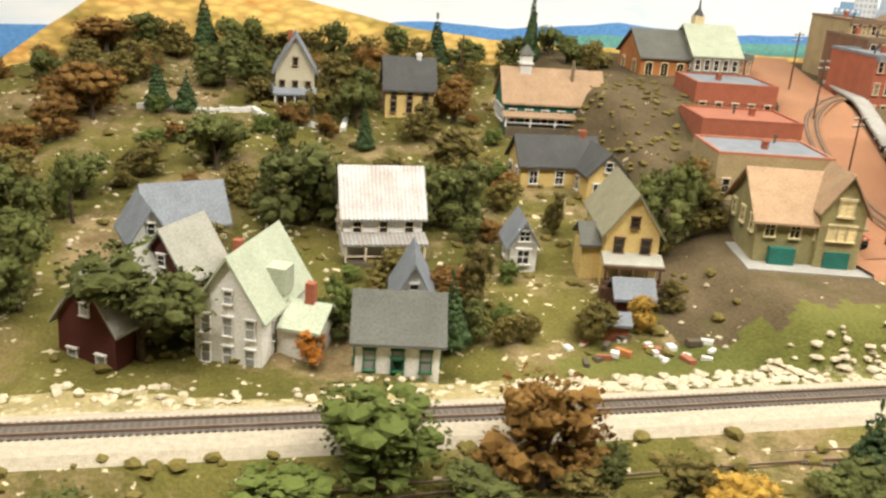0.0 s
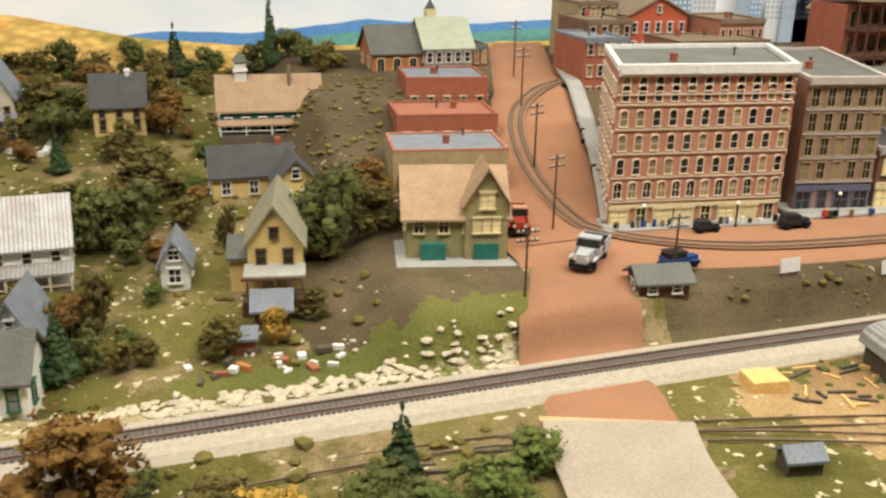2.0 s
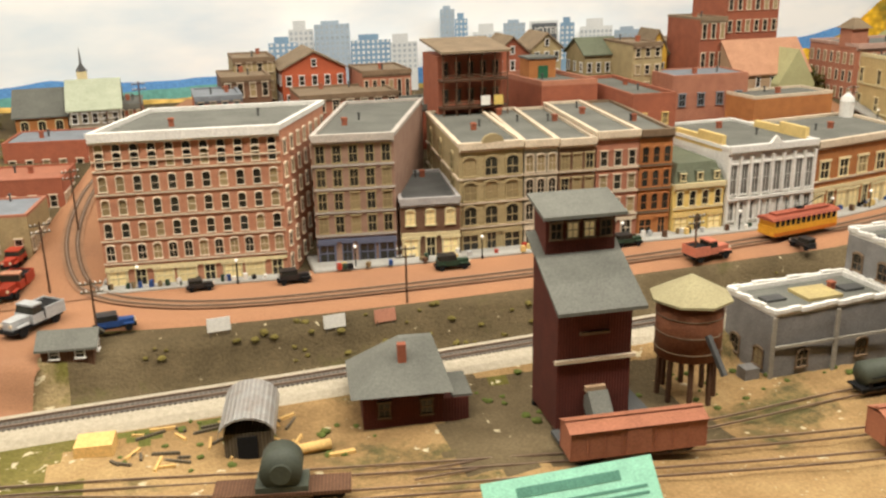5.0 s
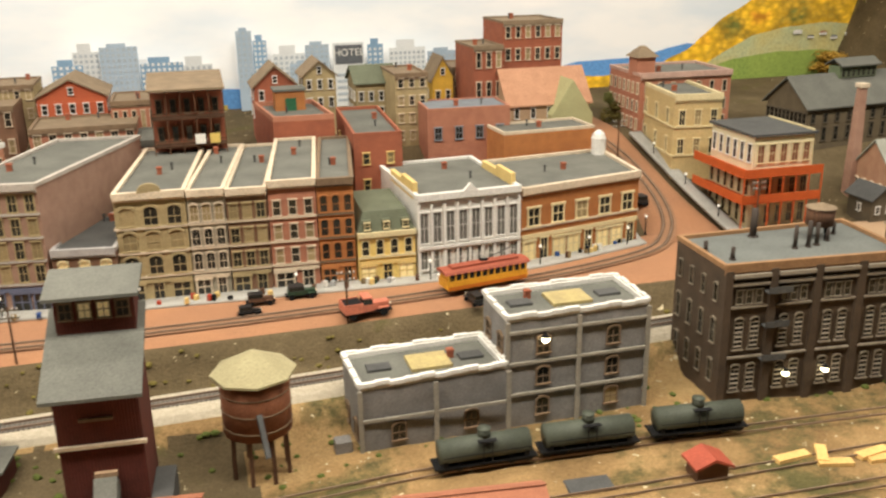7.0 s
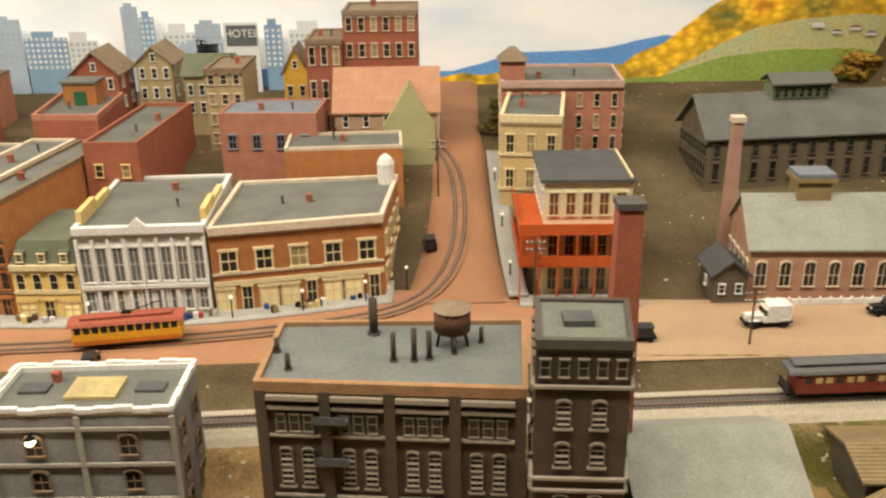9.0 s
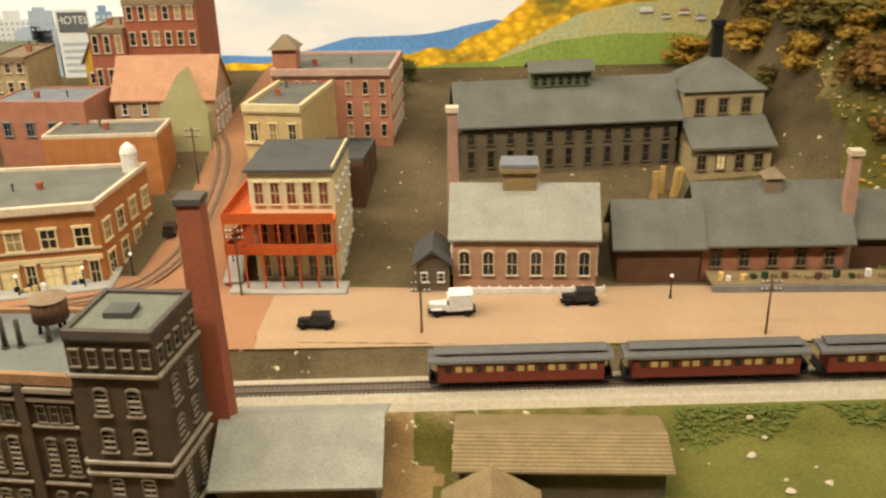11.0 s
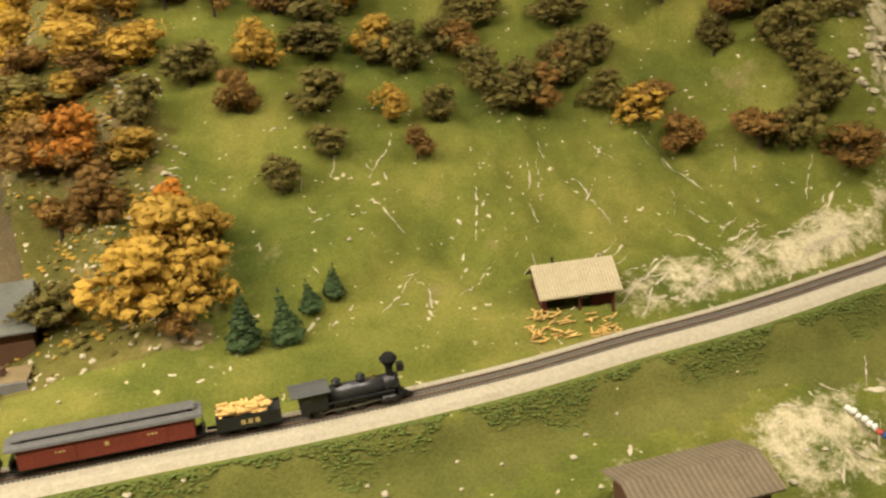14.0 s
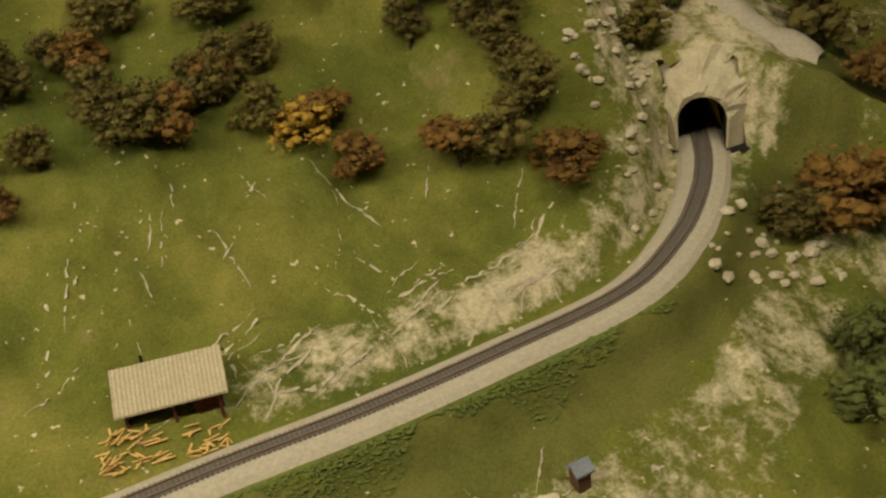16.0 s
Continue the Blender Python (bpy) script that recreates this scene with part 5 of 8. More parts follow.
for nm, x, y, z, hh in (("chimney_stack", 3.622, 1.11, 0.0, 0.185), ("chimney_stack", 3.02, 1.165, 0.03, 0.215)):
    cst = thing(nm, "tapering pink brick chimney stack", "chimney", pose(x, y, z))
    part("shaft", MB().prism([(-0.012, -0.012), (0.012, -0.012), (0.012, 0.012), (-0.012, 0.012)], -0.03, hh, [(-0.007, -0.007), (0.007, -0.007), (0.007, 0.007), (-0.007, 0.007)]), mat("sooty_pink_brick", (0.45, 0.27, 0.19), 0.9, (0.26, 0.14, 0.1), 35, 0.7, 0.3, 700), cst)
    part("cap", MB().box(-0.010, 0.010, -0.010, 0.010, hh, hh + 0.008), stone_trim, cst)
dock = thing("loading_dock", "long weathered plank loading dock with a stone edge", "loading dock", pose(3.405, 1.02, 0.0))
part("deck", MB().box(0, 0.32, 0, 0.05, 0.012, 0.015), deck_wood, dock)
part("edge", MB().box(0, 0.32, -0.003, 0, -0.01, 0.014), concrete, dock)

# foreground: factory, brewery, sheds
gfq = quad_from(1.872, 0.624, 2.07, 0.632, 0.10)
gfa = [(2.072, 0.636), (2.275, 0.638), (2.275, 0.74), (2.072, 0.735)]
for lab, q, hh in (("grey stone block factory wing with a white coping", gfq, 0.088), ("taller grey stone block factory with a white coping", gfa, 0.150)):
    t = block("stone_factory", lab, q, -0.083, hh, concrete, roof_grey, white, [(0.012 + 0.045 * i, 0.02, 2, 0.017) for i in range(int(hh / 0.045))], ("left", "right"), "arch", brown_trim, 0.0, 0.008, False, vents=1)
    o = q[0]
    ql = [(x - o[0], y - o[1]) for x, y in q]
    run = ql[1][0]
    for i in range(int(hh / 0.045)):
        part("string_course", MB().box(0, run, -0.003, 0, 0.043 + 0.045 * i, 0.047 + 0.045 * i), mat("pale_mortar", (0.33, 0.3, 0.24), 0.9), t)
    for k in (0.0, 0.5, 1.0):
        part("pilaster", MB().box(run * k - 0.003, run * k + 0.003, -0.0028, 0, -0.02, hh), MATS["pale_mortar"], t)
    cop = MB()
    n = 10
    for s, e in ((ql[0], ql[1]), (ql[1], ql[2]), (ql[2], ql[3]), (ql[3], ql[0])):
        for i in range(n):
            a, b = (lerp(s[0], e[0], i / n), lerp(s[1], e[1], i / n)), (lerp(s[0], e[0], (i + 1) / n), lerp(s[1], e[1], (i + 1) / n))
            zz = hh + 0.008 + 0.0015 * math.sin(i * 2.1)
            cop.beam((a[0], a[1], zz), (b[0], b[1], zz), 0.0055)
    part("coping", cop, white, t, "chipped white coping")
    part("skylight", MB().box(run * 0.38, run * 0.66, 0.03, 0.075, hh, hh + 0.006), mat("dirty_yellow_glass", (0.45, 0.36, 0.15), 0.5, (0.25, 0.2, 0.1), 60, 0.6), t, "yellowed ribbed skylight")
    for kx in (0.18, 0.82):
        part("hatch", MB().box(run * kx - 0.016, run * kx + 0.016, 0.045, 0.065, hh, hh + 0.005), roof_dark, t)

brq = [(2.372, 0.612), (2.648, 0.588), (2.66, 0.745), (2.378, 0.748)]
sooty_stone = mat("sooty_stone", (0.2, 0.165, 0.115), 0.85)
pale_band = mat("grimy_pale_stone", (0.33, 0.285, 0.215), 0.85, (0.19, 0.155, 0.115), 60, 0.6)
LOUVRES = {}


def louvre_window(parent, at, w, h):
    """A round-headed window filled with pale slats over a pale sill."""
    f, p = window_meshes(w, h, "arch", sooty_stone, soot)
    ob = part("window", f, None, parent, "", False, at)
    part("pane", p, None, ob)
    if (w, h) not in LOUVRES:
        sl, n = MB(), max(3, int(h / 0.0065))
        for i in range(n):
            z = h * (i + 0.4) / n
            sl.add([(-w / 2, -0.0018, z), (w / 2, -0.0018, z), (w / 2, -0.0007, z + 0.0022), (-w / 2, -0.0007, z + 0.0022)], [(0, 1, 2, 3)])
        LOUVRES[(w, h)] = (sl.mesh("louvre", pale_band), MB().box(-w * 0.75, w * 0.75, -0.0042, 0, -0.0022, 0).mesh("sill", pale_band))
    part("louvre", LOUVRES[(w, h)][0], None, ob)
    part("sill", LOUVRES[(w, h)][1], None, ob)


brew = block("brewery", "sooty dark brick brewery with pale stone bands", brq, -0.075, 0.19, brick_dark, mat("blue_grey_felt", (0.15, 0.16, 0.145), 0.85, (0.10, 0.105, 0.095), 15, 0.7), mat("rusty_tan_coping", (0.34, 0.19, 0.09), 0.85),
             [], ("left",), "arch", curtains=0.0, frame_mat=sooty_stone, cornice=0.004, parapet=0.007, bands=False, side_floors=[(0.02, 0.03, 4, 0.011), (0.078, 0.034, 4, 0.011), (0.14, 0.024, 4, 0.009)], vents=0)
for k in range(5):
    part("pilaster", MB().box(-0.0055, 0.0055, -0.0055, 0, -0.02, 0.188), brick_dark, brew, "", False, wall_pose((0, 0), (0.276, -0.024), k / 4 * 0.96 + 0.02, 0))
for bay in range(4):
    mid = (bay + 0.5) / 4 * 0.96 + 0.02
    for z0, z1, d in ((0.178, 0.183, 0.0075), (0.166, 0.170, 0.005), (0.133, 0.1355, 0.004), (0.0585, 0.061, 0.004)):
        part("string_course", MB().box(-0.027, 0.027, -d, 0, z0, z1), pale_band, brew, "", False, wall_pose((0, 0), (0.276, -0.024), mid, 0))
    for i in (-1, 0, 1):
        window(brew, wall_pose((0, 0), (0.276, -0.024), mid + 0.052 * i, 0.139), 0.0085, 0.020, "flat", sooty_stone, glass)
    for i in (-1, 1):
        louvre_window(brew, wall_pose((0, 0), (0.276, -0.024), mid + 0.042 * i, 0.072), 0.0115, 0.042)
        louvre_window(brew, wall_pose((0, 0), (0.276, -0.024), mid + 0.042 * i, 0.008), 0.0115, 0.036)
for k in range(3):
    part("fire_balcony", MB().box(-0.018, 0.018, -0.014, 0, 0, 0.0015).box(-0.018, 0.018, -0.014, -0.0132, 0.0015, 0.009), roof_dark, brew, "rusty iron fire balcony", False, wall_pose((0, 0), (0.276, -0.024), 0.28, 0.055 + 0.05 * k))
for x, y, hh, r in ((0.115, 0.11, 0.045, 0.005), (0.14, 0.045, 0.035, 0.003), (0.162, 0.045, 0.04, 0.003), (0.178, 0.048, 0.035, 0.003), (0.012, 0.07, 0.018, 0.003), (0.03, 0.03, 0.02, 0.003), (0.205, 0.06, 0.02, 0.0025), (0.235, 0.085, 0.02, 0.0025)):
    part("vent_pipe", MB().cyl((x, y, 0.19), r, hh, 10).cyl((x, y, 0.19), r * 1.5, 0.004, 10), mat("rust_black", (0.06, 0.045, 0.035), 0.8), brew, "", True)
tankr = thing("roof_tank", "rusty brown roof water tank on a frame", "water tank", pose(2.575, 0.69, 0.115))
part("tank", MB().cyl((0, 0, 0.022), 0.02, 0.026, 16), brown_wood, tankr, "", True)
part("cover", MB().cyl((0, 0, 0.048), 0.022, 0.006, 16, 0.004), roof_brown, tankr)
for a in range(4):
    part("leg", MB().beam((0.013 * math.cos(a * TAU / 4), 0.013 * math.sin(a * TAU / 4), 0.023), (0.017 * math.cos(a * TAU / 4), 0.017 * math.sin(a * TAU / 4), 0), 0.003), soot, tankr)
twq = [(2.652, 0.558), (2.742, 0.552), (2.755, 0.645), (2.66, 0.652)]
tow = block("brewery_tower", "tall sooty brick brewery tower with louvred arches", twq, -0.075, 0.262, brick_dark, mat("grey_green_felt", (0.15, 0.16, 0.125), 0.85), dark_trim, [(0.228, 0.018, 5, 0.008)], ("left", "right"), "flat", sooty_stone, 0.003, 0.005, False, vents=0, curtains=0.0)
tl = [(x - twq[0][0], y - twq[0][1]) for x, y in twq]
for a, b in ((tl[3], tl[0]), (tl[0], tl[1]), (tl[1], tl[2])):
    run = math.hypot(b[0] - a[0], b[1] - a[1])
    for z, hh in ((0.048, 0.042), (0.128, 0.022), (0.172, 0.026)):
        for k in (0.31, 0.69):
            louvre_window(tow, wall_pose(a, b, k, z), 0.0125, hh)
    for z in (0.034, 0.098, 0.112, 0.216):
        part("string_course", MB().box(-run / 2 - 0.001, run / 2 + 0.001, -0.004, 0.001, z, z + 0.003), pale_band, tow, "", False, wall_pose(a, b, 0.5, 0))
part("roof_hatch", MB().box(0.03, 0.06, 0.03, 0.055, 0.262, 0.27), roof_dark, tow)
stk = thing("brick_stack", "tall tapering red brick factory chimney", "chimney", pose(2.757, 0.678, -0.06))
part("shaft", MB().prism([(-0.017, -0.017), (0.017, -0.017), (0.017, 0.017), (-0.017, 0.017)], 0, 0.34, [(-0.0125, -0.0125), (0.0125, -0.0125), (0.0125, 0.0125), (-0.0125, 0.0125)]), mat("smooth_red_brick", (0.34, 0.10, 0.05), 0.85, (0.22, 0.07, 0.04), 40, 0.5), stk)
part("cap", MB().box(-0.0145, 0.0145, -0.0145, 0.0145, 0.34, 0.347), mat("dark_cap", (0.09, 0.08, 0.07), 0.9), stk)
part("base", MB().box(-0.021, 0.021, -0.021, 0.021, -0.03, 0.02), brick, stk)
house("wood_shed", "long boarded shed with a grey-green roof", 2.77, 0.59, -0.08, 2, 0.175, 0.15, 0.062, 0.035, grey_wood, MATS["pale_weathered_roof"], ridge="x", wins=[], over=0.008, category="shed")

red = thing("coaling_tower", "tall dark red boarded coaling tower with a grey roof", "tower", pose(1.530, 0.548, -0.078, 0, 0, -4))
part("wall", MB().add([(0, 0, 0.02), (0.088, 0, 0.02), (0.088, 0.085, 0.02), (0, 0.085, 0.02), (0, 0, 0.176), (0.088, 0, 0.176), (0.088, 0.085, 0.222), (0, 0.085, 0.222)],
                      [(3, 2, 1, 0), (4, 5, 6, 7), (0, 1, 5, 4), (1, 2, 6, 5), (2, 3, 7, 6), (3, 0, 4, 7)]), red_wood, red)
part("roof", MB().along([(-0.022, 0.168), (0.092, 0.229), (0.092, 0.233), (-0.022, 0.172)], -0.008, 0.096), roof_grey, red)
part("head_house", MB().box(0.004, 0.088, 0.056, 0.096, 0.200, 0.262), red_wood, red)
part("head_house_roof", MB().along([(0.040, 0.258), (0.100, 0.272), (0.100, 0.276), (0.040, 0.262)], -0.004, 0.096), roof_grey, red)
for i in range(4):
    window(red, pose(0.016 + 0.020 * i, 0.0557, 0.232), 0.012, 0.018, "flat", brown_trim, warm_pane if i in (1, 2) else glass)
part("platform", MB().box(-0.006, 0.10, -0.034, 0.0, 0.018, 0.022), roof_dark, red)
part("chute", MB().beam((0.045, -0.002, 0.062), (0.045, -0.030, 0.034), 0.024), roof_grey, red)
part("chute_hood", MB().beam((0.033, -0.003, 0.070), (0.057, -0.003, 0.070), 0.006), roof_tan, red)
for x in (0.002, 0.045, 0.086):
    for y in (-0.030, 0.004, 0.08):
        part("leg", MB().beam((x, y, -0.012), (x, y, 0.02), 0.006), soot, red)
part("cross_beam", MB().box(-0.004, 0.092, -0.005, -0.0005, 0.104, 0.108), stone_trim, red)
part("cross_beam", MB().box(0.025, 0.06, -0.004, -0.0005, 0.136, 0.139), brown_trim, red)
part("side_bin", MB().box(0.089, 0.112, -0.01, 0.06, 0.0, 0.035), roof_dark, red)
wt = thing("water_tank", "octagonal wooden water tank on timber legs", "water tank", pose(1.745, 0.625, -0.085))
part("tank", MB().cyl((0, 0, 0.062), 0.042, 0.075, 16), mat("red_brown_staves", (0.22, 0.085, 0.04), 0.85, (0.13, 0.05, 0.025), 40, 0.6, 0.3), wt, "", True)
part("roof", MB().cyl((0, 0, 0.136), 0.052, 0.003, 8).cyl((0, 0, 0.139), 0.052, 0.026, 8, 0.003), mat("khaki_roof", (0.36, 0.32, 0.18), 0.9, (0.26, 0.22, 0.12), 30, 0.5), wt)
for k in range(3):
    part("hoop", MB().cyl((0, 0, 0.072 + 0.022 * k), 0.0428, 0.0016, 16), brown_trim, wt, "", True)
for a in range(8):
    c, s = math.cos(TAU * (a + 0.5) / 8), math.sin(TAU * (a + 0.5) / 8)
    part("leg", MB().beam((0.034 * c, 0.034 * s, 0.064), (0.036 * c, 0.036 * s, -0.01), 0.005), brown_wood, wt)
part("spout", MB().beam((0.0, -0.043, 0.10), (0.005, -0.075, 0.06), 0.006), roof_dark, wt)
sh = thing("yard_office", "dark red yard shanty with a hipped grey roof", "shanty", pose(1.325, 0.635, -0.062, 0, 0, -8))
part("wall", MB().box(0, 0.095, 0, 0.075, -0.01, 0.045), red_wood, sh)
part("roof", MB().prism([(-0.014, -0.018), (0.105, -0.018), (0.105, 0.093), (-0.014, 0.093)], 0.045, 0.088, [(0.05, 0.05), (0.09, 0.05), (0.09, 0.06), (0.05, 0.06)]), roof_grey, sh)
part("chimney", MB().box(0.045, 0.055, 0.02, 0.03, 0.06, 0.092), brick, sh)
part("lean_to", MB().box(0.0955, 0.125, 0.0, 0.06, -0.01, 0.028), red_wood, sh)
part("lean_to_roof", MB().box(0.106, 0.13, 0.002, 0.065, 0.028, 0.031), roof_grey, sh)
for x in (0.025, 0.075):
    window(sh, pose(x, -0.0003, 0.012), 0.012, 0.018, "flat", brown_trim)
es = thing("tool_shed", "small shed with a curved pale blue-grey roof", "shed", pose(1.165, 0.605, -0.057, 0, 0, -10))
part("wall", MB().box(0, 0.05, 0, 0.085, -0.01, 0.03), grey_wood, es)
arc = [(0.025 - 0.031 * math.cos(math.pi * i / 8), 0.03 + 0.022 * math.sin(math.pi * i / 8)) for i in range(9)]
rf = MB().along(arc + [(a, b - 0.0025) for a, b in arc[::-1]], -0.006, 0.091)
rf.v = [(q[1], q[0], q[2]) for q in rf.v]
part("roof", rf, tin, es)
part("door", MB().box(0.014, 0.036, -0.002, 0, 0, 0.026), soot, es)
house("gas_hut", "small dark hut with a grey roof by the crossing", 0.965, 0.825, -0.006, -8, 0.062, 0.042, 0.018, 0.012, brown_wood, roof_grey, ridge="x", wins=[(0.004, 0.010, 2, 0.01)], category="hut")

# ---- village houses ----
wc = house("white_cottage", "white cottage with a grey-brown roof and green door", 0.205, 0.832, -0.066, -8, 0.085, 0.075, 0.045, 0.035, white, roof_grey, ridge="x", wins=[(0.012, 0.022, 3, 0.010)], frame_mat=green_paint, pane=mat("pale_glass", (0.3, 0.3, 0.28), 0.3), door=green_paint)
house("cottage_wing", "steep blue-grey roofed wing of the white cottage", 0.25, 0.892, -0.06, -8, 0.042, 0.08, 0.055, 0.04, white, blue_slate, ridge="y", wins=[(0.015, 0.02, 2, 0.009)])
wh = house("white_house", "two-storey white house with a pale green steep roof", 0.048, 0.878, -0.070, -24, 0.072, 0.12, 0.066, 0.055, white, roof_green, ridge="y", wins=[(0.008, 0.02, 3, 0.009), (0.04, 0.02, 3, 0.009)], chimney=0.0, pane=mat("curtained_pane", (0.35, 0.35, 0.33), 0.4))
part("dormer", MB().prism([(0.045, 0.05), (0.075, 0.05), (0.075, 0.075), (0.045, 0.075)], 0.07, 0.098), roof_green, wh)
part("wing", MB().box(0.075, 0.12, 0.03, 0.09, -0.02, 0.045), white, wh)
part("wing_roof", MB().along([(0.024, 0.043), (0.06, 0.062), (0.096, 0.043), (0.096, 0.046), (0.06, 0.065), (0.024, 0.046)], 0.0765, 0.124), roof_green, wh)
for x, y in ((0.0, 0.1), (0.10, 0.06)):
    part("chimney", MB().box(x - 0.005, x + 0.005, y - 0.005, y + 0.005, 0.05, 0.105 if x < 0.05 else 0.085), brick, wh)
mr = house("maroon_house", "dark maroon house with a pale grey steep roof", -0.085, 0.895, -0.08, -32, 0.07, 0.11, 0.06, 0.05, mat("maroon_paint", (0.085, 0.02, 0.015), 0.8, (0.05, 0.015, 0.01), 40, 0.5), mat("pale_grey_shingle", (0.36, 0.35, 0.29), 0.85, (0.22, 0.21, 0.17), 40, 0.5), ridge="y", wins=[(0.01, 0.018, 2, 0.010)], pane=MATS["curtained_pane"])
house("maroon_house_wing", "pale grey roofed back wing of the maroon house", -0.015, 0.965, -0.07, -32, 0.06, 0.07, 0.075, 0.045, MATS["maroon_paint"], MATS["pale_grey_shingle"], ridge="y", wins=[(0.01, 0.018, 2, 0.010)])
house("grey_roof_house", "white farmhouse with a blue-grey cross roof", -0.02, 1.12, -0.045, 18, 0.095, 0.07, 0.045, 0.04, white, blue_slate, ridge="x", wins=[(0.012, 0.02, 3, 0.009)])
house("grey_roof_house_wing", "gabled front wing of the grey-roofed farmhouse", -0.035, 1.065, -0.045, 18, 0.045, 0.075, 0.045, 0.035, white, blue_slate, ridge="y", wins=[(0.012, 0.02, 2, 0.009)])
tn = house("tin_roof_house", "white farmhouse with rusty corrugated tin roofs and porch", 0.215, 1.10, -0.035, 2, 0.10, 0.075, 0.06, 0.05, white, tin, ridge="x", wins=[(0.035, 0.016, 3, 0.010)], porch=0.028, porch_mat=tin, trim=stone_trim)
house("privy", "small white-fronted shed with a grey steep roof", 0.422, 1.06, -0.03, -6, 0.034, 0.06, 0.032, 0.028, white, blue_slate, ridge="y", wins=[(0.006, 0.018, 1, 0.014)], category="shed")
bh = house("brown_porch_house", "yellow-gabled house with dark brown porches", 0.525, 1.005, -0.028, -10, 0.066, 0.135, 0.066, 0.046, yellow, mat("olive_grey_shingle", (0.30, 0.28, 0.18), 0.85, (0.2, 0.18, 0.11), 40, 0.6), ridge="y", wins=[(0.04, 0.018, 2, 0.010)], porch=0.024, porch_mat=MATS["pale_grey_shingle"], trim=brown_wood)
part("lower_porch", MB().box(-0.006, 0.068, -0.034, -0.022, -0.02, 0.004).box(-0.006, 0.068, -0.034, -0.032, 0.010, 0.013).box(-0.006, 0.068, -0.034, -0.032, 0.030, 0.033), brown_wood, bh)
part("side_wing", MB().box(-0.024, 0, 0.02, 0.075, -0.02, 0.04), yellow, bh)
part("side_roof", MB().along([(0.014, 0.039), (0.047, 0.06), (0.081, 0.039), (0.081, 0.042), (0.047, 0.063), (0.014, 0.042)], -0.028, -0.001), roof_grey, bh)
oh = house("ochre_house", "ochre house with a long grey roof", 0.505, 1.325, -0.005, 0, 0.125, 0.075, 0.045, 0.035, yellow, roof_dark, ridge="x", wins=[(0.015, 0.02, 3, 0.012)], chimney=0.85)
house("ochre_house_wing", "grey-roofed front wing of the ochre house", 0.595, 1.27, -0.01, 0, 0.06, 0.09, 0.05, 0.03, yellow, roof_dark, ridge="y", wins=[(0.015, 0.02, 2, 0.012)])
sc = house("schoolhouse", "long station house with a tan roof and green doors", 0.538, 1.575, 0.046, -4, 0.178, 0.09, 0.048, 0.05, teal, roof_tan, ridge="x", wins=[(0.01, 0.022, 6, 0.011)], porch=0.024, trim=white, category="schoolhouse")
part("cupola", MB().box(0.03, 0.05, 0.035, 0.055, 0.085, 0.125).box(0.027, 0.053, 0.032, 0.058, 0.108, 0.111), white, sc)
part("cupola_roof", MB().prism([(0.027, 0.032), (0.053, 0.032), (0.053, 0.058), (0.027, 0.058)], 0.125, 0.142, [(0.039, 0.044), (0.041, 0.044), (0.041, 0.046), (0.039, 0.046)]), roof_grey, sc)
part("stove_pipe", MB().cyl((0.125, 0.03, 0.07), 0.003, 0.05, 8), roof_brown, sc)
yh = house("yellow_house", "yellow house with a dark grey roof", 0.328, 1.60, 0.053, -2, 0.085, 0.07, 0.052, 0.045, yellow, roof_dark, ridge="x", wins=[(0.008, 0.018, 3, 0.009), (0.03, 0.016, 3, 0.009)], chimney=0.7, frame_mat=brown_trim, chimney_mat=white)
vh = house("tall_grey_house", "tall cream house with a steep blue-grey roof", 0.138, 1.61, 0.05, -2, 0.066, 0.09, 0.075, 0.055, mat("pale_cream_boards", (0.55, 0.5, 0.36), 0.8, (0.4, 0.35, 0.24), 40, 0.4), blue_slate, ridge="y", wins=[(0.008, 0.018, 3, 0.008), (0.038, 0.018, 3, 0.008)], porch=0.015, frame_mat=brown_trim, trim=white)
part("side_wing", MB().box(-0.03, 0, 0.02, 0.07, -0.02, 0.035), MATS["pale_cream_boards"], vh)
part("side_roof", MB().box(-0.033, -0.0005, 0.015, 0.075, 0.035, 0.039), blue_slate, vh)
part("chimney", MB().box(0.02, 0.028, 0.06, 0.068, 0.09, 0.135), brick, vh)
house("outbuilding", "small grey-roofed outbuilding among stacked junk", 0.525, 0.945, -0.045, -8, 0.04, 0.035, 0.022, 0.014, red_wood, blue_slate, ridge="x", wins=[], category="shed")

# the right-hand valley
cs2 = thing("lumber_shed", "open lumber shed with a pale corrugated roof", "shed", pose(4.482, 0.996, -0.006, 0, 0, -2))
part("wall", MB().box(0, 0.003, 0.002, 0.06, -0.02, 0.05).box(0.003, 0.115, 0.057, 0.06, -0.02, 0.05).box(0.08, 0.115, 0.002, 0.005, -0.02, 0.034), red_wood, cs2)
part("roof", MB().along([(-0.014, 0.036), (0.035, 0.072), (0.072, 0.045), (0.072, 0.048), (0.035, 0.0755), (-0.014, 0.039)], -0.008, 0.125), mat("pale_corrugated", (0.50, 0.42, 0.27), 0.8, (0.38, 0.31, 0.19), 40, 0.5, 0.4, 400, 0, 0.05, 0, ("X", 60, 0.2)), cs2)
for x in (0.003, 0.058, 0.112):
    part("post", MB().beam((x, -0.006, -0.02), (x, -0.006, 0.04), 0.0035), red_wood, cs2)
part("stove_pipe", MB().cyl((0.03, 0.045, 0.055), 0.002, 0.025, 8), soot, cs2)


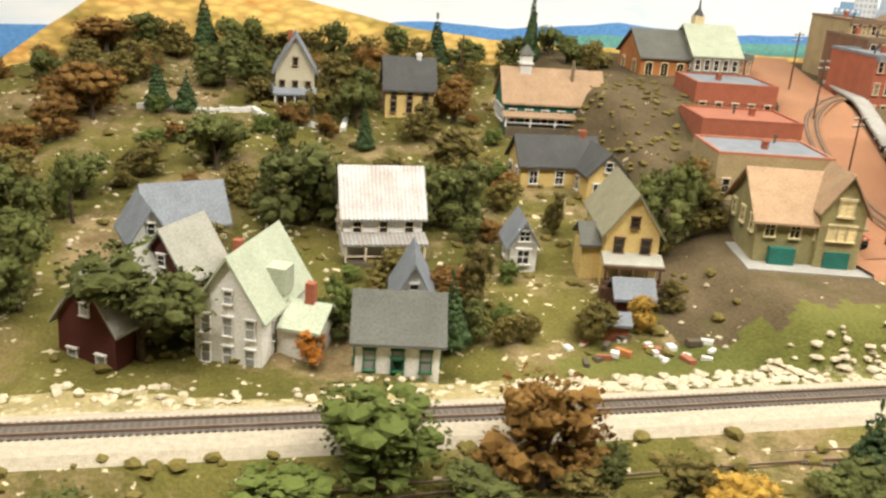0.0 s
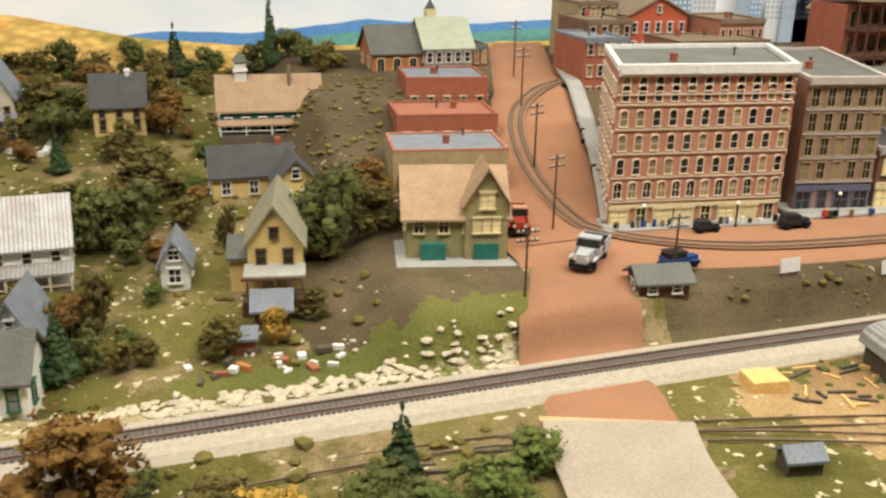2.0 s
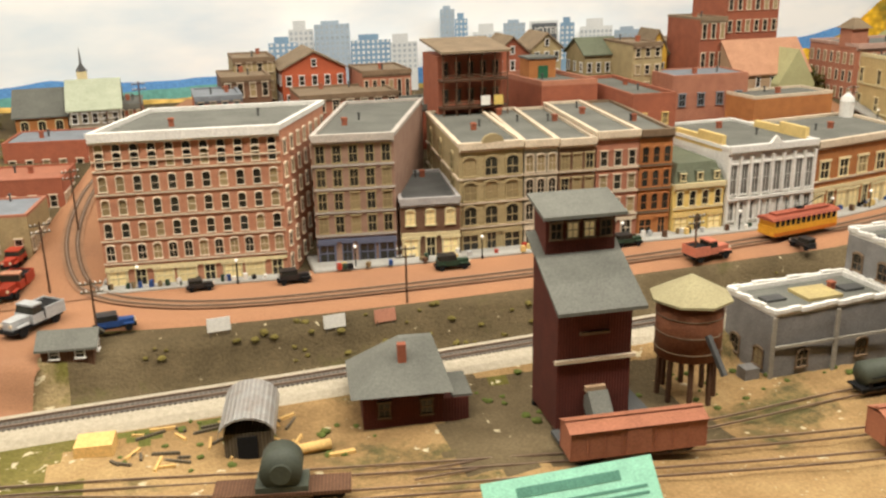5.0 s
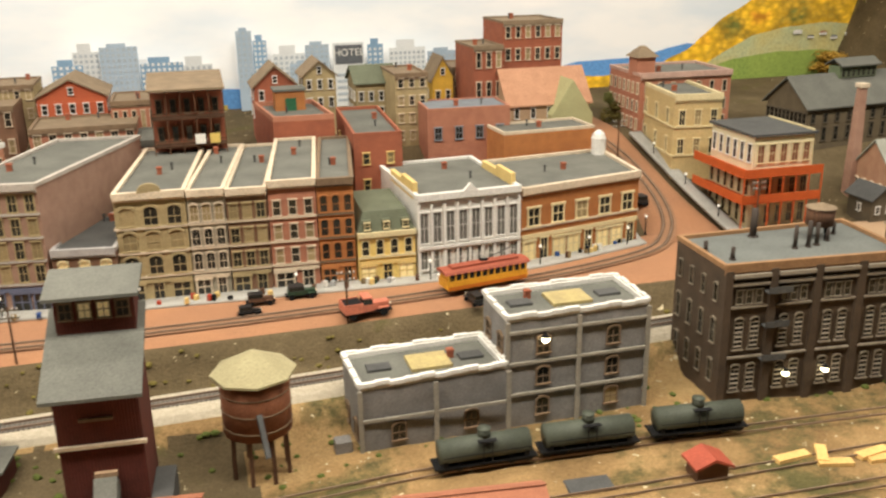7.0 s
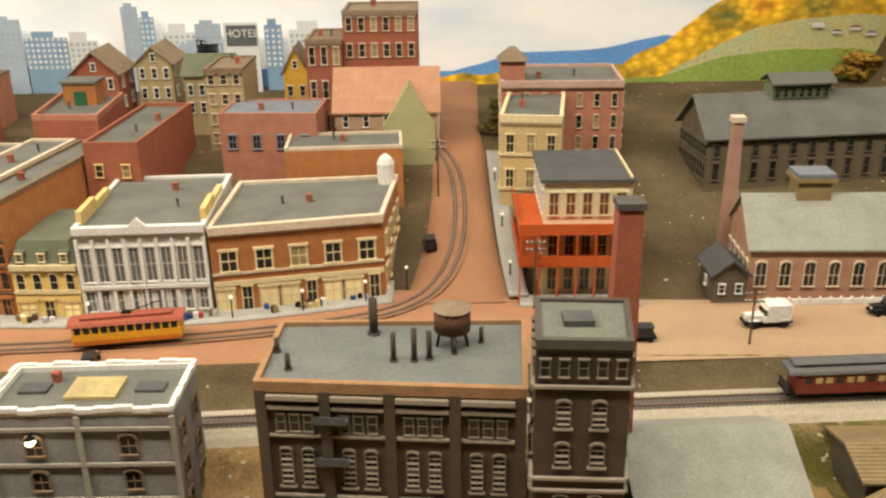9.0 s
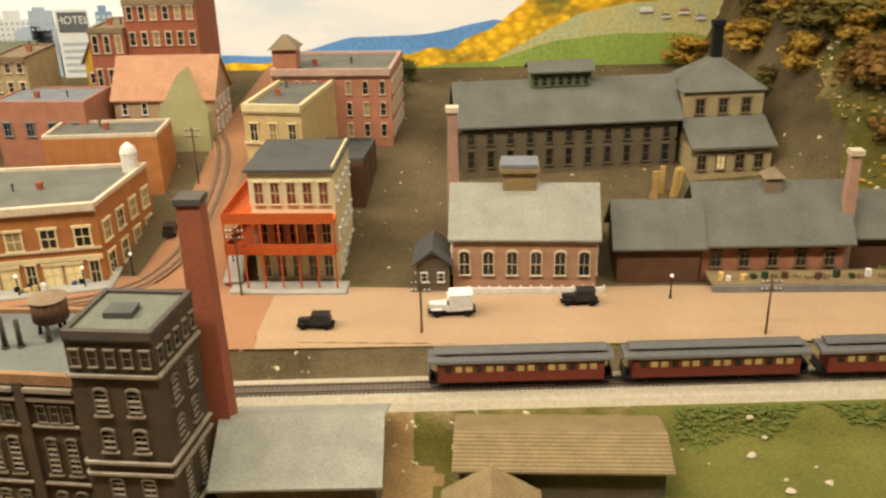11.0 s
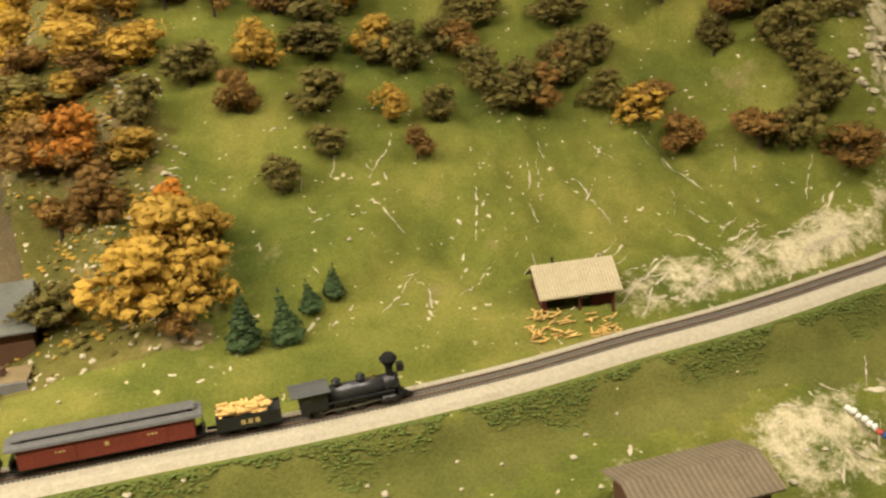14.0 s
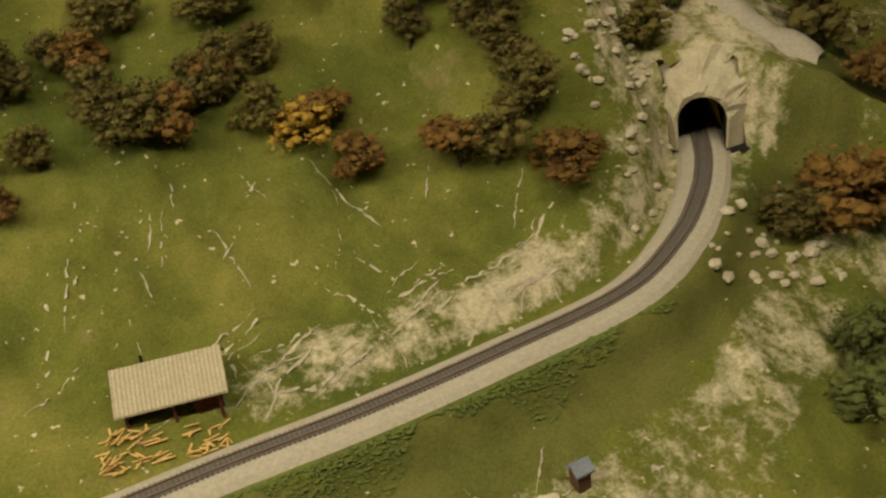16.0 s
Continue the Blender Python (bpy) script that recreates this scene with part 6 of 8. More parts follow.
def timber(x, y, z, ang, length, w, label, tilt=0.0):
    t = thing("timber", label, "timber", pose(x, y, z + w / 2, 0, tilt, ang))
    part("board", MB().box(-length / 2, length / 2, -w * 0.9, w * 0.9, -w / 2, w / 2), fresh_wood, t)
    tagged(t, "", "", "sawn timber heaps")


for i in range(46):
    x, y = 4.45 + rnd.random() * 0.07, 0.95 + rnd.random() * 0.034
    timber(x, y, land(x, y) + 0.001 + 0.002 * (i % 4), rnd.gauss(25, 45), rnd.uniform(0.013, 0.028), 0.0012, "fresh-sawn board in a loose heap", rnd.uniform(-5, 5))
for i in range(24):
    x, y = 4.545 + rnd.random() * 0.05, 0.95 + rnd.random() * 0.03
    timber(x, y, land(x, y) + 0.001 + 0.002 * (i % 4), rnd.gauss(0, 50), rnd.uniform(0.012, 0.024), 0.0012, "brownish sawn board in a loose heap")
pt = house("valley_roof", "low building with a flat brown plank roof", 4.468, 0.580, -0.118, 3, 0.165, 0.088, 0.055, 0.014, brown_wood, mat("brown_plank_roof", (0.20, 0.155, 0.10), 0.9, (0.13, 0.1, 0.065), 40, 0.6, 0.3, 400, 0, 0.05, 0, ("X", 40, 0.3)), ridge="x", wins=[], over=0.012, category="building")
pr = house("plank_platform", "low weathered plank roof beside the line", 3.035, 0.645, -0.09, -1, 0.235, 0.10, 0.055, 0.012, grey_wood, deck_wood, ridge="x", wins=[], over=0.008, category="shed")
house("brown_gable", "tan-roofed gabled shed beside the plank roof", 3.02, 0.56, -0.10, -1, 0.10, 0.06, 0.05, 0.03, grey_wood, deck_wood, ridge="y", wins=[], category="shed")
ot = house("privy", "tiny dark wooden privy on the grass", 4.965, 0.790, -0.15, 12, 0.018, 0.018, 0.028, 0.007, brown_wood, blue_slate, ridge="x", wins=[], over=0.004, category="shed")
ot.location.z = land(4.974, 0.80) - 0.002

# tunnel
tun = thing("tunnel_portal", "rough plaster tunnel mouth with a dark bore", "tunnel", pose(PORTAL.x, PORTAL.y, PORTAL.z - 0.004, 0, 0, -28), "", "structure")
n = 16
ring = [(-0.036, 0.0)] + [(-0.038 * math.cos(math.pi * i / n), 0.047 + 0.040 * math.sin(math.pi * i / n)) for i in range(n + 1)] + [(0.036, 0.0)]
bore = MB()
for y in (0.0, 0.12, 0.3):
    bore.v += [(x, y, z) for x, z in ring]
k = len(ring)
for j in range(2):
    bore.f += [(j * k + i, j * k + i + 1, (j + 1) * k + i + 1, (j + 1) * k + i) for i in range(k - 1)]
bore.f.append(tuple(range(2 * k, 3 * k)))
part("bore", bore, soot, tun)
face = MB()
for g, (sx, sz, up, back) in enumerate(((1.0, 1.0, 0.0, -0.004), (1.12, 1.05, 0.002, -0.007), (1.45, 1.16, 0.006, 0.004), (1.9, 1.32, 0.012, 0.02), (2.5, 1.5, 0.02, 0.055))):
    for x, z in ring:
        w = 0.0 if g == 0 else 0.006 if g < 3 else 0.014
        face.v.append((x * sx + w * noise.noise(Vector((x * 70, z * 70, g + 3.0))), back + w * noise.noise(Vector((x * 80, z * 80, g))), z * sz + (up if z > 0.04 else 0) + w * noise.noise(Vector((x * 75, z * 75, g + 9.0))) * (z > 0)))
for g in range(4):
    face.f += [(g * k + i, g * k + i + 1, (g + 1) * k + i + 1, (g + 1) * k + i) for i in range(k - 1)]
part("face", face, plaster_rock, tun, "pale rough plaster face")

# ---- trees ----
ICO = []


def blob(mb, c, r, rng, squash=1.0):
    """A small uneven lump of foliage."""
    if not ICO:
        bm = bmesh.new()
        bmesh.ops.create_icosphere(bm, subdivisions=1, radius=1)
        ICO.extend(([tuple(v.co) for v in bm.verts], [tuple(v.index for v in f.verts) for f in bm.faces]))
        bm.free()
    vs, fs = ICO
    turn = Euler((rng.uniform(0, 6), rng.uniform(0, 6), rng.uniform(0, 6))).to_matrix()
    out = []
    for v in vs:
        p = turn @ (Vector(v) * r * rng.uniform(0.7, 1.25))
        out.append((c[0] + p.x, c[1] + p.y, c[2] + p.z * squash))
    mb.add(out, fs)


def tuft(mb, c, r, rng):
    """A leaf-like fleck: two crossed slivers."""
    for _ in range(2):
        a = Vector((rng.gauss(0, 1), rng.gauss(0, 1), rng.gauss(0, 1))).normalized() * r
        b = Vector((rng.gauss(0, 1), rng.gauss(0, 1), rng.gauss(0, 1))).normalized() * r
        k = Vector(c)
        mb.add([k + a, k + b, k - a, k - b * 0.8], [(0, 1, 2, 3)])


def tree_kind(kind, seed):
    """A tree one unit high and about one unit wide."""
    rng = random.Random(seed)
    t = thing("tree", {"green": "leafy dark green model tree", "olive": "olive brown clumped foliage tree", "bright": "bright green leafy model tree", "rust": "rust brown autumn foliage tree", "gold": "golden yellow autumn tree",
                       "orange": "orange autumn tree with dense clumps", "pine": "dark green conical pine tree"}[kind] + " on the grass", "tree", pose(0, 0, -5))
    trunk = MB().cyl((0, 0, -0.08), 0.04, 0.38, 7, 0.025)
    crown = MB()
    if kind == "pine":
        trunk.cyl((0, 0, 0.3), 0.025, 0.6, 6, 0.006)
        for i in range(11):
            z = 0.12 + 0.8 * i / 11
            r = 0.46 * (1 - i / 11.5) + 0.03
            n = max(4, int(13 * (1 - i / 12)))
            for j in range(n):
                a = TAU * (j + rng.random() * 0.7) / n
                rr = r * rng.uniform(0.65, 1.05)
                blob(crown, (rr * 0.62 * math.cos(a), rr * 0.62 * math.sin(a), z - 0.02 * rng.random()), r * 0.36, rng, 0.45)
                tuft(crown, (rr * math.cos(a), rr * math.sin(a), z - 0.05), 0.05, rng)
        blob(crown, (0, 0, 0.95), 0.045, rng, 1.6)
    else:
        lobes = []
        for i in range(10):
            a, u = rng.uniform(0, TAU), rng.uniform(0.0, 1.0)
            rad = 0.30 * math.sqrt(rng.random())
            z = 0.26 + 0.52 * u
            lobes.append((rad * math.cos(a) * (1.2 - 0.5 * u), rad * math.sin(a) * (1.2 - 0.5 * u), z, rng.uniform(0.15, 0.24)))
        for x, y, z, r in lobes:
            trunk.beam((0, 0, 0.25), (x * 0.8, y * 0.8, z), 0.022)
            for _ in range(13):
                d = Vector((rng.gauss(0, 1), rng.gauss(0, 1), rng.gauss(0, 1))).normalized() * r * 0.72
                blob(crown, (x + d.x, y + d.y, z + d.z * 0.8), r * rng.uniform(0.24, 0.40), rng, 0.85)
            for _ in range(100):
                d = Vector((rng.gauss(0, 1), rng.gauss(0, 1), rng.gauss(0, 1))).normalized() * r * rng.uniform(0.85, 1.25)
                tuft(crown, (x + d.x, y + d.y, z + d.z * 0.85), rng.uniform(0.012, 0.028), rng)
    part("trunk", trunk, bark, t)
    part("crown", crown, LEAF[kind], t)
    return t


SORTS = {k: [tree_kind(k, 11 * i + 97 * j) for i in range(3)] for j, k in enumerate(LEAF)}


def plant(rows, group, wide=1.12, tall=1.12):
    for kind, x, y, w, h in rows:
        m = Matrix.Translation((x, y, land(x, y) - 0.10 * h * (kind != "pine"))) @ pose(0, 0, 0, rnd.uniform(-5, 5), rnd.uniform(-5, 5), rnd.uniform(0, 360)) @ Matrix.Diagonal((w * wide, w * wide, h * tall, 1))
        tagged(copy_thing(rnd.choice(SORTS[kind]), m), group=group)


NEAR_TREES = [
    ("rust", 0.343, 0.632, 0.097, 0.101), ("bright", 0.204, 0.645, 0.106, 0.074), ("pine", 0.61, 0.589, 0.041, 0.075), ("green", 0.401, 0.615, 0.034, 0.045),
    ("olive", 0.45, 0.585, 0.061, 0.045), ("gold", 0.491, 0.583, 0.061, 0.042), ("bright", 0.675, 0.545, 0.064, 0.05), ("olive", 0.37, 0.591, 0.049, 0.035),
    ("green", 0.287, 0.604, 0.066, 0.03), ("bright", 0.13, 0.618, 0.084, 0.036),
]
VILLAGE_TREES = [
    ("green", 0.048, 1.373, 0.098, 0.089), ("green", 0.164, 1.185, 0.112, 0.116), ("green", 0.347, 1.185, 0.073, 0.088), ("olive", 0.409, 1.362, 0.106, 0.083),
    ("pine", 0.279, 1.457, 0.031, 0.066), ("green", 0.641, 1.092, 0.093, 0.132), ("rust", 0.713, 1.178, 0.063, 0.068), ("green", -0.006, 0.883, 0.136, 0.115),
    ("gold", 0.131, 0.896, 0.051, 0.057), ("orange", 0.165, 0.86, 0.038, 0.039), ("green", 0.186, 0.901, 0.043, 0.042), ("pine", 0.316, 0.887, 0.039, 0.079),
    ("green", 0.343, 0.899, 0.032, 0.046), ("olive", 0.373, 0.887, 0.035, 0.042), ("olive", 0.402, 0.892, 0.032, 0.038),
]
VILLAGE_TREES_2 = [
    ("olive", 0.472, 0.884, 0.032, 0.042), ("gold", 0.541, 0.914, 0.037, 0.043), ("olive", -0.054, 1.35, 0.068, 0.052), ("green", -0.121, 1.271, 0.075, 0.061),
    ("olive", 0.038, 1.139, 0.068, 0.036), ("olive", 0.23, 1.633, 0.101, 0.102), ("green", 0.29, 1.646, 0.073, 0.073), ("rust", 0.456, 1.6, 0.083, 0.083),
    ("olive", 0.366, 1.488, 0.073, 0.067), ("rust", -0.154, 1.557, 0.121, 0.095), ("olive", -0.121, 1.7, 0.094, 0.076), ("rust", -0.199, 1.594, 0.079, 0.073),
    ("pine", -0.053, 1.588, 0.044, 0.077), ("pine", -0.01, 1.595, 0.039, 0.06), ("olive", 0.115, 1.628, 0.056, 0.048),
]
CREST_TREES = [
    ("pine", 0.005, 1.96, 0.053, 0.114), ("green", -0.114, 1.963, 0.08, 0.079), ("olive", -0.052, 1.938, 0.079, 0.071), ("green", 0.055, 1.931, 0.078, 0.084),
    ("green", 0.101, 1.96, 0.059, 0.085), ("olive", 0.206, 1.899, 0.077, 0.069), ("green", 0.261, 1.924, 0.065, 0.083), ("olive", 0.317, 1.919, 0.077, 0.069),
    ("green", 0.394, 1.948, 0.065, 0.077), ("pine", 0.483, 1.944, 0.052, 0.099), ("green", 0.544, 1.912, 0.065, 0.07), ("green", 0.64, 1.938, 0.066, 0.071),
    ("pine", 0.673, 1.906, 0.034, 0.147), ("green", 0.711, 1.898, 0.065, 0.063), ("green", 0.733, 1.823, 0.063, 0.054), ("rust", -0.186, 1.943, 0.12, 0.072),
    ("olive", 0.156, 1.964, 0.092, 0.064), ("olive", 0.429, 1.917, 0.077, 0.062),
]
VILLAGE_TREES_3 = [
    ("bright", 0.19, 1.20, 0.085, 0.09), ("green", 0.385, 1.20, 0.085, 0.09), ("olive", 0.40, 1.30, 0.09, 0.06), ("olive", 0.345, 0.955, 0.05, 0.085), ("green", -0.122, 1.193, 0.055, 0.095),
    ("green", -0.19, 1.15, 0.08, 0.09), ("green", -0.135, 0.96, 0.085, 0.11), ("green", -0.20, 0.90, 0.09, 0.08), ("bright", 0.19, 0.905, 0.045, 0.065), ("olive", 0.515, 1.17, 0.03, 0.07),
    ("green", 0.146, 1.403, 0.035, 0.06), ("green", 0.05, 1.70, 0.10, 0.085), ("green", 0.275, 1.56, 0.075, 0.085), ("rust", 0.445, 1.58, 0.06, 0.07), ("olive", 0.485, 0.90, 0.055, 0.05),
    ("olive", 0.705, 1.12, 0.07, 0.06), ("bright", 0.62, 1.13, 0.06, 0.07), ("rust", -0.19, 1.47, 0.08, 0.07), ("rust", -0.24, 1.40, 0.07, 0.06), ("bright", -0.02, 1.03, 0.05, 0.05),
    ("green", 0.10, 1.04, 0.06, 0.05), ("olive", 0.46, 1.25, 0.05, 0.05), ("bright", 0.56, 0.97, 0.035, 0.03), ("olive", 0.30, 1.33, 0.06, 0.05), ("olive", 0.09, 1.25, 0.06, 0.04),
]
HILL_TREES = [
    ("olive", 4.12, 1.255, 0.059, 0.064), ("olive", 4.21, 1.31, 0.069, 0.061), ("rust", 4.357, 1.288, 0.054, 0.048), ("gold", 4.323, 1.354, 0.061, 0.065),
    ("olive", 4.207, 1.377, 0.097, 0.071), ("olive", 4.416, 1.346, 0.056, 0.071), ("olive", 4.505, 1.41, 0.085, 0.08), ("olive", 4.559, 1.375, 0.095, 0.08),
    ("rust", 4.617, 1.384, 0.086, 0.081), ("olive", 4.677, 1.427, 0.088, 0.095), ("olive", 4.735, 1.377, 0.066, 0.065), ("gold", 4.794, 1.35, 0.077, 0.065),
    ("rust", 4.854, 1.306, 0.077, 0.071), ("rust", 4.826, 1.37, 0.089, 0.054),
]
HILL_TREES_2 = [
    ("rust", 4.998, 1.261, 0.084, 0.072), ("olive", 5.054, 1.249, 0.09, 0.097), ("rust", 5.136, 1.193, 0.102, 0.079), ("olive", 5.121, 1.269, 0.092, 0.093),
    ("olive", 5.099, 1.353, 0.106, 0.102), ("olive", 5.102, 1.426, 0.109, 0.104), ("olive", 5.178, 1.413, 0.098, 0.079), ("olive", 4.919, 1.526, 0.085, 0.072),
    ("olive", 4.704, 1.564, 0.106, 0.076), ("olive", 4.743, 1.479, 0.069, 0.062), ("gold", 4.1, 1.455, 0.084, 0.079), ("olive", 3.991, 1.447, 0.095, 0.079),
    ("rust", 4.066, 1.383, 0.061, 0.077), ("olive", 4.216, 1.485, 0.107, 0.069), ("gold", 4.324, 1.499, 0.076, 0.07), ("olive", 4.382, 1.473, 0.076, 0.07),
    ("gold", 3.907, 1.504, 0.098, 0.082), ("olive", 4.209, 1.563, 0.1, 0.072),
]
AUTUMN_TREES = [
    ("orange", 3.791, 1.316, 0.115, 0.107), ("gold", 3.957, 1.154, 0.146, 0.108), ("gold", 3.877, 1.08, 0.151, 0.124), ("gold", 3.967, 1.075, 0.106, 0.114),
    ("rust", 3.836, 1.234, 0.086, 0.093), ("rust", 3.939, 1.024, 0.052, 0.046), ("pine", 4.032, 1.003, 0.052, 0.086), ("pine", 4.095, 1.008, 0.049, 0.078),
    ("pine", 4.136, 1.053, 0.035, 0.047), ("pine", 4.171, 1.07, 0.035, 0.047), ("rust", 3.756, 1.287, 0.1, 0.076), ("gold", 3.811, 1.513, 0.143, 0.083),
    ("olive", 3.724, 1.446, 0.129, 0.069), ("gold", 4.003, 1.182, 0.074, 0.079), ("orange", 3.935, 1.209, 0.066, 0.061), ("olive", 3.756, 1.119, 0.111, 0.07),
]
EDGE_TREES = [
    ("rust", 3.738, 1.328, 0.109, 0.096), ("gold", 3.617, 1.698, 0.133, 0.078), ("olive", 3.669, 1.53, 0.099, 0.071), ("gold", 3.557, 1.962, 0.123, 0.074),
    ("rust", 3.816, 1.303, 0.09, 0.064), ("olive", 3.655, 1.494, 0.065, 0.058), ("gold", 3.804, 1.354, 0.061, 0.055), ("olive", 3.605, 1.542, 0.056, 0.06),
    ("rust", 3.822, 1.238, 0.077, 0.062),
]
RIGHT_TREES = [
    ("olive", 5.67, 1.358, 0.142, 0.129), ("rust", 5.56, 1.1, 0.173, 0.135), ("olive", 5.456, 1.097, 0.11, 0.089), ("green", 5.429, 0.891, 0.085, 0.101),
    ("green", 5.384, 0.821, 0.09, 0.07), ("rust", 5.706, 1.204, 0.127, 0.114), ("olive", 5.355, 1.376, 0.107, 0.073), ("olive", 5.227, 1.369, 0.074, 0.06),
    ("green", 5.434, 1.426, 0.051, 0.055),
]
for rows, group in ((NEAR_TREES, "trees before the track"), (VILLAGE_TREES, "village trees"), (VILLAGE_TREES_2, "village trees"), (VILLAGE_TREES_3, "village trees"), (CREST_TREES, "trees along the crest"), (HILL_TREES, "hillside trees"), (HILL_TREES_2, "hillside trees"),
                    (AUTUMN_TREES, "autumn trees"), (EDGE_TREES, "autumn trees"), (RIGHT_TREES, "trees by the tunnel")):
    wide, tall = (1.45, 1.3) if group == "hillside trees" else (1.4, 1.25) if group == "trees before the track" else (1.25, 1.15)
    plant(rows, group, wide, tall)
more = random.Random(31)
plant([(more.choice(["olive", "green", "olive", "rust"]), more.uniform(-0.55, 0.8), more.uniform(1.70, 1.86), more.uniform(0.05, 0.08), more.uniform(0.04, 0.06)) for _ in range(34)], "trees along the crest")
plant([(more.choice(["olive", "green", "olive"]), more.uniform(-0.6, -0.15), more.uniform(0.85, 1.7), more.uniform(0.06, 0.11), more.uniform(0.05, 0.09)) for _ in range(12)], "village trees")
plant([(more.choice(["olive", "gold", "olive", "rust", "gold"]), more.uniform(3.62, 4.6), more.uniform(1.55, 1.9), more.uniform(0.08, 0.13), more.uniform(0.06, 0.10)) for _ in range(24)], "hillside trees")
plant([(more.choice(["olive", "rust", "olive"]), more.uniform(4.3, 4.75), more.uniform(1.40, 1.62), more.uniform(0.07, 0.10), more.uniform(0.06, 0.09)) for _ in range(10)], "hillside trees")
plant([(more.choice(["olive", "rust", "olive"]), more.uniform(4.98, 5.2), more.uniform(1.28, 1.62), more.uniform(0.07, 0.10), more.uniform(0.06, 0.09)) for _ in range(8)], "hillside trees")
plant([(more.choice(["gold", "gold", "olive", "rust", "gold"]), more.uniform(3.64, 3.92), more.uniform(1.30, 1.75), more.uniform(0.08, 0.12), more.uniform(0.06, 0.09)) for _ in range(20)], "autumn trees")
plant([(more.choice(["olive", "bright", "green", "gold"]), more.uniform(-0.3, 0.74), more.uniform(0.50, 0.60), more.uniform(0.05, 0.09), more.uniform(0.03, 0.05)) for _ in range(14)], "trees before the track")
plant([(more.choice(["olive", "green"]), more.uniform(2.58, 3.0), more.uniform(1.55, 1.9), more.uniform(0.06, 0.09), more.uniform(0.05, 0.07)) for _ in range(8)], "trees along the crest")
HOUSES = [(0.25, 0.87, 0.075), (0.10, 0.93, 0.10), (-0.05, 0.95, 0.09), (0.02, 1.13, 0.09), (0.265, 1.12, 0.085), (0.44, 1.08, 0.045), (0.56, 1.05, 0.085), (0.58, 1.33, 0.09), (0.63, 1.60, 0.12), (0.37, 1.62, 0.07), (0.17, 1.64, 0.07)]
shrubs = []
while len(shrubs) < 44:
    x, y = more.uniform(-0.28, 0.64), more.uniform(0.90, 1.58)
    if all(math.hypot(x - a, y - b) > r for a, b, r in HOUSES):
        k = more.uniform(0.03, 0.062)
        shrubs.append((more.choice(["bright", "green", "olive", "bright", "olive", "rust"]), x, y, k, k * more.uniform(0.6, 1.0)))
plant(shrubs, "village shrubs")
for row in SORTS.values():
    for t in row:
        for o in (*t.children_recursive, t):
            bpy.data.objects.remove(o)

# low scrub and stones
def scatter(name, label, material, places, size, category, shape=1.0):
    mb = MB()
    rng = random.Random(len(places))
    for x, y in places:
        r = size * rng.uniform(0.5, 1.4)
        blob(mb, (x, y, land(x, y) + r * 0.25), r, rng, shape)
    return tagged(new(name, mb.mesh(name, material)), label, category, "", "stuff")


def spots(n, x0, x1, y0, y1, keep=lambda x, y: True):
    out = []
    while len(out) < n:
        x, y = more.uniform(x0, x1), more.uniform(y0, y1)
        if keep(x, y):
            out.append((x, y))
    return out


def off_line(x, y):
    return abs(y - track_y(x)) > 0.045


stones_mat = mat("pale_stones", (0.54, 0.47, 0.33), 0.95, (0.30, 0.25, 0.16), 70, 0.6, 0.4)
scatter("stones", "scattered pale plaster stones on the bank", stones_mat, spots(260, -0.6, 0.80, 0.765, 0.82), 0.005, "stones", 0.6)
scatter("stones", "scattered pale stones over the village slope", stones_mat, spots(330, -0.7, 0.7, 0.85, 1.75), 0.0035, "stones", 0.7)
scatter("stones", "jagged pale rocks beside the track", stones_mat, spots(170, 0.40, 0.80, 0.768, 0.805), 0.0062, "rocks", 0.4)
scatter("stones", "scattered pale stones over the hillside", stones_mat, spots(70, 3.75, 5.6, 0.9, 1.5, off_line), 0.003, "stones", 0.6)
scatter("stones", "pale rocks on the low ground", stones_mat, spots(160, 3.3, 5.3, 0.35, 0.85, lambda x, y: track_y(x) - y > 0.06), 0.005, "stones", 0.5)
scatter("stones", "pale rocks round the tunnel mouth", stones_mat, spots(110, 5.2, 5.5, 1.02, 1.4, lambda x, y: off_line(x, y) and min((LINE_XY[:, 0] - x) ** 2 + (LINE_XY[:, 1] - y) ** 2) > 0.0022), 0.0085, "rocks", 0.7)
scatter("scrub", "low dark green scrub along the embankment", mat("green_turf", (0.115, 0.142, 0.03), 0.95, (0.08, 0.10, 0.02), 90, 0.7, 0.5, 600, 0, 0.15), spots(4200, 3.3, 5.3, 0.55, 0.97, lambda x, y: 0.047 < track_y(x) - y < 0.07 + 0.014 * math.sin(x * 23) + 0.008 * math.sin(x * 61)), 0.0028, "scrub", 0.3)
scatter("scrub", "low olive scrub between the village houses", LEAF["olive"], spots(520, -0.7, 0.68, 0.86, 1.8), 0.008, "scrub", 0.6)
scatter("scrub", "low olive scrub on the soil behind the fire hall", LEAF["olive"], spots(170, 0.62, 0.86, 1.18, 1.70), 0.006, "scrub", 0.5)
scatter("scrub", "green weeds about the yard", LEAF["bright"], spots(160, 1.02, 2.9, 0.58, 0.70), 0.005, "weeds", 0.5)
scatter("scrub", "olive weeds along the near bank", LEAF["olive"], spots(260, -0.3, 0.72, 0.48, 0.68), 0.008, "scrub", 0.6)
scatter("scrub", "scrub along the street bank", LEAF["olive"], spots(170, 1.08, 3.0, 0.80, 0.845), 0.005, "scrub", 0.6)

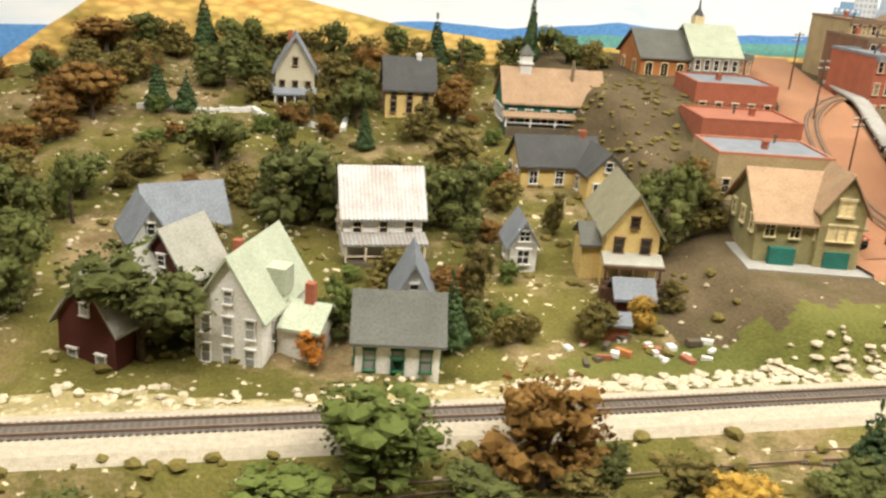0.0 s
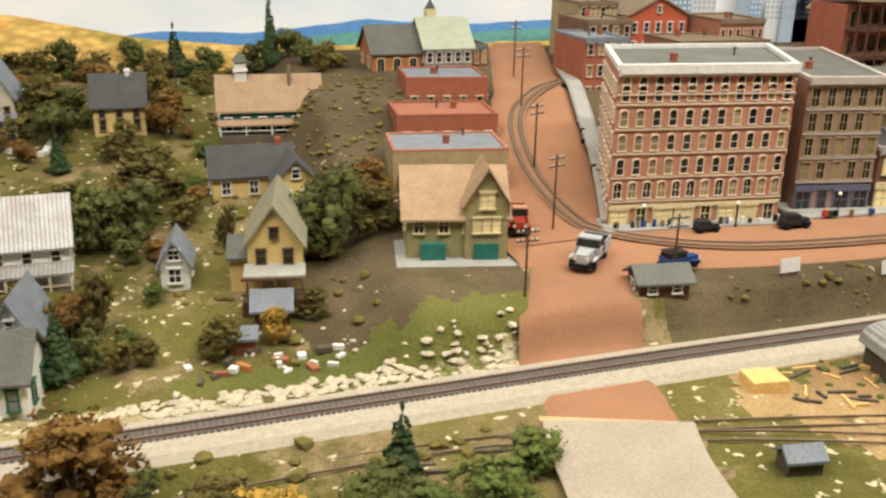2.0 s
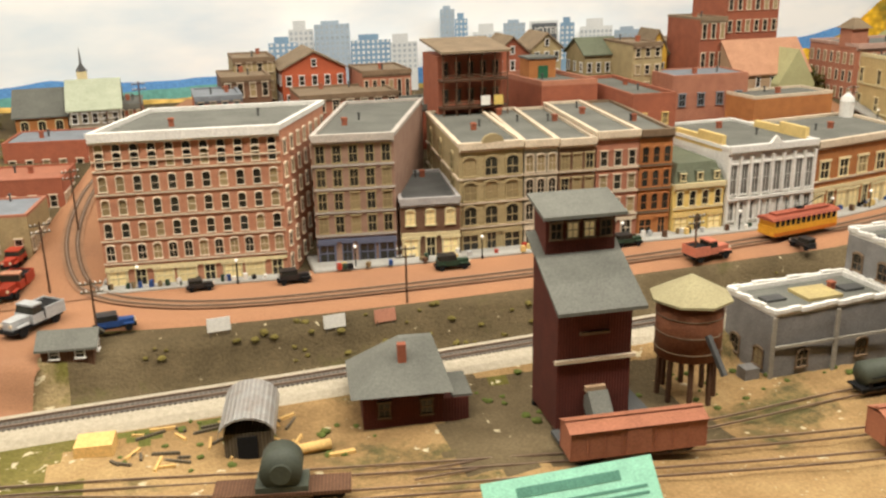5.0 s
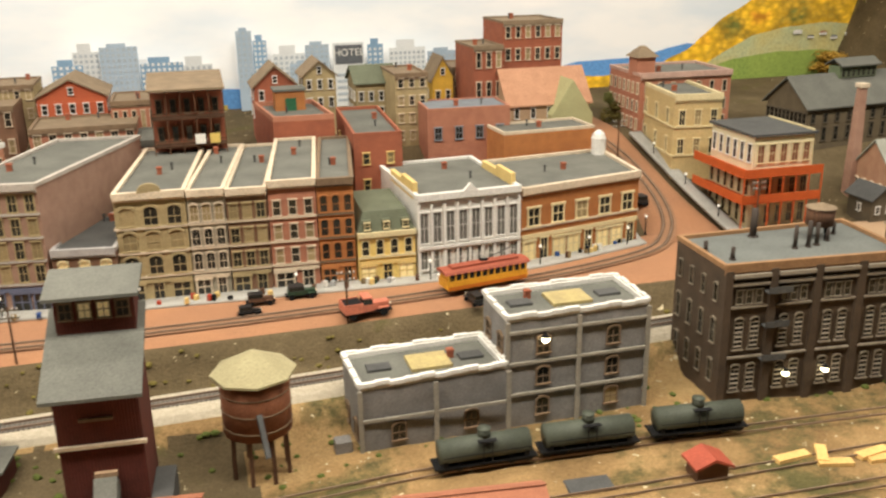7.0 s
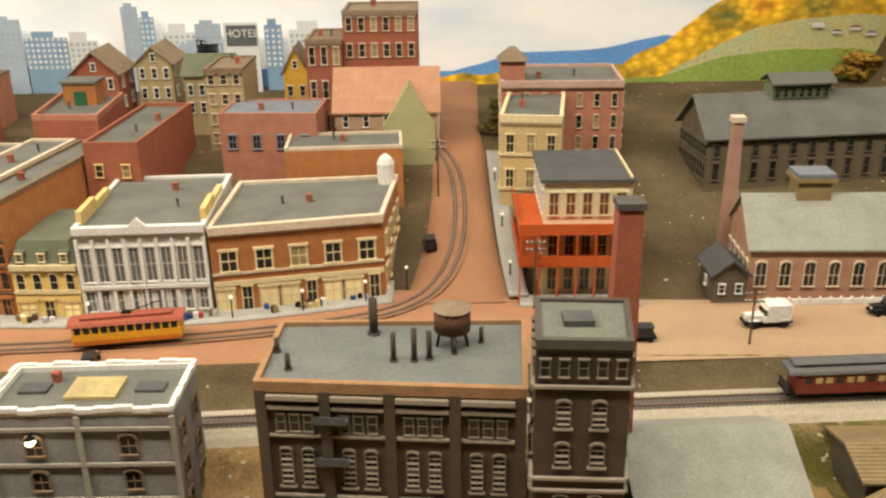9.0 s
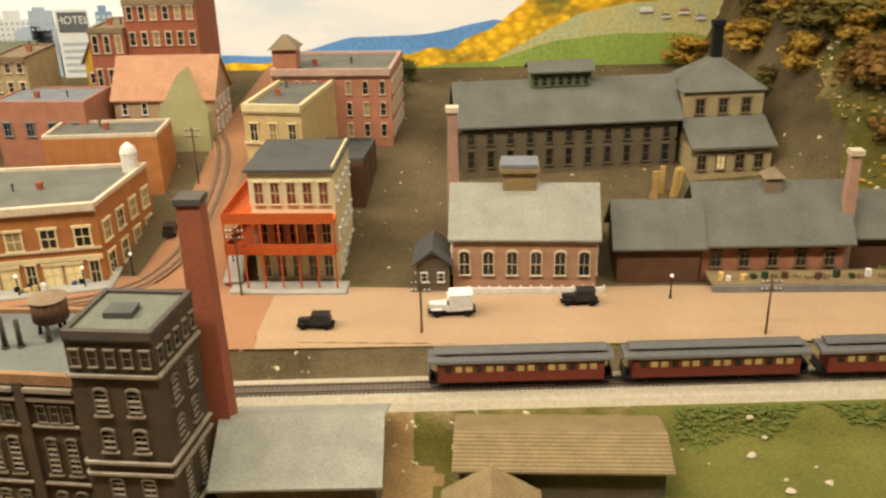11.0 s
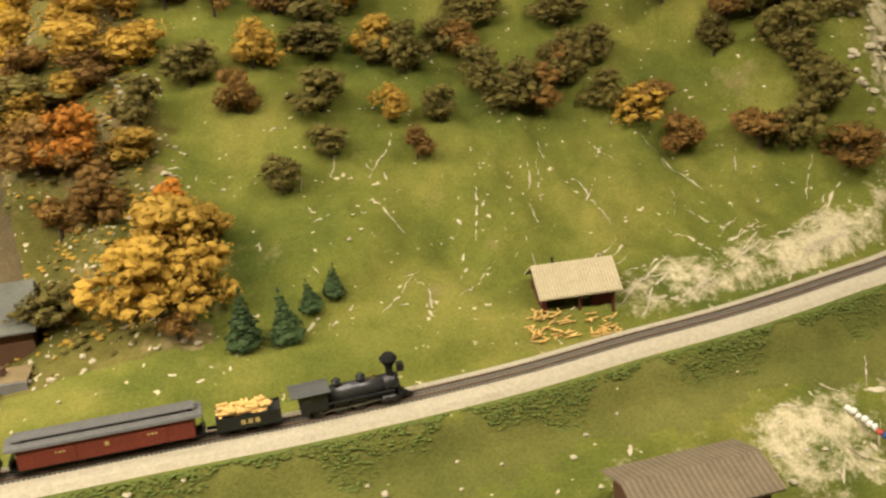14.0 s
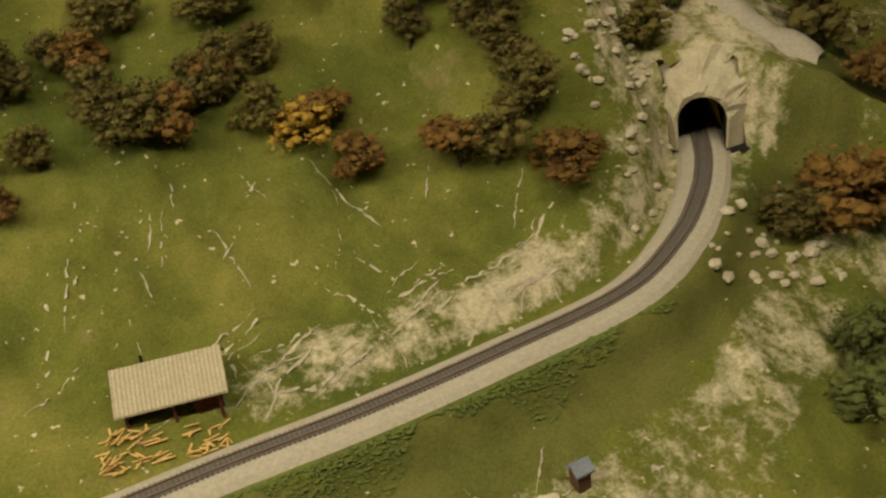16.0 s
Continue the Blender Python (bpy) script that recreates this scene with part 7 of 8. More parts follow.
# pale scars where the plaster shows down the hillside
def scar(mb, x, y, dx, dy, n, width):
    """A broken, tapering streak lying on the slope."""
    side = Vector((-dy, dx)).normalized()
    pts = []
    for k in range(n):
        x, y = x + dx + more.gauss(0, 0.0014), y + dy + more.gauss(0, 0.0014)
        w = width * math.sin(math.pi * (k + 0.6) / n) * more.uniform(0.15, 1.3)
        pts.append([(x + side.x * e * w, y + side.y * e * w) for e in (-1, 1)])
    for (a, b), (c, d) in zip(pts, pts[1:]):
        if more.random() < 0.82 and off_line(*a) and off_line(*d) and a[0] < 5.2:
            mb.add([(*p, land(*p) + 0.0016) for p in (a, b, d, c)], [(0, 1, 2, 3)])


streaks = MB()
for i in range(34):
    a = more.uniform(-0.9, 0.9)
    scar(streaks, more.uniform(4.25, 5.1), more.uniform(1.02, 1.36), 0.006 * math.sin(a), -0.006 * math.cos(a), more.randint(6, 18), more.uniform(0.0008, 0.003))
for i in range(40):
    x = more.uniform(4.5, 5.05)
    scar(streaks, x, track_y(x) + more.uniform(0.05, 0.16), 0.006, 0.0025 + more.uniform(-0.002, 0.003), more.randint(6, 24), more.uniform(0.0008, 0.003))
for i in range(60):
    x = more.uniform(4.45, 5.1)
    a = more.uniform(0, 6.3)
    scar(streaks, x, track_y(x) - more.uniform(0.15, 0.33), 0.005 * math.sin(a), 0.005 * math.cos(a), more.randint(4, 12), more.uniform(0.001, 0.004))
for i in range(50):
    a = more.uniform(0, 6.3)
    scar(streaks, more.uniform(3.9, 4.5), more.uniform(0.93, 1.3), 0.004 * math.sin(a), 0.004 * math.cos(a), more.randint(3, 7), more.uniform(0.0008, 0.0025))
tagged(new("scars", streaks.mesh("scars", stones_mat)), "pale plaster scars running down the grassy hillside", "scars", "", "stuff")
scatter("scrub", "ochre leaf litter under the autumn trees", LEAF["gold"], spots(420, 3.66, 3.9, 1.06, 1.75, lambda x, y: x < 3.98 - 0.15 * (y - 1.0)), 0.005, "scrub", 0.5)
scatter("scrub", "olive brush under the autumn trees", LEAF["olive"], spots(380, 3.66, 3.92, 1.02, 1.75), 0.006, "scrub", 0.5)
scatter("stones", "pale stones among the autumn trees", stones_mat, spots(110, 3.68, 3.98, 1.0, 1.5), 0.005, "stones", 0.6)

# ---- the train ----
gold_and_lit_pane = mat("gold_lettering_and_lit_pane", (0.55, 0.40, 0.15), 0.5)


def rolling(name, label, s, length, category, rail=0.0034):
    """A vehicle on the main line, its middle at the distance s; x is forward, z = 0 the railhead."""
    a, _ = on_line(s - length * 0.35)
    b, _ = on_line(s + length * 0.35)
    m = (a + b) / 2
    d = b - a
    return thing(name, label, category, pose(m.x, m.y, m.z + rail, 0, -math.degrees(math.atan2(d.z, math.hypot(d.x, d.y))), math.degrees(math.atan2(d.y, d.x))))


def truck_part(t, x, wheel=0.0055):
    b = part("truck", MB().box(x - 0.016, x + 0.016, -0.010, -0.008, 0.003, 0.008).box(x - 0.016, x + 0.016, 0.008, 0.010, 0.003, 0.008).box(x - 0.004, x + 0.004, -0.009, 0.009, 0.004, 0.008), soot, t)
    for dx in (-0.011, 0.011):
        part("wheel", MB().cyl((x + dx, -0.0085, wheel), wheel, 0.017, 14, None, "y"), black, b)


def passenger_car(s, windows, label, L=0.236):
    t = rolling("passenger_car", label, s, L, "railway carriage")
    h = L / 2
    part("body", MB().box(-h + 0.012, h - 0.012, -0.016, 0.016, 0.011, 0.040), car_red, t)
    part("underframe", MB().box(-h + 0.002, h - 0.002, -0.013, 0.013, 0.008, 0.0109).box(-0.03, 0.03, -0.009, 0.009, 0.003, 0.008), soot, t)
    low = [(-0.0185, 0.0395), (-0.017, 0.0425), (-0.009, 0.0455), (0.009, 0.0455), (0.017, 0.0425), (0.0185, 0.0395)]
    part("roof", MB().along(low, -h, h), car_roof, t)
    part("clerestory", MB().along([(-0.0085, 0.0452), (-0.0085, 0.0492), (0.0085, 0.0492), (0.0085, 0.0452)], -h + 0.02, h - 0.02), black, t)
    part("clerestory_roof", MB().along([(-0.0105, 0.0493), (-0.0095, 0.0508), (0.0, 0.0522), (0.0095, 0.0508), (0.0105, 0.0493)], -h + 0.008, h - 0.008), car_roof, t)
    for e in (-1, 1):
        part("end_platform", MB().box(e * h - 0.006 if e > 0 else -h, h if e > 0 else -h + 0.006, -0.015, 0.015, 0.0105, 0.0125), soot, t)
        part("end_rail", MB().box(e * (h - 0.002) - 0.0006, e * (h - 0.002) + 0.0006, -0.015, 0.015, 0.0125, 0.024), black, t)
        truck_part(t, e * (h - 0.042))
    if windows:
        n = 15
        for side in (-1, 1):
            for i in range(n):
                x = -h + 0.026 + (L - 0.052) * i / (n - 1)
                # yellow window light is put into the pane colour, two panes in three
                part("window", MB().box(x - 0.0042, x + 0.0042, side * 0.0162 - 0.0004, side * 0.0162 + 0.0004, 0.026, 0.034), gold_and_lit_pane if i % 3 else glass, t)
            part("letter_board", MB().box(-h + 0.016, h - 0.016, side * 0.0163 - 0.0003, side * 0.0163 + 0.0003, 0.0365, 0.0375), gold_and_lit_pane, t)
    else:
        for side in (-1, 1):
            for x in (-0.055, 0.055):
                part("baggage_door", MB().box(x - 0.017, x + 0.017, side * 0.0163 - 0.0006, side * 0.0163 + 0.0006, 0.012, 0.033), car_red, t)
                for k in range(3):
                    part("lettering", MB().box(x - 0.006 + 0.0045 * k, x - 0.003 + 0.0045 * k, side * 0.0171 - 0.0003, side * 0.0171 + 0.0003, 0.027, 0.0295), gold_and_lit_pane, t)
            part("crest", MB().box(-0.0025, 0.0025, side * 0.0163 - 0.0003, side * 0.0163 + 0.0003, 0.024, 0.0295), gold_and_lit_pane, t)
    return t


FRONT_X = 4.243
S0 = s_at_x(FRONT_X)
eng = rolling("steam_locomotive", "black old-time steam locomotive with a balloon smokestack", S0 - 0.085, 0.17, "locomotive")
part("boiler", MB().cyl((-0.03, 0, 0.027), 0.0115, 0.082, 20, None, "x"), mat("planished_iron", (0.10, 0.10, 0.105), 0.35, (0.05, 0.05, 0.05), 60, 0.5, 0.05, 400, 0.6), eng, "", True)
part("smokebox", MB().cyl((0.048, 0, 0.027), 0.0122, 0.02, 20, None, "x"), black, eng, "", True)
part("cab", MB().box(-0.066, -0.030, -0.0155, -0.0145, 0.014, 0.040).box(-0.066, -0.030, 0.0145, 0.0155, 0.014, 0.040).box(-0.031, -0.030, -0.0145, 0.0145, 0.014, 0.040).box(-0.066, -0.030, -0.0145, 0.0145, 0.013, 0.0145), black, eng)
part("cab_roof", MB().along([(-0.019, 0.0405), (-0.012, 0.0435), (0, 0.045), (0.012, 0.0435), (0.019, 0.0405), (0.019, 0.0395), (-0.019, 0.0395)], -0.078, -0.026), roof_dark, eng)
for x in (-0.058, -0.044):
    part("cab_window", MB().box(x - 0.005, x + 0.005, -0.0161, -0.0156, 0.027, 0.037), glass, eng)
part("smokestack", MB().cyl((0.058, 0, 0.038), 0.0055, 0.012, 14).cyl((0.058, 0, 0.050), 0.0055, 0.012, 14, 0.0125).cyl((0.058, 0, 0.062), 0.0125, 0.006, 14, 0.008), soot, eng, "flared balloon smokestack")
for x in (-0.015, 0.018):
    part("dome", MB().cyl((x, 0, 0.037), 0.0062, 0.008, 14).cyl((x, 0, 0.045), 0.0062, 0.003, 14, 0.003), black, eng, "", True)
part("bell", MB().cyl((0.036, 0, 0.038), 0.003, 0.006, 10, 0.0015), mat("brass", (0.5, 0.33, 0.1), 0.3, None, 60, 0.3, 0, 400, 0.9), eng)
part("headlamp", MB().box(0.068, 0.077, -0.0045, 0.0045, 0.041, 0.052).cyl((0.077, 0, 0.0465), 0.0035, 0.001, 12, None, "x"), black, eng)
part("frame", MB().box(-0.066, 0.072, -0.007, 0.007, 0.009, 0.0129).box(0.066, 0.072, -0.0155, 0.0155, 0.008, 0.0132), soot, eng)
part("running_board", MB().box(-0.030, 0.060, -0.0158, -0.0112, 0.0195, 0.0208).box(-0.030, 0.060, 0.0112, 0.0158, 0.0195, 0.0208), black, eng)
cow = MB()
for i in range(9):
    y = -0.0135 + 0.003375 * i
    cow.beam((0.072, y, 0.0125), (0.089 - abs(y) * 0.6, y * 0.35, 0.002), 0.0016)
part("pilot", cow, black, eng, "slatted pilot")
for x in (-0.042, -0.012, 0.012):
    for y in (-0.0105, 0.0085):
        part("driving_wheel", MB().cyl((x, y, 0.0105), 0.0105, 0.002, 20, None, "y"), black, eng)
for x in (0.046, 0.063):
    for y in (-0.0105, 0.0085):
        part("pilot_wheel", MB().cyl((x, y, 0.0052), 0.0052, 0.002, 14, None, "y"), black, eng)
for y in (-0.0118, 0.0118):
    part("side_rod", MB().beam((-0.042, y, 0.008), (0.012, y, 0.008), 0.0016).beam((0.012, y, 0.008), (0.05, y, 0.0105), 0.0014), steel, eng)
    part("cylinder", MB().cyl((0.042, y * 1.12, 0.0105), 0.0048, 0.018, 12, None, "x"), black, eng)

ten = rolling("tender", "black tender stacked with split firewood", S0 - 0.170 - 0.046, 0.09, "tender")
part("tank", MB().box(-0.043, 0.040, -0.0155, 0.0155, 0.010, 0.026), black, ten)
part("rim", MB().box(-0.043, 0.040, -0.0155, -0.0145, 0.0262, 0.029).box(-0.043, 0.040, 0.0145, 0.0155, 0.0262, 0.029).box(-0.043, -0.042, -0.0145, 0.0145, 0.0262, 0.029), black, ten)
part("coupling", MB().box(-0.056, -0.043, -0.002, 0.002, 0.009, 0.012), soot, ten)
for x in (-0.024, 0.022):
    truck_part(ten, x)
for k in range(3):
    part("lettering", MB().box(-0.012 + 0.009 * k, -0.006 + 0.009 * k, -0.0161, -0.0156, 0.016, 0.0225), gold_and_lit_pane, ten)
wrng = random.Random(4)
for i in range(60):
    x, y, z = -0.034 + 0.0062 * (i % 10) + wrng.uniform(-0.002, 0.002), wrng.choice([-0.0075, 0, 0.0075]) + wrng.uniform(-0.002, 0.002), 0.0285 + 0.0036 * (i // 20)
    lg = thing("firewood", "split yellow firewood billet on the tender", "firewood", ten.matrix_basis @ pose(x, y, z, wrng.uniform(0, 90), wrng.uniform(-6, 6), wrng.uniform(-25, 25) + 90 * (i % 3 == 0)), "firewood on the tender")
    part("billet", MB().cyl((-0.0075, 0, 0), 0.0024, 0.015, 6, None, "x"), fresh_wood, lg)
sC = S0 - 0.170 - 0.092 - 0.012 - 0.118
passenger_car(sC, False, "maroon baggage car with a grey clerestory roof")
passenger_car(sC - 0.248, True, "maroon passenger car with yellow-lit windows and grey roof")
passenger_car(sC - 0.496, True, "maroon passenger car with yellow-lit windows and grey roof")
passenger_car(sC - 0.744, True, "last maroon passenger car of the train")


# ---- yard wagons ----
def boxcar(x, y, ang, L, body, roof, label):
    t = thing("boxcar", label, "freight wagon", pose(x, y, land(x, y) + 0.0055, 0, 0, ang), "freight wagons in the yard")
    h = L / 2
    part("body", MB().box(-h, h, -0.017, 0.017, 0.009, 0.042), body, t)
    part("roof", MB().along([(-0.019, 0.042), (0, 0.0475), (0.019, 0.042), (0.019, 0.0425), (0, 0.0495), (-0.019, 0.0425)], -h - 0.002, h + 0.002), roof, t)
    part("roof_walk", MB().box(-h - 0.002, h + 0.002, -0.003, 0.003, 0.0498, 0.0508), roof, t)
    for s in (-1, 1):
        part("door", MB().box(-0.014, 0.014, s * 0.0176 - 0.0006, s * 0.0176 + 0.0006, 0.010, 0.040), body, t)
        for k in range(9):
            xx = -h + L * k / 8
            part("rib", MB().box(xx - 0.0006, xx + 0.0006, s * 0.0174 - 0.0004, s * 0.0174 + 0.0004, 0.009, 0.042), body, t)
        truck_part(t, s * (h - 0.026))
    return t


boxcar(1.595, 0.487, -6, 0.155, boxcar_red, boxcar_red, "faded red boxcar with a pinkish roof")
boxcar(1.955, 0.425, -6, 0.165, boxcar_red, boxcar_red, "faded red boxcar with a ribbed side")
sign_card = thing("display_sign", "mint green printed display card propped before the yard", "sign", pose(1.398, 0.432, -0.032, -42, 0, -1))
part("card", MB().box(0, 0.185, 0, 0.0015, -0.075, 0), mint, sign_card)
ink = mat("dark_green_ink", (0.09, 0.24, 0.17), 0.8)
part("heading", MB().box(0.034, 0.146, -0.0006, -0.0001, -0.020, -0.010), ink, sign_card, "heading too worn to read")
for k in range(6):
    part("text_line", MB().box(0.014, 0.172 - 0.014 * (k % 3 == 2), -0.0006, -0.0001, -0.031 - 0.007 * k, -0.028 - 0.007 * k), ink, sign_card)
part("prop", MB().box(0.066, 0.084, 0.0017, 0.004, -0.075, -0.01), mint, sign_card)


def tank_car(x, y, ang, label):
    t = thing("tank_wagon", label, "tank wagon", pose(x, y, land(x, y) + 0.0055, 0, 0, ang), "tank wagons by the factory")
    part("tank", MB().cyl((-0.058, 0, 0.026), 0.0155, 0.116, 20, None, "x"), tank_green, t, "", True)
    part("dome", MB().cyl((0, 0, 0.040), 0.008, 0.009, 14).cyl((0, 0, 0.049), 0.0085, 0.002, 14), tank_green, t, "", True)
    part("frame", MB().box(-0.066, 0.066, -0.014, 0.014, 0.008, 0.0103), soot, t)
    part("handrail", MB().box(-0.056, 0.056, -0.0172, -0.0164, 0.025, 0.0258), soot, t)
    part("ladder", MB().box(-0.006, -0.005, -0.0185, -0.0175, 0.01, 0.042).box(0.005, 0.006, -0.0185, -0.0175, 0.01, 0.042).box(-0.012, 0.012, -0.018, -0.011, 0.0405, 0.0415), soot, t)
    for s in (-1, 1):
        part("saddle", MB().box(s * 0.052 - 0.003, s * 0.052 + 0.003, -0.013, 0.013, 0.010, 0.02), soot, t)
        truck_part(t, s * 0.045)


for x, y, a in ((2.012, 0.551, -1), (2.150, 0.548, -4), (2.300, 0.537, -6)):
    tank_car(x, y, a, "dull dark green tank wagon with a filler dome")
fl = thing("flat_wagon", "brown flat wagon carrying a green boiler", "flat wagon", pose(1.215, 0.505, land(1.215, 0.505) + 0.0055, 0, 0, -12))
part("deck", MB().box(-0.068, 0.068, -0.016, 0.016, 0.010, 0.014), brown_wood, fl)
for s in (-1, 1):
    truck_part(fl, s * 0.045)
ld = thing("boiler_load", "dull green round boiler lying on a flat wagon", "boiler", pose(1.215, 0.505, land(1.215, 0.505) + 0.0195, 0, 0, -12))
part("shell", MB().cyl((0, -0.013, 0.021), 0.021, 0.03, 22, None, "y"), tank_green, ld, "", True)
part("flange", MB().cyl((0, -0.017, 0.021), 0.0105, 0.005, 18, None, "y"), tank_green, ld)
part("cradle", MB().box(-0.026, 0.026, -0.014, 0.017, 0, 0.006), tank_green, ld)


# ---- road vehicles ----
def motor_car(x, y, ang, L, body, top, label, style="car"):
    t = thing("truck" if style == "truck" else "motor_car", label, "truck" if style == "truck" else "car", pose(x, y, land(x, y) + 0.007, 0, 0, ang))
    w, r = L * 0.19, L * 0.085
    part("chassis", MB().box(-L / 2, L / 2, -w * 0.8, w * 0.8, r * 0.9, r * 1.5), soot, t)
    part("bonnet", MB().prism([(L * 0.12, -w * 0.62), (L * 0.46, -w * 0.45), (L * 0.46, w * 0.45), (L * 0.12, w * 0.62)], r * 1.5, r * 3.1), body, t)
    cab0, cab1 = (-L * 0.10, L * 0.12) if style == "truck" else (-L * 0.42, L * 0.12)
    part("body", MB().box(cab0, cab1, -w, w, r * 1.5, r * 3.2), body, t)
    part("cab", MB().prism([(cab0 + 0.001, -w * 0.95), (cab1 - 0.001, -w * 0.95), (cab1 - 0.001, w * 0.95), (cab0 + 0.001, w * 0.95)], r * 3.2, r * 4.6, [(cab0 + 0.002, -w * 0.85), (cab1 - L * 0.04, -w * 0.85), (cab1 - L * 0.04, w * 0.85), (cab0 + 0.002, w * 0.85)]), glass, t)
    part("roof", MB().box(cab0, cab1 - L * 0.03, -w * 0.9, w * 0.9, r * 4.6, r * 4.9), top, t)
    if style == "truck":
        part("load_bed", MB().box(-L / 2, cab0 - 0.001, -w * 1.15, w * 1.15, r * 1.6, r * 2.1).box(-L / 2, cab0 - 0.001, -w * 1.15, -w * 1.05, r * 2.1, r * 3.9).box(-L / 2, cab0 - 0.001, w * 1.05, w * 1.15, r * 2.1, r * 3.9).box(-L / 2, -L / 2 + 0.001, -w * 1.05, w * 1.05, r * 2.1, r * 3.9), body, t)
        part("load", MB().box(-L / 2 + 0.0012, cab0 - 0.0012, -w * 1.04, w * 1.04, r * 2.1, r * 3.6), soot, t, "black coal load")
    for sx in (-0.32, 0.32):
        for sy in (-1, 1):
            part("wheel", MB().cyl((L * sx, sy * w * 0.95 - 0.0012, r), r, 0.0024, 14, None, "y"), soot, t)
            part("mudguard", MB().box(L * sx - r * 1.3, L * sx + r * 1.3, sy * w * 0.95 - 0.0022, sy * w * 0.95 + 0.0022, r * 2.02, r * 2.25), body, t)
    for sy in (-1, 1):
        part("headlight", MB().cyl((L * 0.46, sy * w * 0.5, r * 2.4), r * 0.35, 0.002, 8, None, "x"), stone_trim, t)
    return t


grey_paint = mat("pale_grey_paint", (0.45, 0.46, 0.45), 0.5)
red_paint = mat("fire_red_paint", (0.45, 0.06, 0.03), 0.45)
dark_green = mat("dark_green_paint", (0.03, 0.06, 0.035), 0.5)
motor_car(0.945, 0.925, 230, 0.085, grey_paint, grey_paint, "pale grey dump truck with a black load", "truck")
motor_car(1.05, 0.882, 4, 0.055, blue_paint, black, "shiny blue sedan parked on the street")
motor_car(0.905, 1.075, 256, 0.08, red_paint, mat("peach_paint", (0.6, 0.3, 0.18), 0.6), "red and peach fire engine by the fire hall", "truck")
motor_car(0.90, 1.15, 256, 0.06, red_paint, red_paint, "red fire car by the fire hall")
for x, y, a, L, m, lab in ((1.165, 1.0, 0, 0.04, black, "black vintage car parked at the hotel"), (1.30, 0.985, 0, 0.05, black, "black vintage car parked at the kerb"), (1.54, 0.965, -4, 0.055, dark_green, "dark green delivery car by the shops"),
                           (1.78, 0.965, -2, 0.045, brown_wood, "brown vintage car parked by the shops"), (1.845, 0.975, 0, 0.05, dark_green, "dark green vintage car by the shops"), (1.76, 0.925, 0, 0.036, black, "small black roadster on the street"),
                           (2.545, 1.19, 95, 0.05, black, "black vintage car on the side street"), (3.205, 0.985, 180, 0.055, black, "black vintage car on the sandy street"), (2.83, 0.915, 180, 0.052, black, "black vintage car beside the track"),
                           (2.10, 0.865, 100, 0.045, black, "black vintage car near the tram")):
    motor_car(x, y, a, L, m, black, lab)
van = motor_car(3.02, 0.955, 184, 0.068, white, white, "white delivery van on the sandy street")
part("van_box", MB().box(-0.030, 0.004, -0.0135, 0.0135, 0.0095, 0.034), white, van)

trm = thing("tram", "yellow and orange tram with a red roof on the street rails", "tram", pose(2.134, 0.924, 0.009, 0, 0, 9))
part("body", MB().box(-0.072, 0.072, -0.017, 0.017, 0.008, 0.022), tram_yellow, trm)
part("skirt", MB().box(-0.070, 0.070, -0.0172, 0.0172, 0.006, 0.0125), mat("tram_orange", (0.55, 0.16, 0.02), 0.5), trm)
part("glazing", MB().box(-0.070, 0.070, -0.0163, 0.0163, 0.022, 0.033), glass, trm)
for i in range(13):
    x = -0.069 + 0.0115 * i
    part("window_post", MB().box(x - 0.0014, x + 0.0014, -0.0168, 0.0168, 0.022, 0.033), tram_yellow, trm)
part("roof", MB().along([(-0.0185, 0.033), (-0.016, 0.037), (0, 0.039), (0.016, 0.037), (0.0185, 0.033)], -0.076, 0.076), tram_roof, trm)
part("clerestory", MB().along([(-0.008, 0.0385), (-0.008, 0.042), (0, 0.043), (0.008, 0.042), (0.008, 0.0385)], -0.06, 0.06), tram_roof, trm)
part("trolley_pole", MB().beam((0, 0, 0.043), (0.05, 0, 0.058), 0.0012).box(-0.006, 0.006, -0.004, 0.004, 0.0425, 0.0455), soot, trm)
for x in (-0.04, 0.04):
    truck_part(trm, x, 0.005)


# ---- poles and lamps ----
def power_pole(x, y, h, ang, arms=2, label="wooden power pole with crossarms"):
    t = thing("power_pole", label, "power pole", pose(x, y, land(x, y), 0, 0, ang), "power poles")
    part("post", MB().cyl((0, 0, -0.01), 0.0018, h + 0.01, 8, 0.0012), brown_wood, t)
    for i in range(arms):
        z = h - 0.006 - 0.011 * i
        part("crossarm", MB().box(-0.014, 0.014, -0.001, 0.001, z, z + 0.0018), grey_wood, t)
        for k in (-0.012, -0.006, 0.006, 0.012):
            part("insulator", MB().cyl((k, 0, z + 0.0018), 0.0009, 0.0024, 6), white, t)


for x, y, a in ((0.955, 1.06, 20), (0.99, 1.22, 20), (1.045, 1.42, 20), (1.10, 1.60, 20), (1.03, 0.86, 0), (1.44, 0.86, 0), (1.9, 0.862, 0), (2.56, 1.32, 0), (2.70, 1.02, 0), (3.45, 0.90, 0), (2.98, 0.90, 0), (0.83, 0.855, 0)):
    power_pole(x, y, 0.115 if y > 0.9 else 0.085, a, 2)
power_pole(0.47, 1.65, 0.14, 10, 0, "tall bare wooden flag pole")


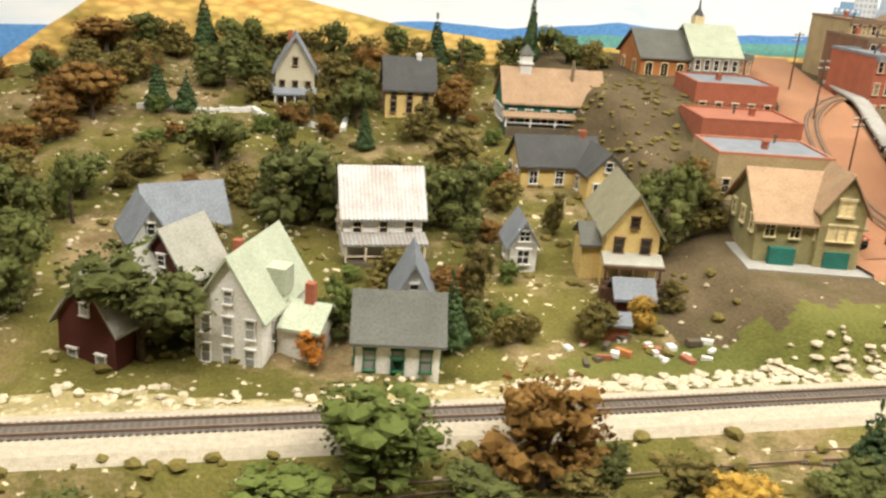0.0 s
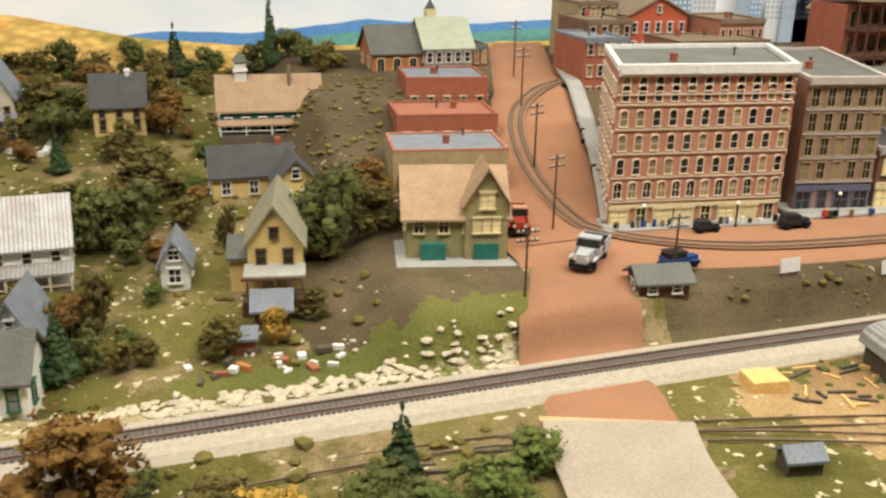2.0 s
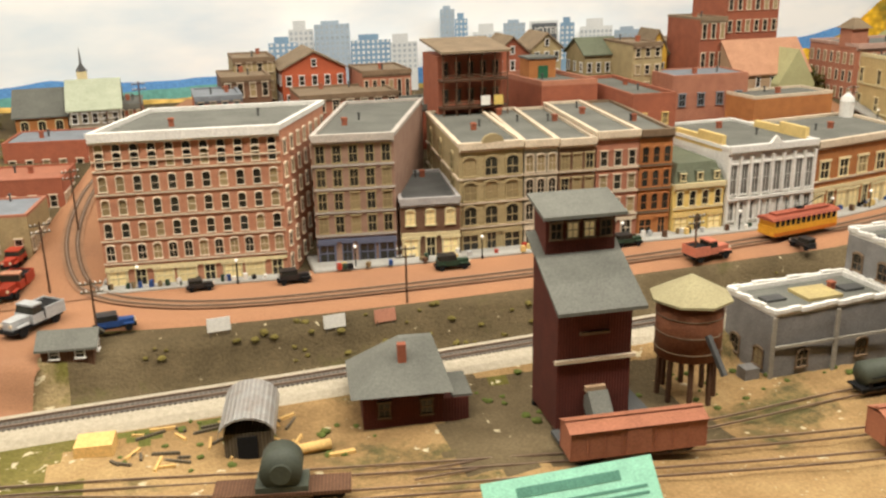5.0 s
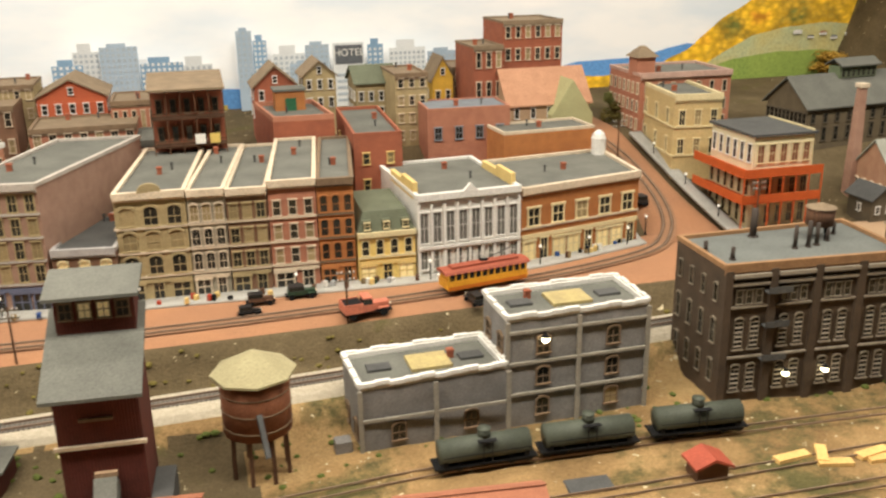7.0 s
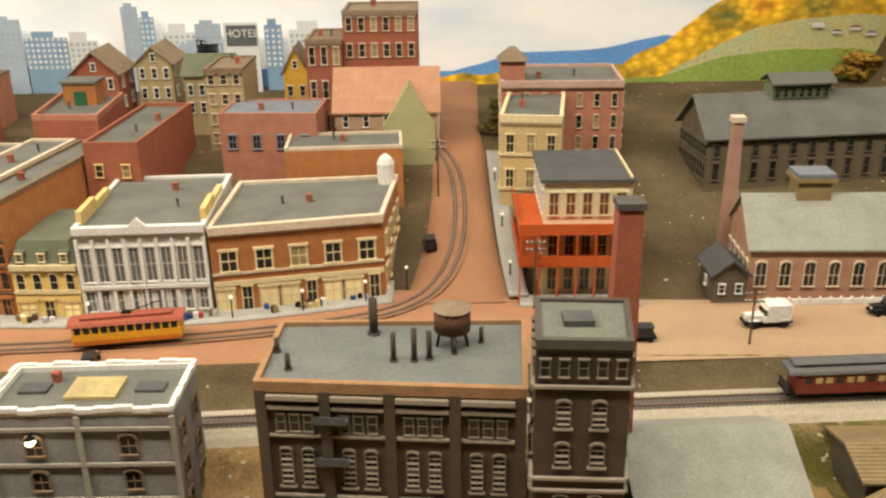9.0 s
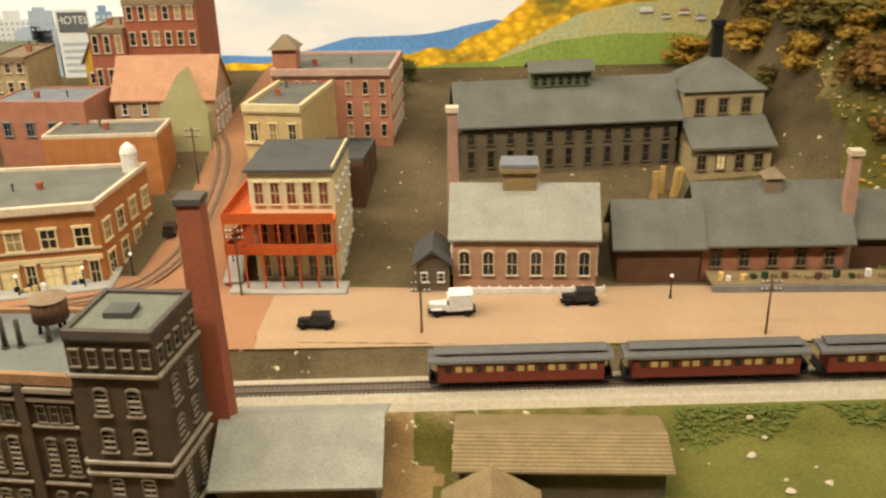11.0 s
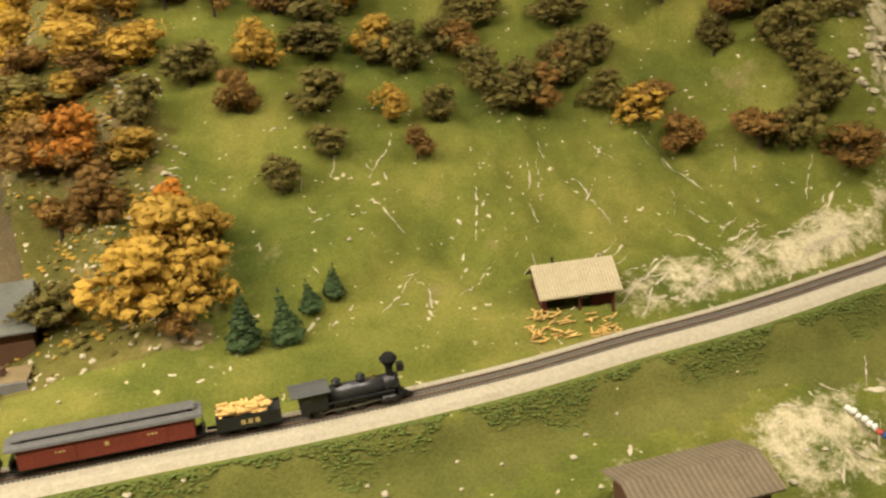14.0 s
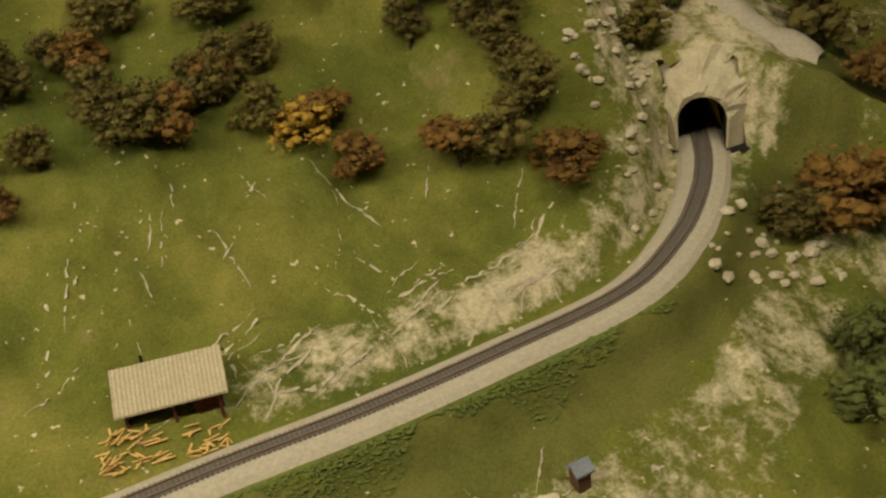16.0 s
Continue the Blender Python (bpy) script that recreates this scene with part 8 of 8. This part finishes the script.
def street_lamp(x, y):
    t = thing("street_lamp", "dark iron street lamp with a pale globe", "street lamp", pose(x, y, land(x, y) + 0.006), "street lamps")
    part("post", MB().cyl((0, 0, 0), 0.002, 0.004, 8).cyl((0, 0, 0.004), 0.0011, 0.03, 8), soot, t)
    part("globe", MB().cyl((0, 0, 0.034), 0.0016, 0.0025, 10, 0.003).cyl((0, 0, 0.0365), 0.003, 0.0025, 10, 0.0012), mat("milk_glass", (0.85, 0.82, 0.72), 0.4, None, 60, 0.2, 0, 300, 0, 0, 0.6), t)


for x, y in ((1.08, 1.03), (1.22, 1.01), (1.40, 1.015), (1.60, 0.995), (1.84, 0.985), (2.06, 0.98), (2.26, 0.995), (2.36, 1.015), (2.45, 1.045), (2.51, 1.09), (2.67, 1.10), (2.665, 1.22), (2.66, 1.35), (3.34, 1.0)):
    street_lamp(x, y)


# ---- loose things ----
def crate(x, y, w, d, h, material, label, name="crate", ang=0.0, lift=0.0):
    t = thing(name, label, name.replace("_", " "), pose(x, y, land(x, y) + lift, 0, 0, ang))
    b = MB().prism([(-w / 2, -d / 2), (w / 2, -d / 2), (w / 2, d / 2), (-w / 2, d / 2)], 0, h, [(-w * 0.48, -d * 0.48), (w * 0.48, -d * 0.48), (w * 0.48, d * 0.48), (-w * 0.48, d * 0.48)])
    part("body", b, material, t)
    return t


crate(1.03, 0.665, 0.042, 0.034, 0.014, fresh_wood, "neat stack of yellow sawn lumber", "lumber_stack", -6)
lg = thing("log", "thick pale yellow log on the yard earth", "log", pose(1.255, 0.60, land(1.255, 0.60) + 0.006, 0, 0, 4))
part("trunk", MB().cyl((-0.025, 0, 0), 0.006, 0.05, 14, None, "x"), fresh_wood, lg, "", True)
crate(1.29, 0.585, 0.03, 0.006, 0.004, fresh_wood, "short yellow plank on the yard earth", "plank", 2)
crate(1.85, 0.64, 0.022, 0.02, 0.016, concrete, "pale concrete steps beside the factory", "steps")
crate(2.12, 0.475, 0.058, 0.03, 0.003, roof_dark, "dark steel plate on the ground", "steel_plate", -4)
hut = house("track_hut", "tiny red-roofed hut on posts", 2.245, 0.44, land(2.26, 0.45), -4, 0.04, 0.03, 0.022, 0.008, brown_wood, mat("red_tin_roof", (0.42, 0.09, 0.05), 0.6), ridge="y", wins=[], over=0.005, category="hut")
for i in range(34):
    x, y = more.uniform(1.05, 1.25), more.uniform(0.60, 0.69)
    crate(x, y, more.uniform(0.012, 0.035), 0.003, 0.003, grey_wood if i % 2 else fresh_wood, "loose plank dropped in the yard", "plank", more.uniform(0, 180))
# plain coloured blocks added in place of the little figures along the shops
for i in range(64):
    x = more.uniform(1.36, 2.46)
    y = table(x, [(1.36, 1.005), (1.9, 0.985), (2.1, 0.98), (2.25, 0.99), (2.46, 1.05)]) + more.uniform(0.0, 0.02)
    crate(x, y, 0.007, 0.006, more.uniform(0.005, 0.011), more.choice([deck_wood, white, grey_paint, dark_green, brown_wood, yellow, red_paint, blue_paint, soot]), "small coloured block standing in for pavement figures and clutter", "crate", more.uniform(0, 90), 0.0105)
for i in range(18):
    x = 3.42 + 0.016 * i + more.uniform(-0.004, 0.004)
    crate(x, 1.035 + more.uniform(0, 0.012), 0.008, 0.007, more.uniform(0.006, 0.012), more.choice([deck_wood, white, fresh_wood, dark_green, brown_wood]), "freight crate on the loading dock", "freight_crate", more.uniform(0, 90), 0.018)
for i in range(14):
    x = 3.03 + 0.0155 * i
    fp = thing("fence_panel", "low white stone fence panel before the brewhouse", "fence", pose(x, 1.018, 0.0035, 0, 0, 0), "white fence before the brewhouse")
    part("panel", MB().box(0, 0.0125, 0, 0.003, 0, 0.009), white, fp)
    part("post", MB().box(0.0127, 0.0152, -0.0005, 0.0035, 0, 0.012), white, fp)
for i in range(7):
    x, y = 3.37 + more.uniform(-0.02, 0.03), 1.29 + more.uniform(-0.01, 0.01)
    bd = thing("timber", "tall yellow board leaning by the mill wall", "timber", pose(x, y, land(x, y), 12, more.uniform(-8, 8), 0), "yellow boards by the mill")
    part("board", MB().box(-0.004, 0.004, -0.001, 0.001, 0, 0.055), fresh_wood, bd)

# white village wall and paths
WALL = [(-0.09, 1.60), (0.02, 1.592), (0.10, 1.585), (0.112, 1.56), (0.16, 1.545), (0.25, 1.543), (0.285, 1.69)]
for i in range(len(WALL) - 1):
    a, b = WALL[i], WALL[i + 1]
    n = max(1, int(math.hypot(b[0] - a[0], b[1] - a[1]) / 0.018))
    for k in range(n):
        p = (lerp(a[0], b[0], k / n), lerp(a[1], b[1], k / n))
        q = (lerp(a[0], b[0], (k + 0.93) / n), lerp(a[1], b[1], (k + 0.93) / n))
        w = thing("garden_wall", "length of low white stone garden wall", "wall", pose(p[0], p[1], 0), "white garden wall")
        zp, zq = land(*p), land(*q)
        part("course", MB().beam((0, 0, zp + 0.003), (q[0] - p[0], q[1] - p[1], zq + 0.003), 0.009), white, w)
ribbon("path", [(0.232, 0.99), (0.24, 1.03), (0.25, 1.075)], [(0.25, 0.99), (0.262, 1.03), (0.275, 1.075)], EARTH, 0.003, 3, "sandy path to the tin-roofed house", "path")
house("hen_coop", "small rusty shed among stacked boards", 0.49, 0.895, -0.055, -8, 0.03, 0.025, 0.018, 0.008, mat("rust_boards", (0.3, 0.1, 0.05), 0.9), blue_slate, ridge="x", wins=[], over=0.003, category="shed")
for i in range(22):
    x, y = more.uniform(0.44, 0.62), more.uniform(0.845, 0.90)
    crate(x, y, more.uniform(0.008, 0.02), more.uniform(0.004, 0.01), more.uniform(0.003, 0.007), more.choice([white, boxcar_red, brick_orange, grey_wood]), "junk box lying on the bank", "junk_box", more.uniform(0, 180))
for x, y, L in ((0.66, 0.612, 0.09), (0.72, 0.63, 0.06), (0.62, 0.635, 0.07)):
    crate(x, y, L, 0.004, 0.003, grey_wood, "long grey timber beside the siding", "timber", -12)
for k in range(2):
    ribbon("crossing_deck", [(0.752, 0.60 - 0.045 * k), (0.80, 0.588 - 0.045 * k), (0.90, 0.565 - 0.045 * k)], [(0.754, 0.61 - 0.045 * k), (0.80, 0.598 - 0.045 * k), (0.90, 0.575 - 0.045 * k)], deck_wood, 0.009, 2, "pale planks across the road at the siding", "planks")

# ---- skyline flats on the backdrop ----
SKY = [(1.511, 1.598, 0.215, 0.31), (1.60, 1.70, 0.2, 0.268), (1.69, 1.77, 0.2, 0.26), (1.832, 1.87, 0.2, 0.335), (1.872, 1.905, 0.2, 0.31), (1.92, 2.0, 0.2, 0.275), (2.0, 2.06, 0.2, 0.295), (2.16, 2.2, 0.2, 0.29), (2.217, 2.313, 0.2, 0.278), (2.32, 2.40, 0.2, 0.265), (1.40, 1.47, 0.18, 0.27), (1.45, 1.51, 0.18, 0.30), (1.96, 2.05, 0.2, 0.25)]
tints = [mat("painted_grey_tower", (0.38, 0.47, 0.55), 0.9, (0.28, 0.36, 0.44), 20, 0.5, 0.05), mat("painted_blue_tower", (0.24, 0.38, 0.52), 0.9, (0.16, 0.27, 0.4), 20, 0.5, 0.05), mat("painted_pale_tower", (0.66, 0.68, 0.67), 0.9, (0.55, 0.58, 0.58), 20, 0.5, 0.05)]
pale_win = mat("painted_windows", (0.75, 0.77, 0.76), 0.9)
dark_win = mat("painted_dark_windows", (0.43, 0.49, 0.53), 0.9)
for i, (x0, x1, z0, z1) in enumerate(SKY):
    y = 1.955 + 0.002 * (i % 6)
    t = thing("skyline_flat", "cut-out city tower painted in pale grey-blue tones", "skyline flat", pose(x0, y, 0), "skyline flats")
    w = x1 - x0
    sheet_mb = MB().box(0, w, 0, 0.0015, 0.1, z1)
    sheet_mb.box(w * 0.2, w * 0.7, 0, 0.0015, z1, z1 + 0.008 + 0.006 * (i % 3))
    part("card", sheet_mb, tints[i % 3], t)
    nx = max(3, int(w / 0.012))
    for r in range(int((z1 - 0.19) / 0.013)):
        win = MB()
        for c in range(nx):
            win.box(w * (c + 0.25) / nx, w * (c + 0.75) / nx, -0.0006, 0, 0.196 + 0.013 * r, 0.203 + 0.013 * r)
        part("painted_band", win, dark_win if i % 3 != 1 else pale_win, t)
sign = thing("hotel_sign_flat", "pale cut-out tower with a dark rooftop sign", "skyline flat", pose(2.068, 1.945, 0))
part("card", MB().box(0, 0.08, 0, 0.0015, 0.1, 0.298), tints[2], sign)
part("sign_board", MB().box(0.006, 0.076, -0.001, 0, 0.245, 0.292), mat("sign_grey", (0.12, 0.13, 0.14), 0.9), sign)
cu = bpy.data.curves.new("sign_text", "FONT")
cu.body, cu.size, cu.align_x, cu.extrude = "HOTEL", 0.0255, "CENTER", 0.0004
tx = new("sign_text", cu)
tx.data.materials.append(white)
tx.parent, tx.matrix_basis = sign, pose(0.041, -0.0016, 0.265, 90, 0, 0)
for k in range(5):
    part("painted_band", MB().box(0.008, 0.072, -0.0008, 0, 0.15 + 0.016 * k, 0.157 + 0.016 * k), dark_win, sign)

# painted bead string hanging over the valley edge, and blocks replacing the hotel's pavement figures
beads = thing("bead_string", "leaning string of white, red and blue painted beads", "bead string", pose(4.864, 0.770, land(4.864, 0.755) + 0.006, 0, 14, -70))
for i in range(15):
    c = MB()
    blob(c, (0.009 * i, 0, 0.004 + 0.002 * (i % 2)), 0.0062, more)
    part("bead", c, (red_paint if i in (6, 8) else blue_paint if i in (7, 12) else white), beads, "", True)
for i in range(24):
    x = more.uniform(1.04, 1.30)
    crate(x, lerp(1.035, 1.005, (x - 1.04) / 0.26), 0.006, 0.005, more.uniform(0.005, 0.01), more.choice([deck_wood, white, grey_paint, dark_green, soot, blue_paint]), "small block standing in for figures and clutter before the hotel", "crate", more.uniform(0, 90), 0.0105)
BILL = [(1.33, 0.822, white), (1.40, 0.824, mat("salmon_board", (0.55, 0.25, 0.16), 0.8)), (1.18, 0.83, white)]
for x, y, m in BILL:
    b = thing("billboard", "small weathered billboard beside the line", "billboard", pose(x, y, land(x, y), -8, 0, 4))
    part("board", MB().box(-0.015, 0.015, 0, 0.0012, 0.006, 0.024), m, b)
    for k in (-0.011, 0.011):
        part("post", MB().box(k - 0.001, k + 0.001, 0.0014, 0.003, -0.005, 0.024), grey_wood, b)

house("well_house", "small dark hut with a grey pitched roof on the bank", 3.651, 0.645, land(3.667, 0.66) - 0.002, -10, 0.032, 0.03, 0.022, 0.014, brown_wood, roof_dark, ridge="y", wins=[], over=0.006, category="hut")
for i in range(9):
    x = 3.56 + 0.011 * i
    p = thing("fence_panel", "weathered plank fence panel beside the hut", "fence", pose(x, 0.645, land(x, 0.645) - 0.001, 0, 0, -4), "plank fence beside the hut")
    part("rail", MB().box(0, 0.0102, 0, 0.0008, 0.003, 0.0045), grey_wood, p)
    part("post", MB().box(-0.0007, 0.0007, -0.0008, 0, 0, 0.009), grey_wood, p)
cone = thing("conical_roof", "grey conical roof of a round hut", "hut", pose(4.357, 0.622, land(4.357, 0.622)))
part("wall", MB().cyl((0, 0, -0.02), 0.022, 0.035, 16), brown_wood, cone, "", True)
part("roof", MB().cyl((0, 0, 0.015), 0.028, 0.035, 16, 0.002), blue_slate, cone, "", True)
cone = thing("conical_roof", "small blue-grey conical roof on the grass", "hut", pose(4.303, 0.682, land(4.303, 0.682)))
part("wall", MB().cyl((0, 0, -0.02), 0.010, 0.026, 14), brown_wood, cone, "", True)
part("roof", MB().cyl((0, 0, 0.006), 0.015, 0.018, 14, 0.002), blue_slate, cone, "", True)
house("grey_shack", "tiny grey shack beside the yard track", 0.946, 0.511, land(0.963, 0.522) - 0.004, -8, 0.034, 0.022, 0.02, 0.008, grey_wood, blue_slate, ridge="x", wins=[], over=0.003, category="shack")

plank = thing("crossing_plank", "pale orange plank laid across the road end", "plank", pose(0.765, 0.651, land(0.83, 0.63) + 0.006, 0, 1, -18))
part("board", MB().box(0, 0.148, -0.005, 0.004, 0, 0.0035), mat("pale_orange_plank", (0.62, 0.40, 0.20), 0.8, (0.5, 0.3, 0.14), 50, 0.5), plank)

motor_car(1.93, 0.872, 6, 0.075, mat("salmon_paint", (0.62, 0.20, 0.12), 0.6), MATS["salmon_paint"], "salmon red open truck beside the line", "truck")
for x, y, z in ((2.123, 0.6345, 0.038), (2.47, 0.598, -0.045), (2.53, 0.592, -0.045)):
    lamp_ob = thing("wall_lamp", "bright wall lamp on a short iron bracket", "wall lamp", pose(x, y, z), "factory wall lamps")
    part("bracket", MB().beam((0, 0.006, 0.008), (0, -0.006, 0.010), 0.0016).cyl((0, -0.006, 0.006), 0.006, 0.004, 12, 0.0015), soot, lamp_ob)
    part("bulb", MB().cyl((0, -0.006, -0.001), 0.003, 0.003, 12, 0.0055).cyl((0, -0.006, 0.002), 0.0055, 0.004, 12, 0.004), lamp_glow, lamp_ob, "", True)
for x, y, a, L in ((2.385, 0.452, 4, 0.05), (2.43, 0.428, -14, 0.045), (2.425, 0.448, 60, 0.04), (2.49, 0.434, 8, 0.05), (2.50, 0.422, -6, 0.05)):
    crate(x, y, L, 0.014, 0.005, fresh_wood, "wide pale yellow board dropped beside the siding", "plank", a)
ribbon("path", [(5.44, 1.70), (5.475, 1.48), (5.53, 1.34), (5.60, 1.25)], [(5.50, 1.72), (5.53, 1.51), (5.58, 1.38), (5.65, 1.29)], ballast, 0.004, 4, "pale upper railway bed above the tunnel", "railway bed")
siding([(5.47, 1.70), (5.502, 1.495), (5.555, 1.36), (5.62, 1.275)], "upper track running over the tunnel hill")
for i in range(20):
    k = i / 19
    crate(lerp(1.055, 1.13, k) + more.uniform(-0.004, 0.006), lerp(1.09, 1.36, k), 0.007, 0.006, more.uniform(0.006, 0.012), more.choice([deck_wood, white, grey_paint, dark_green, soot, brown_wood]), "small goods box on the side street pavement", "crate", more.uniform(0, 90), 0.0105)
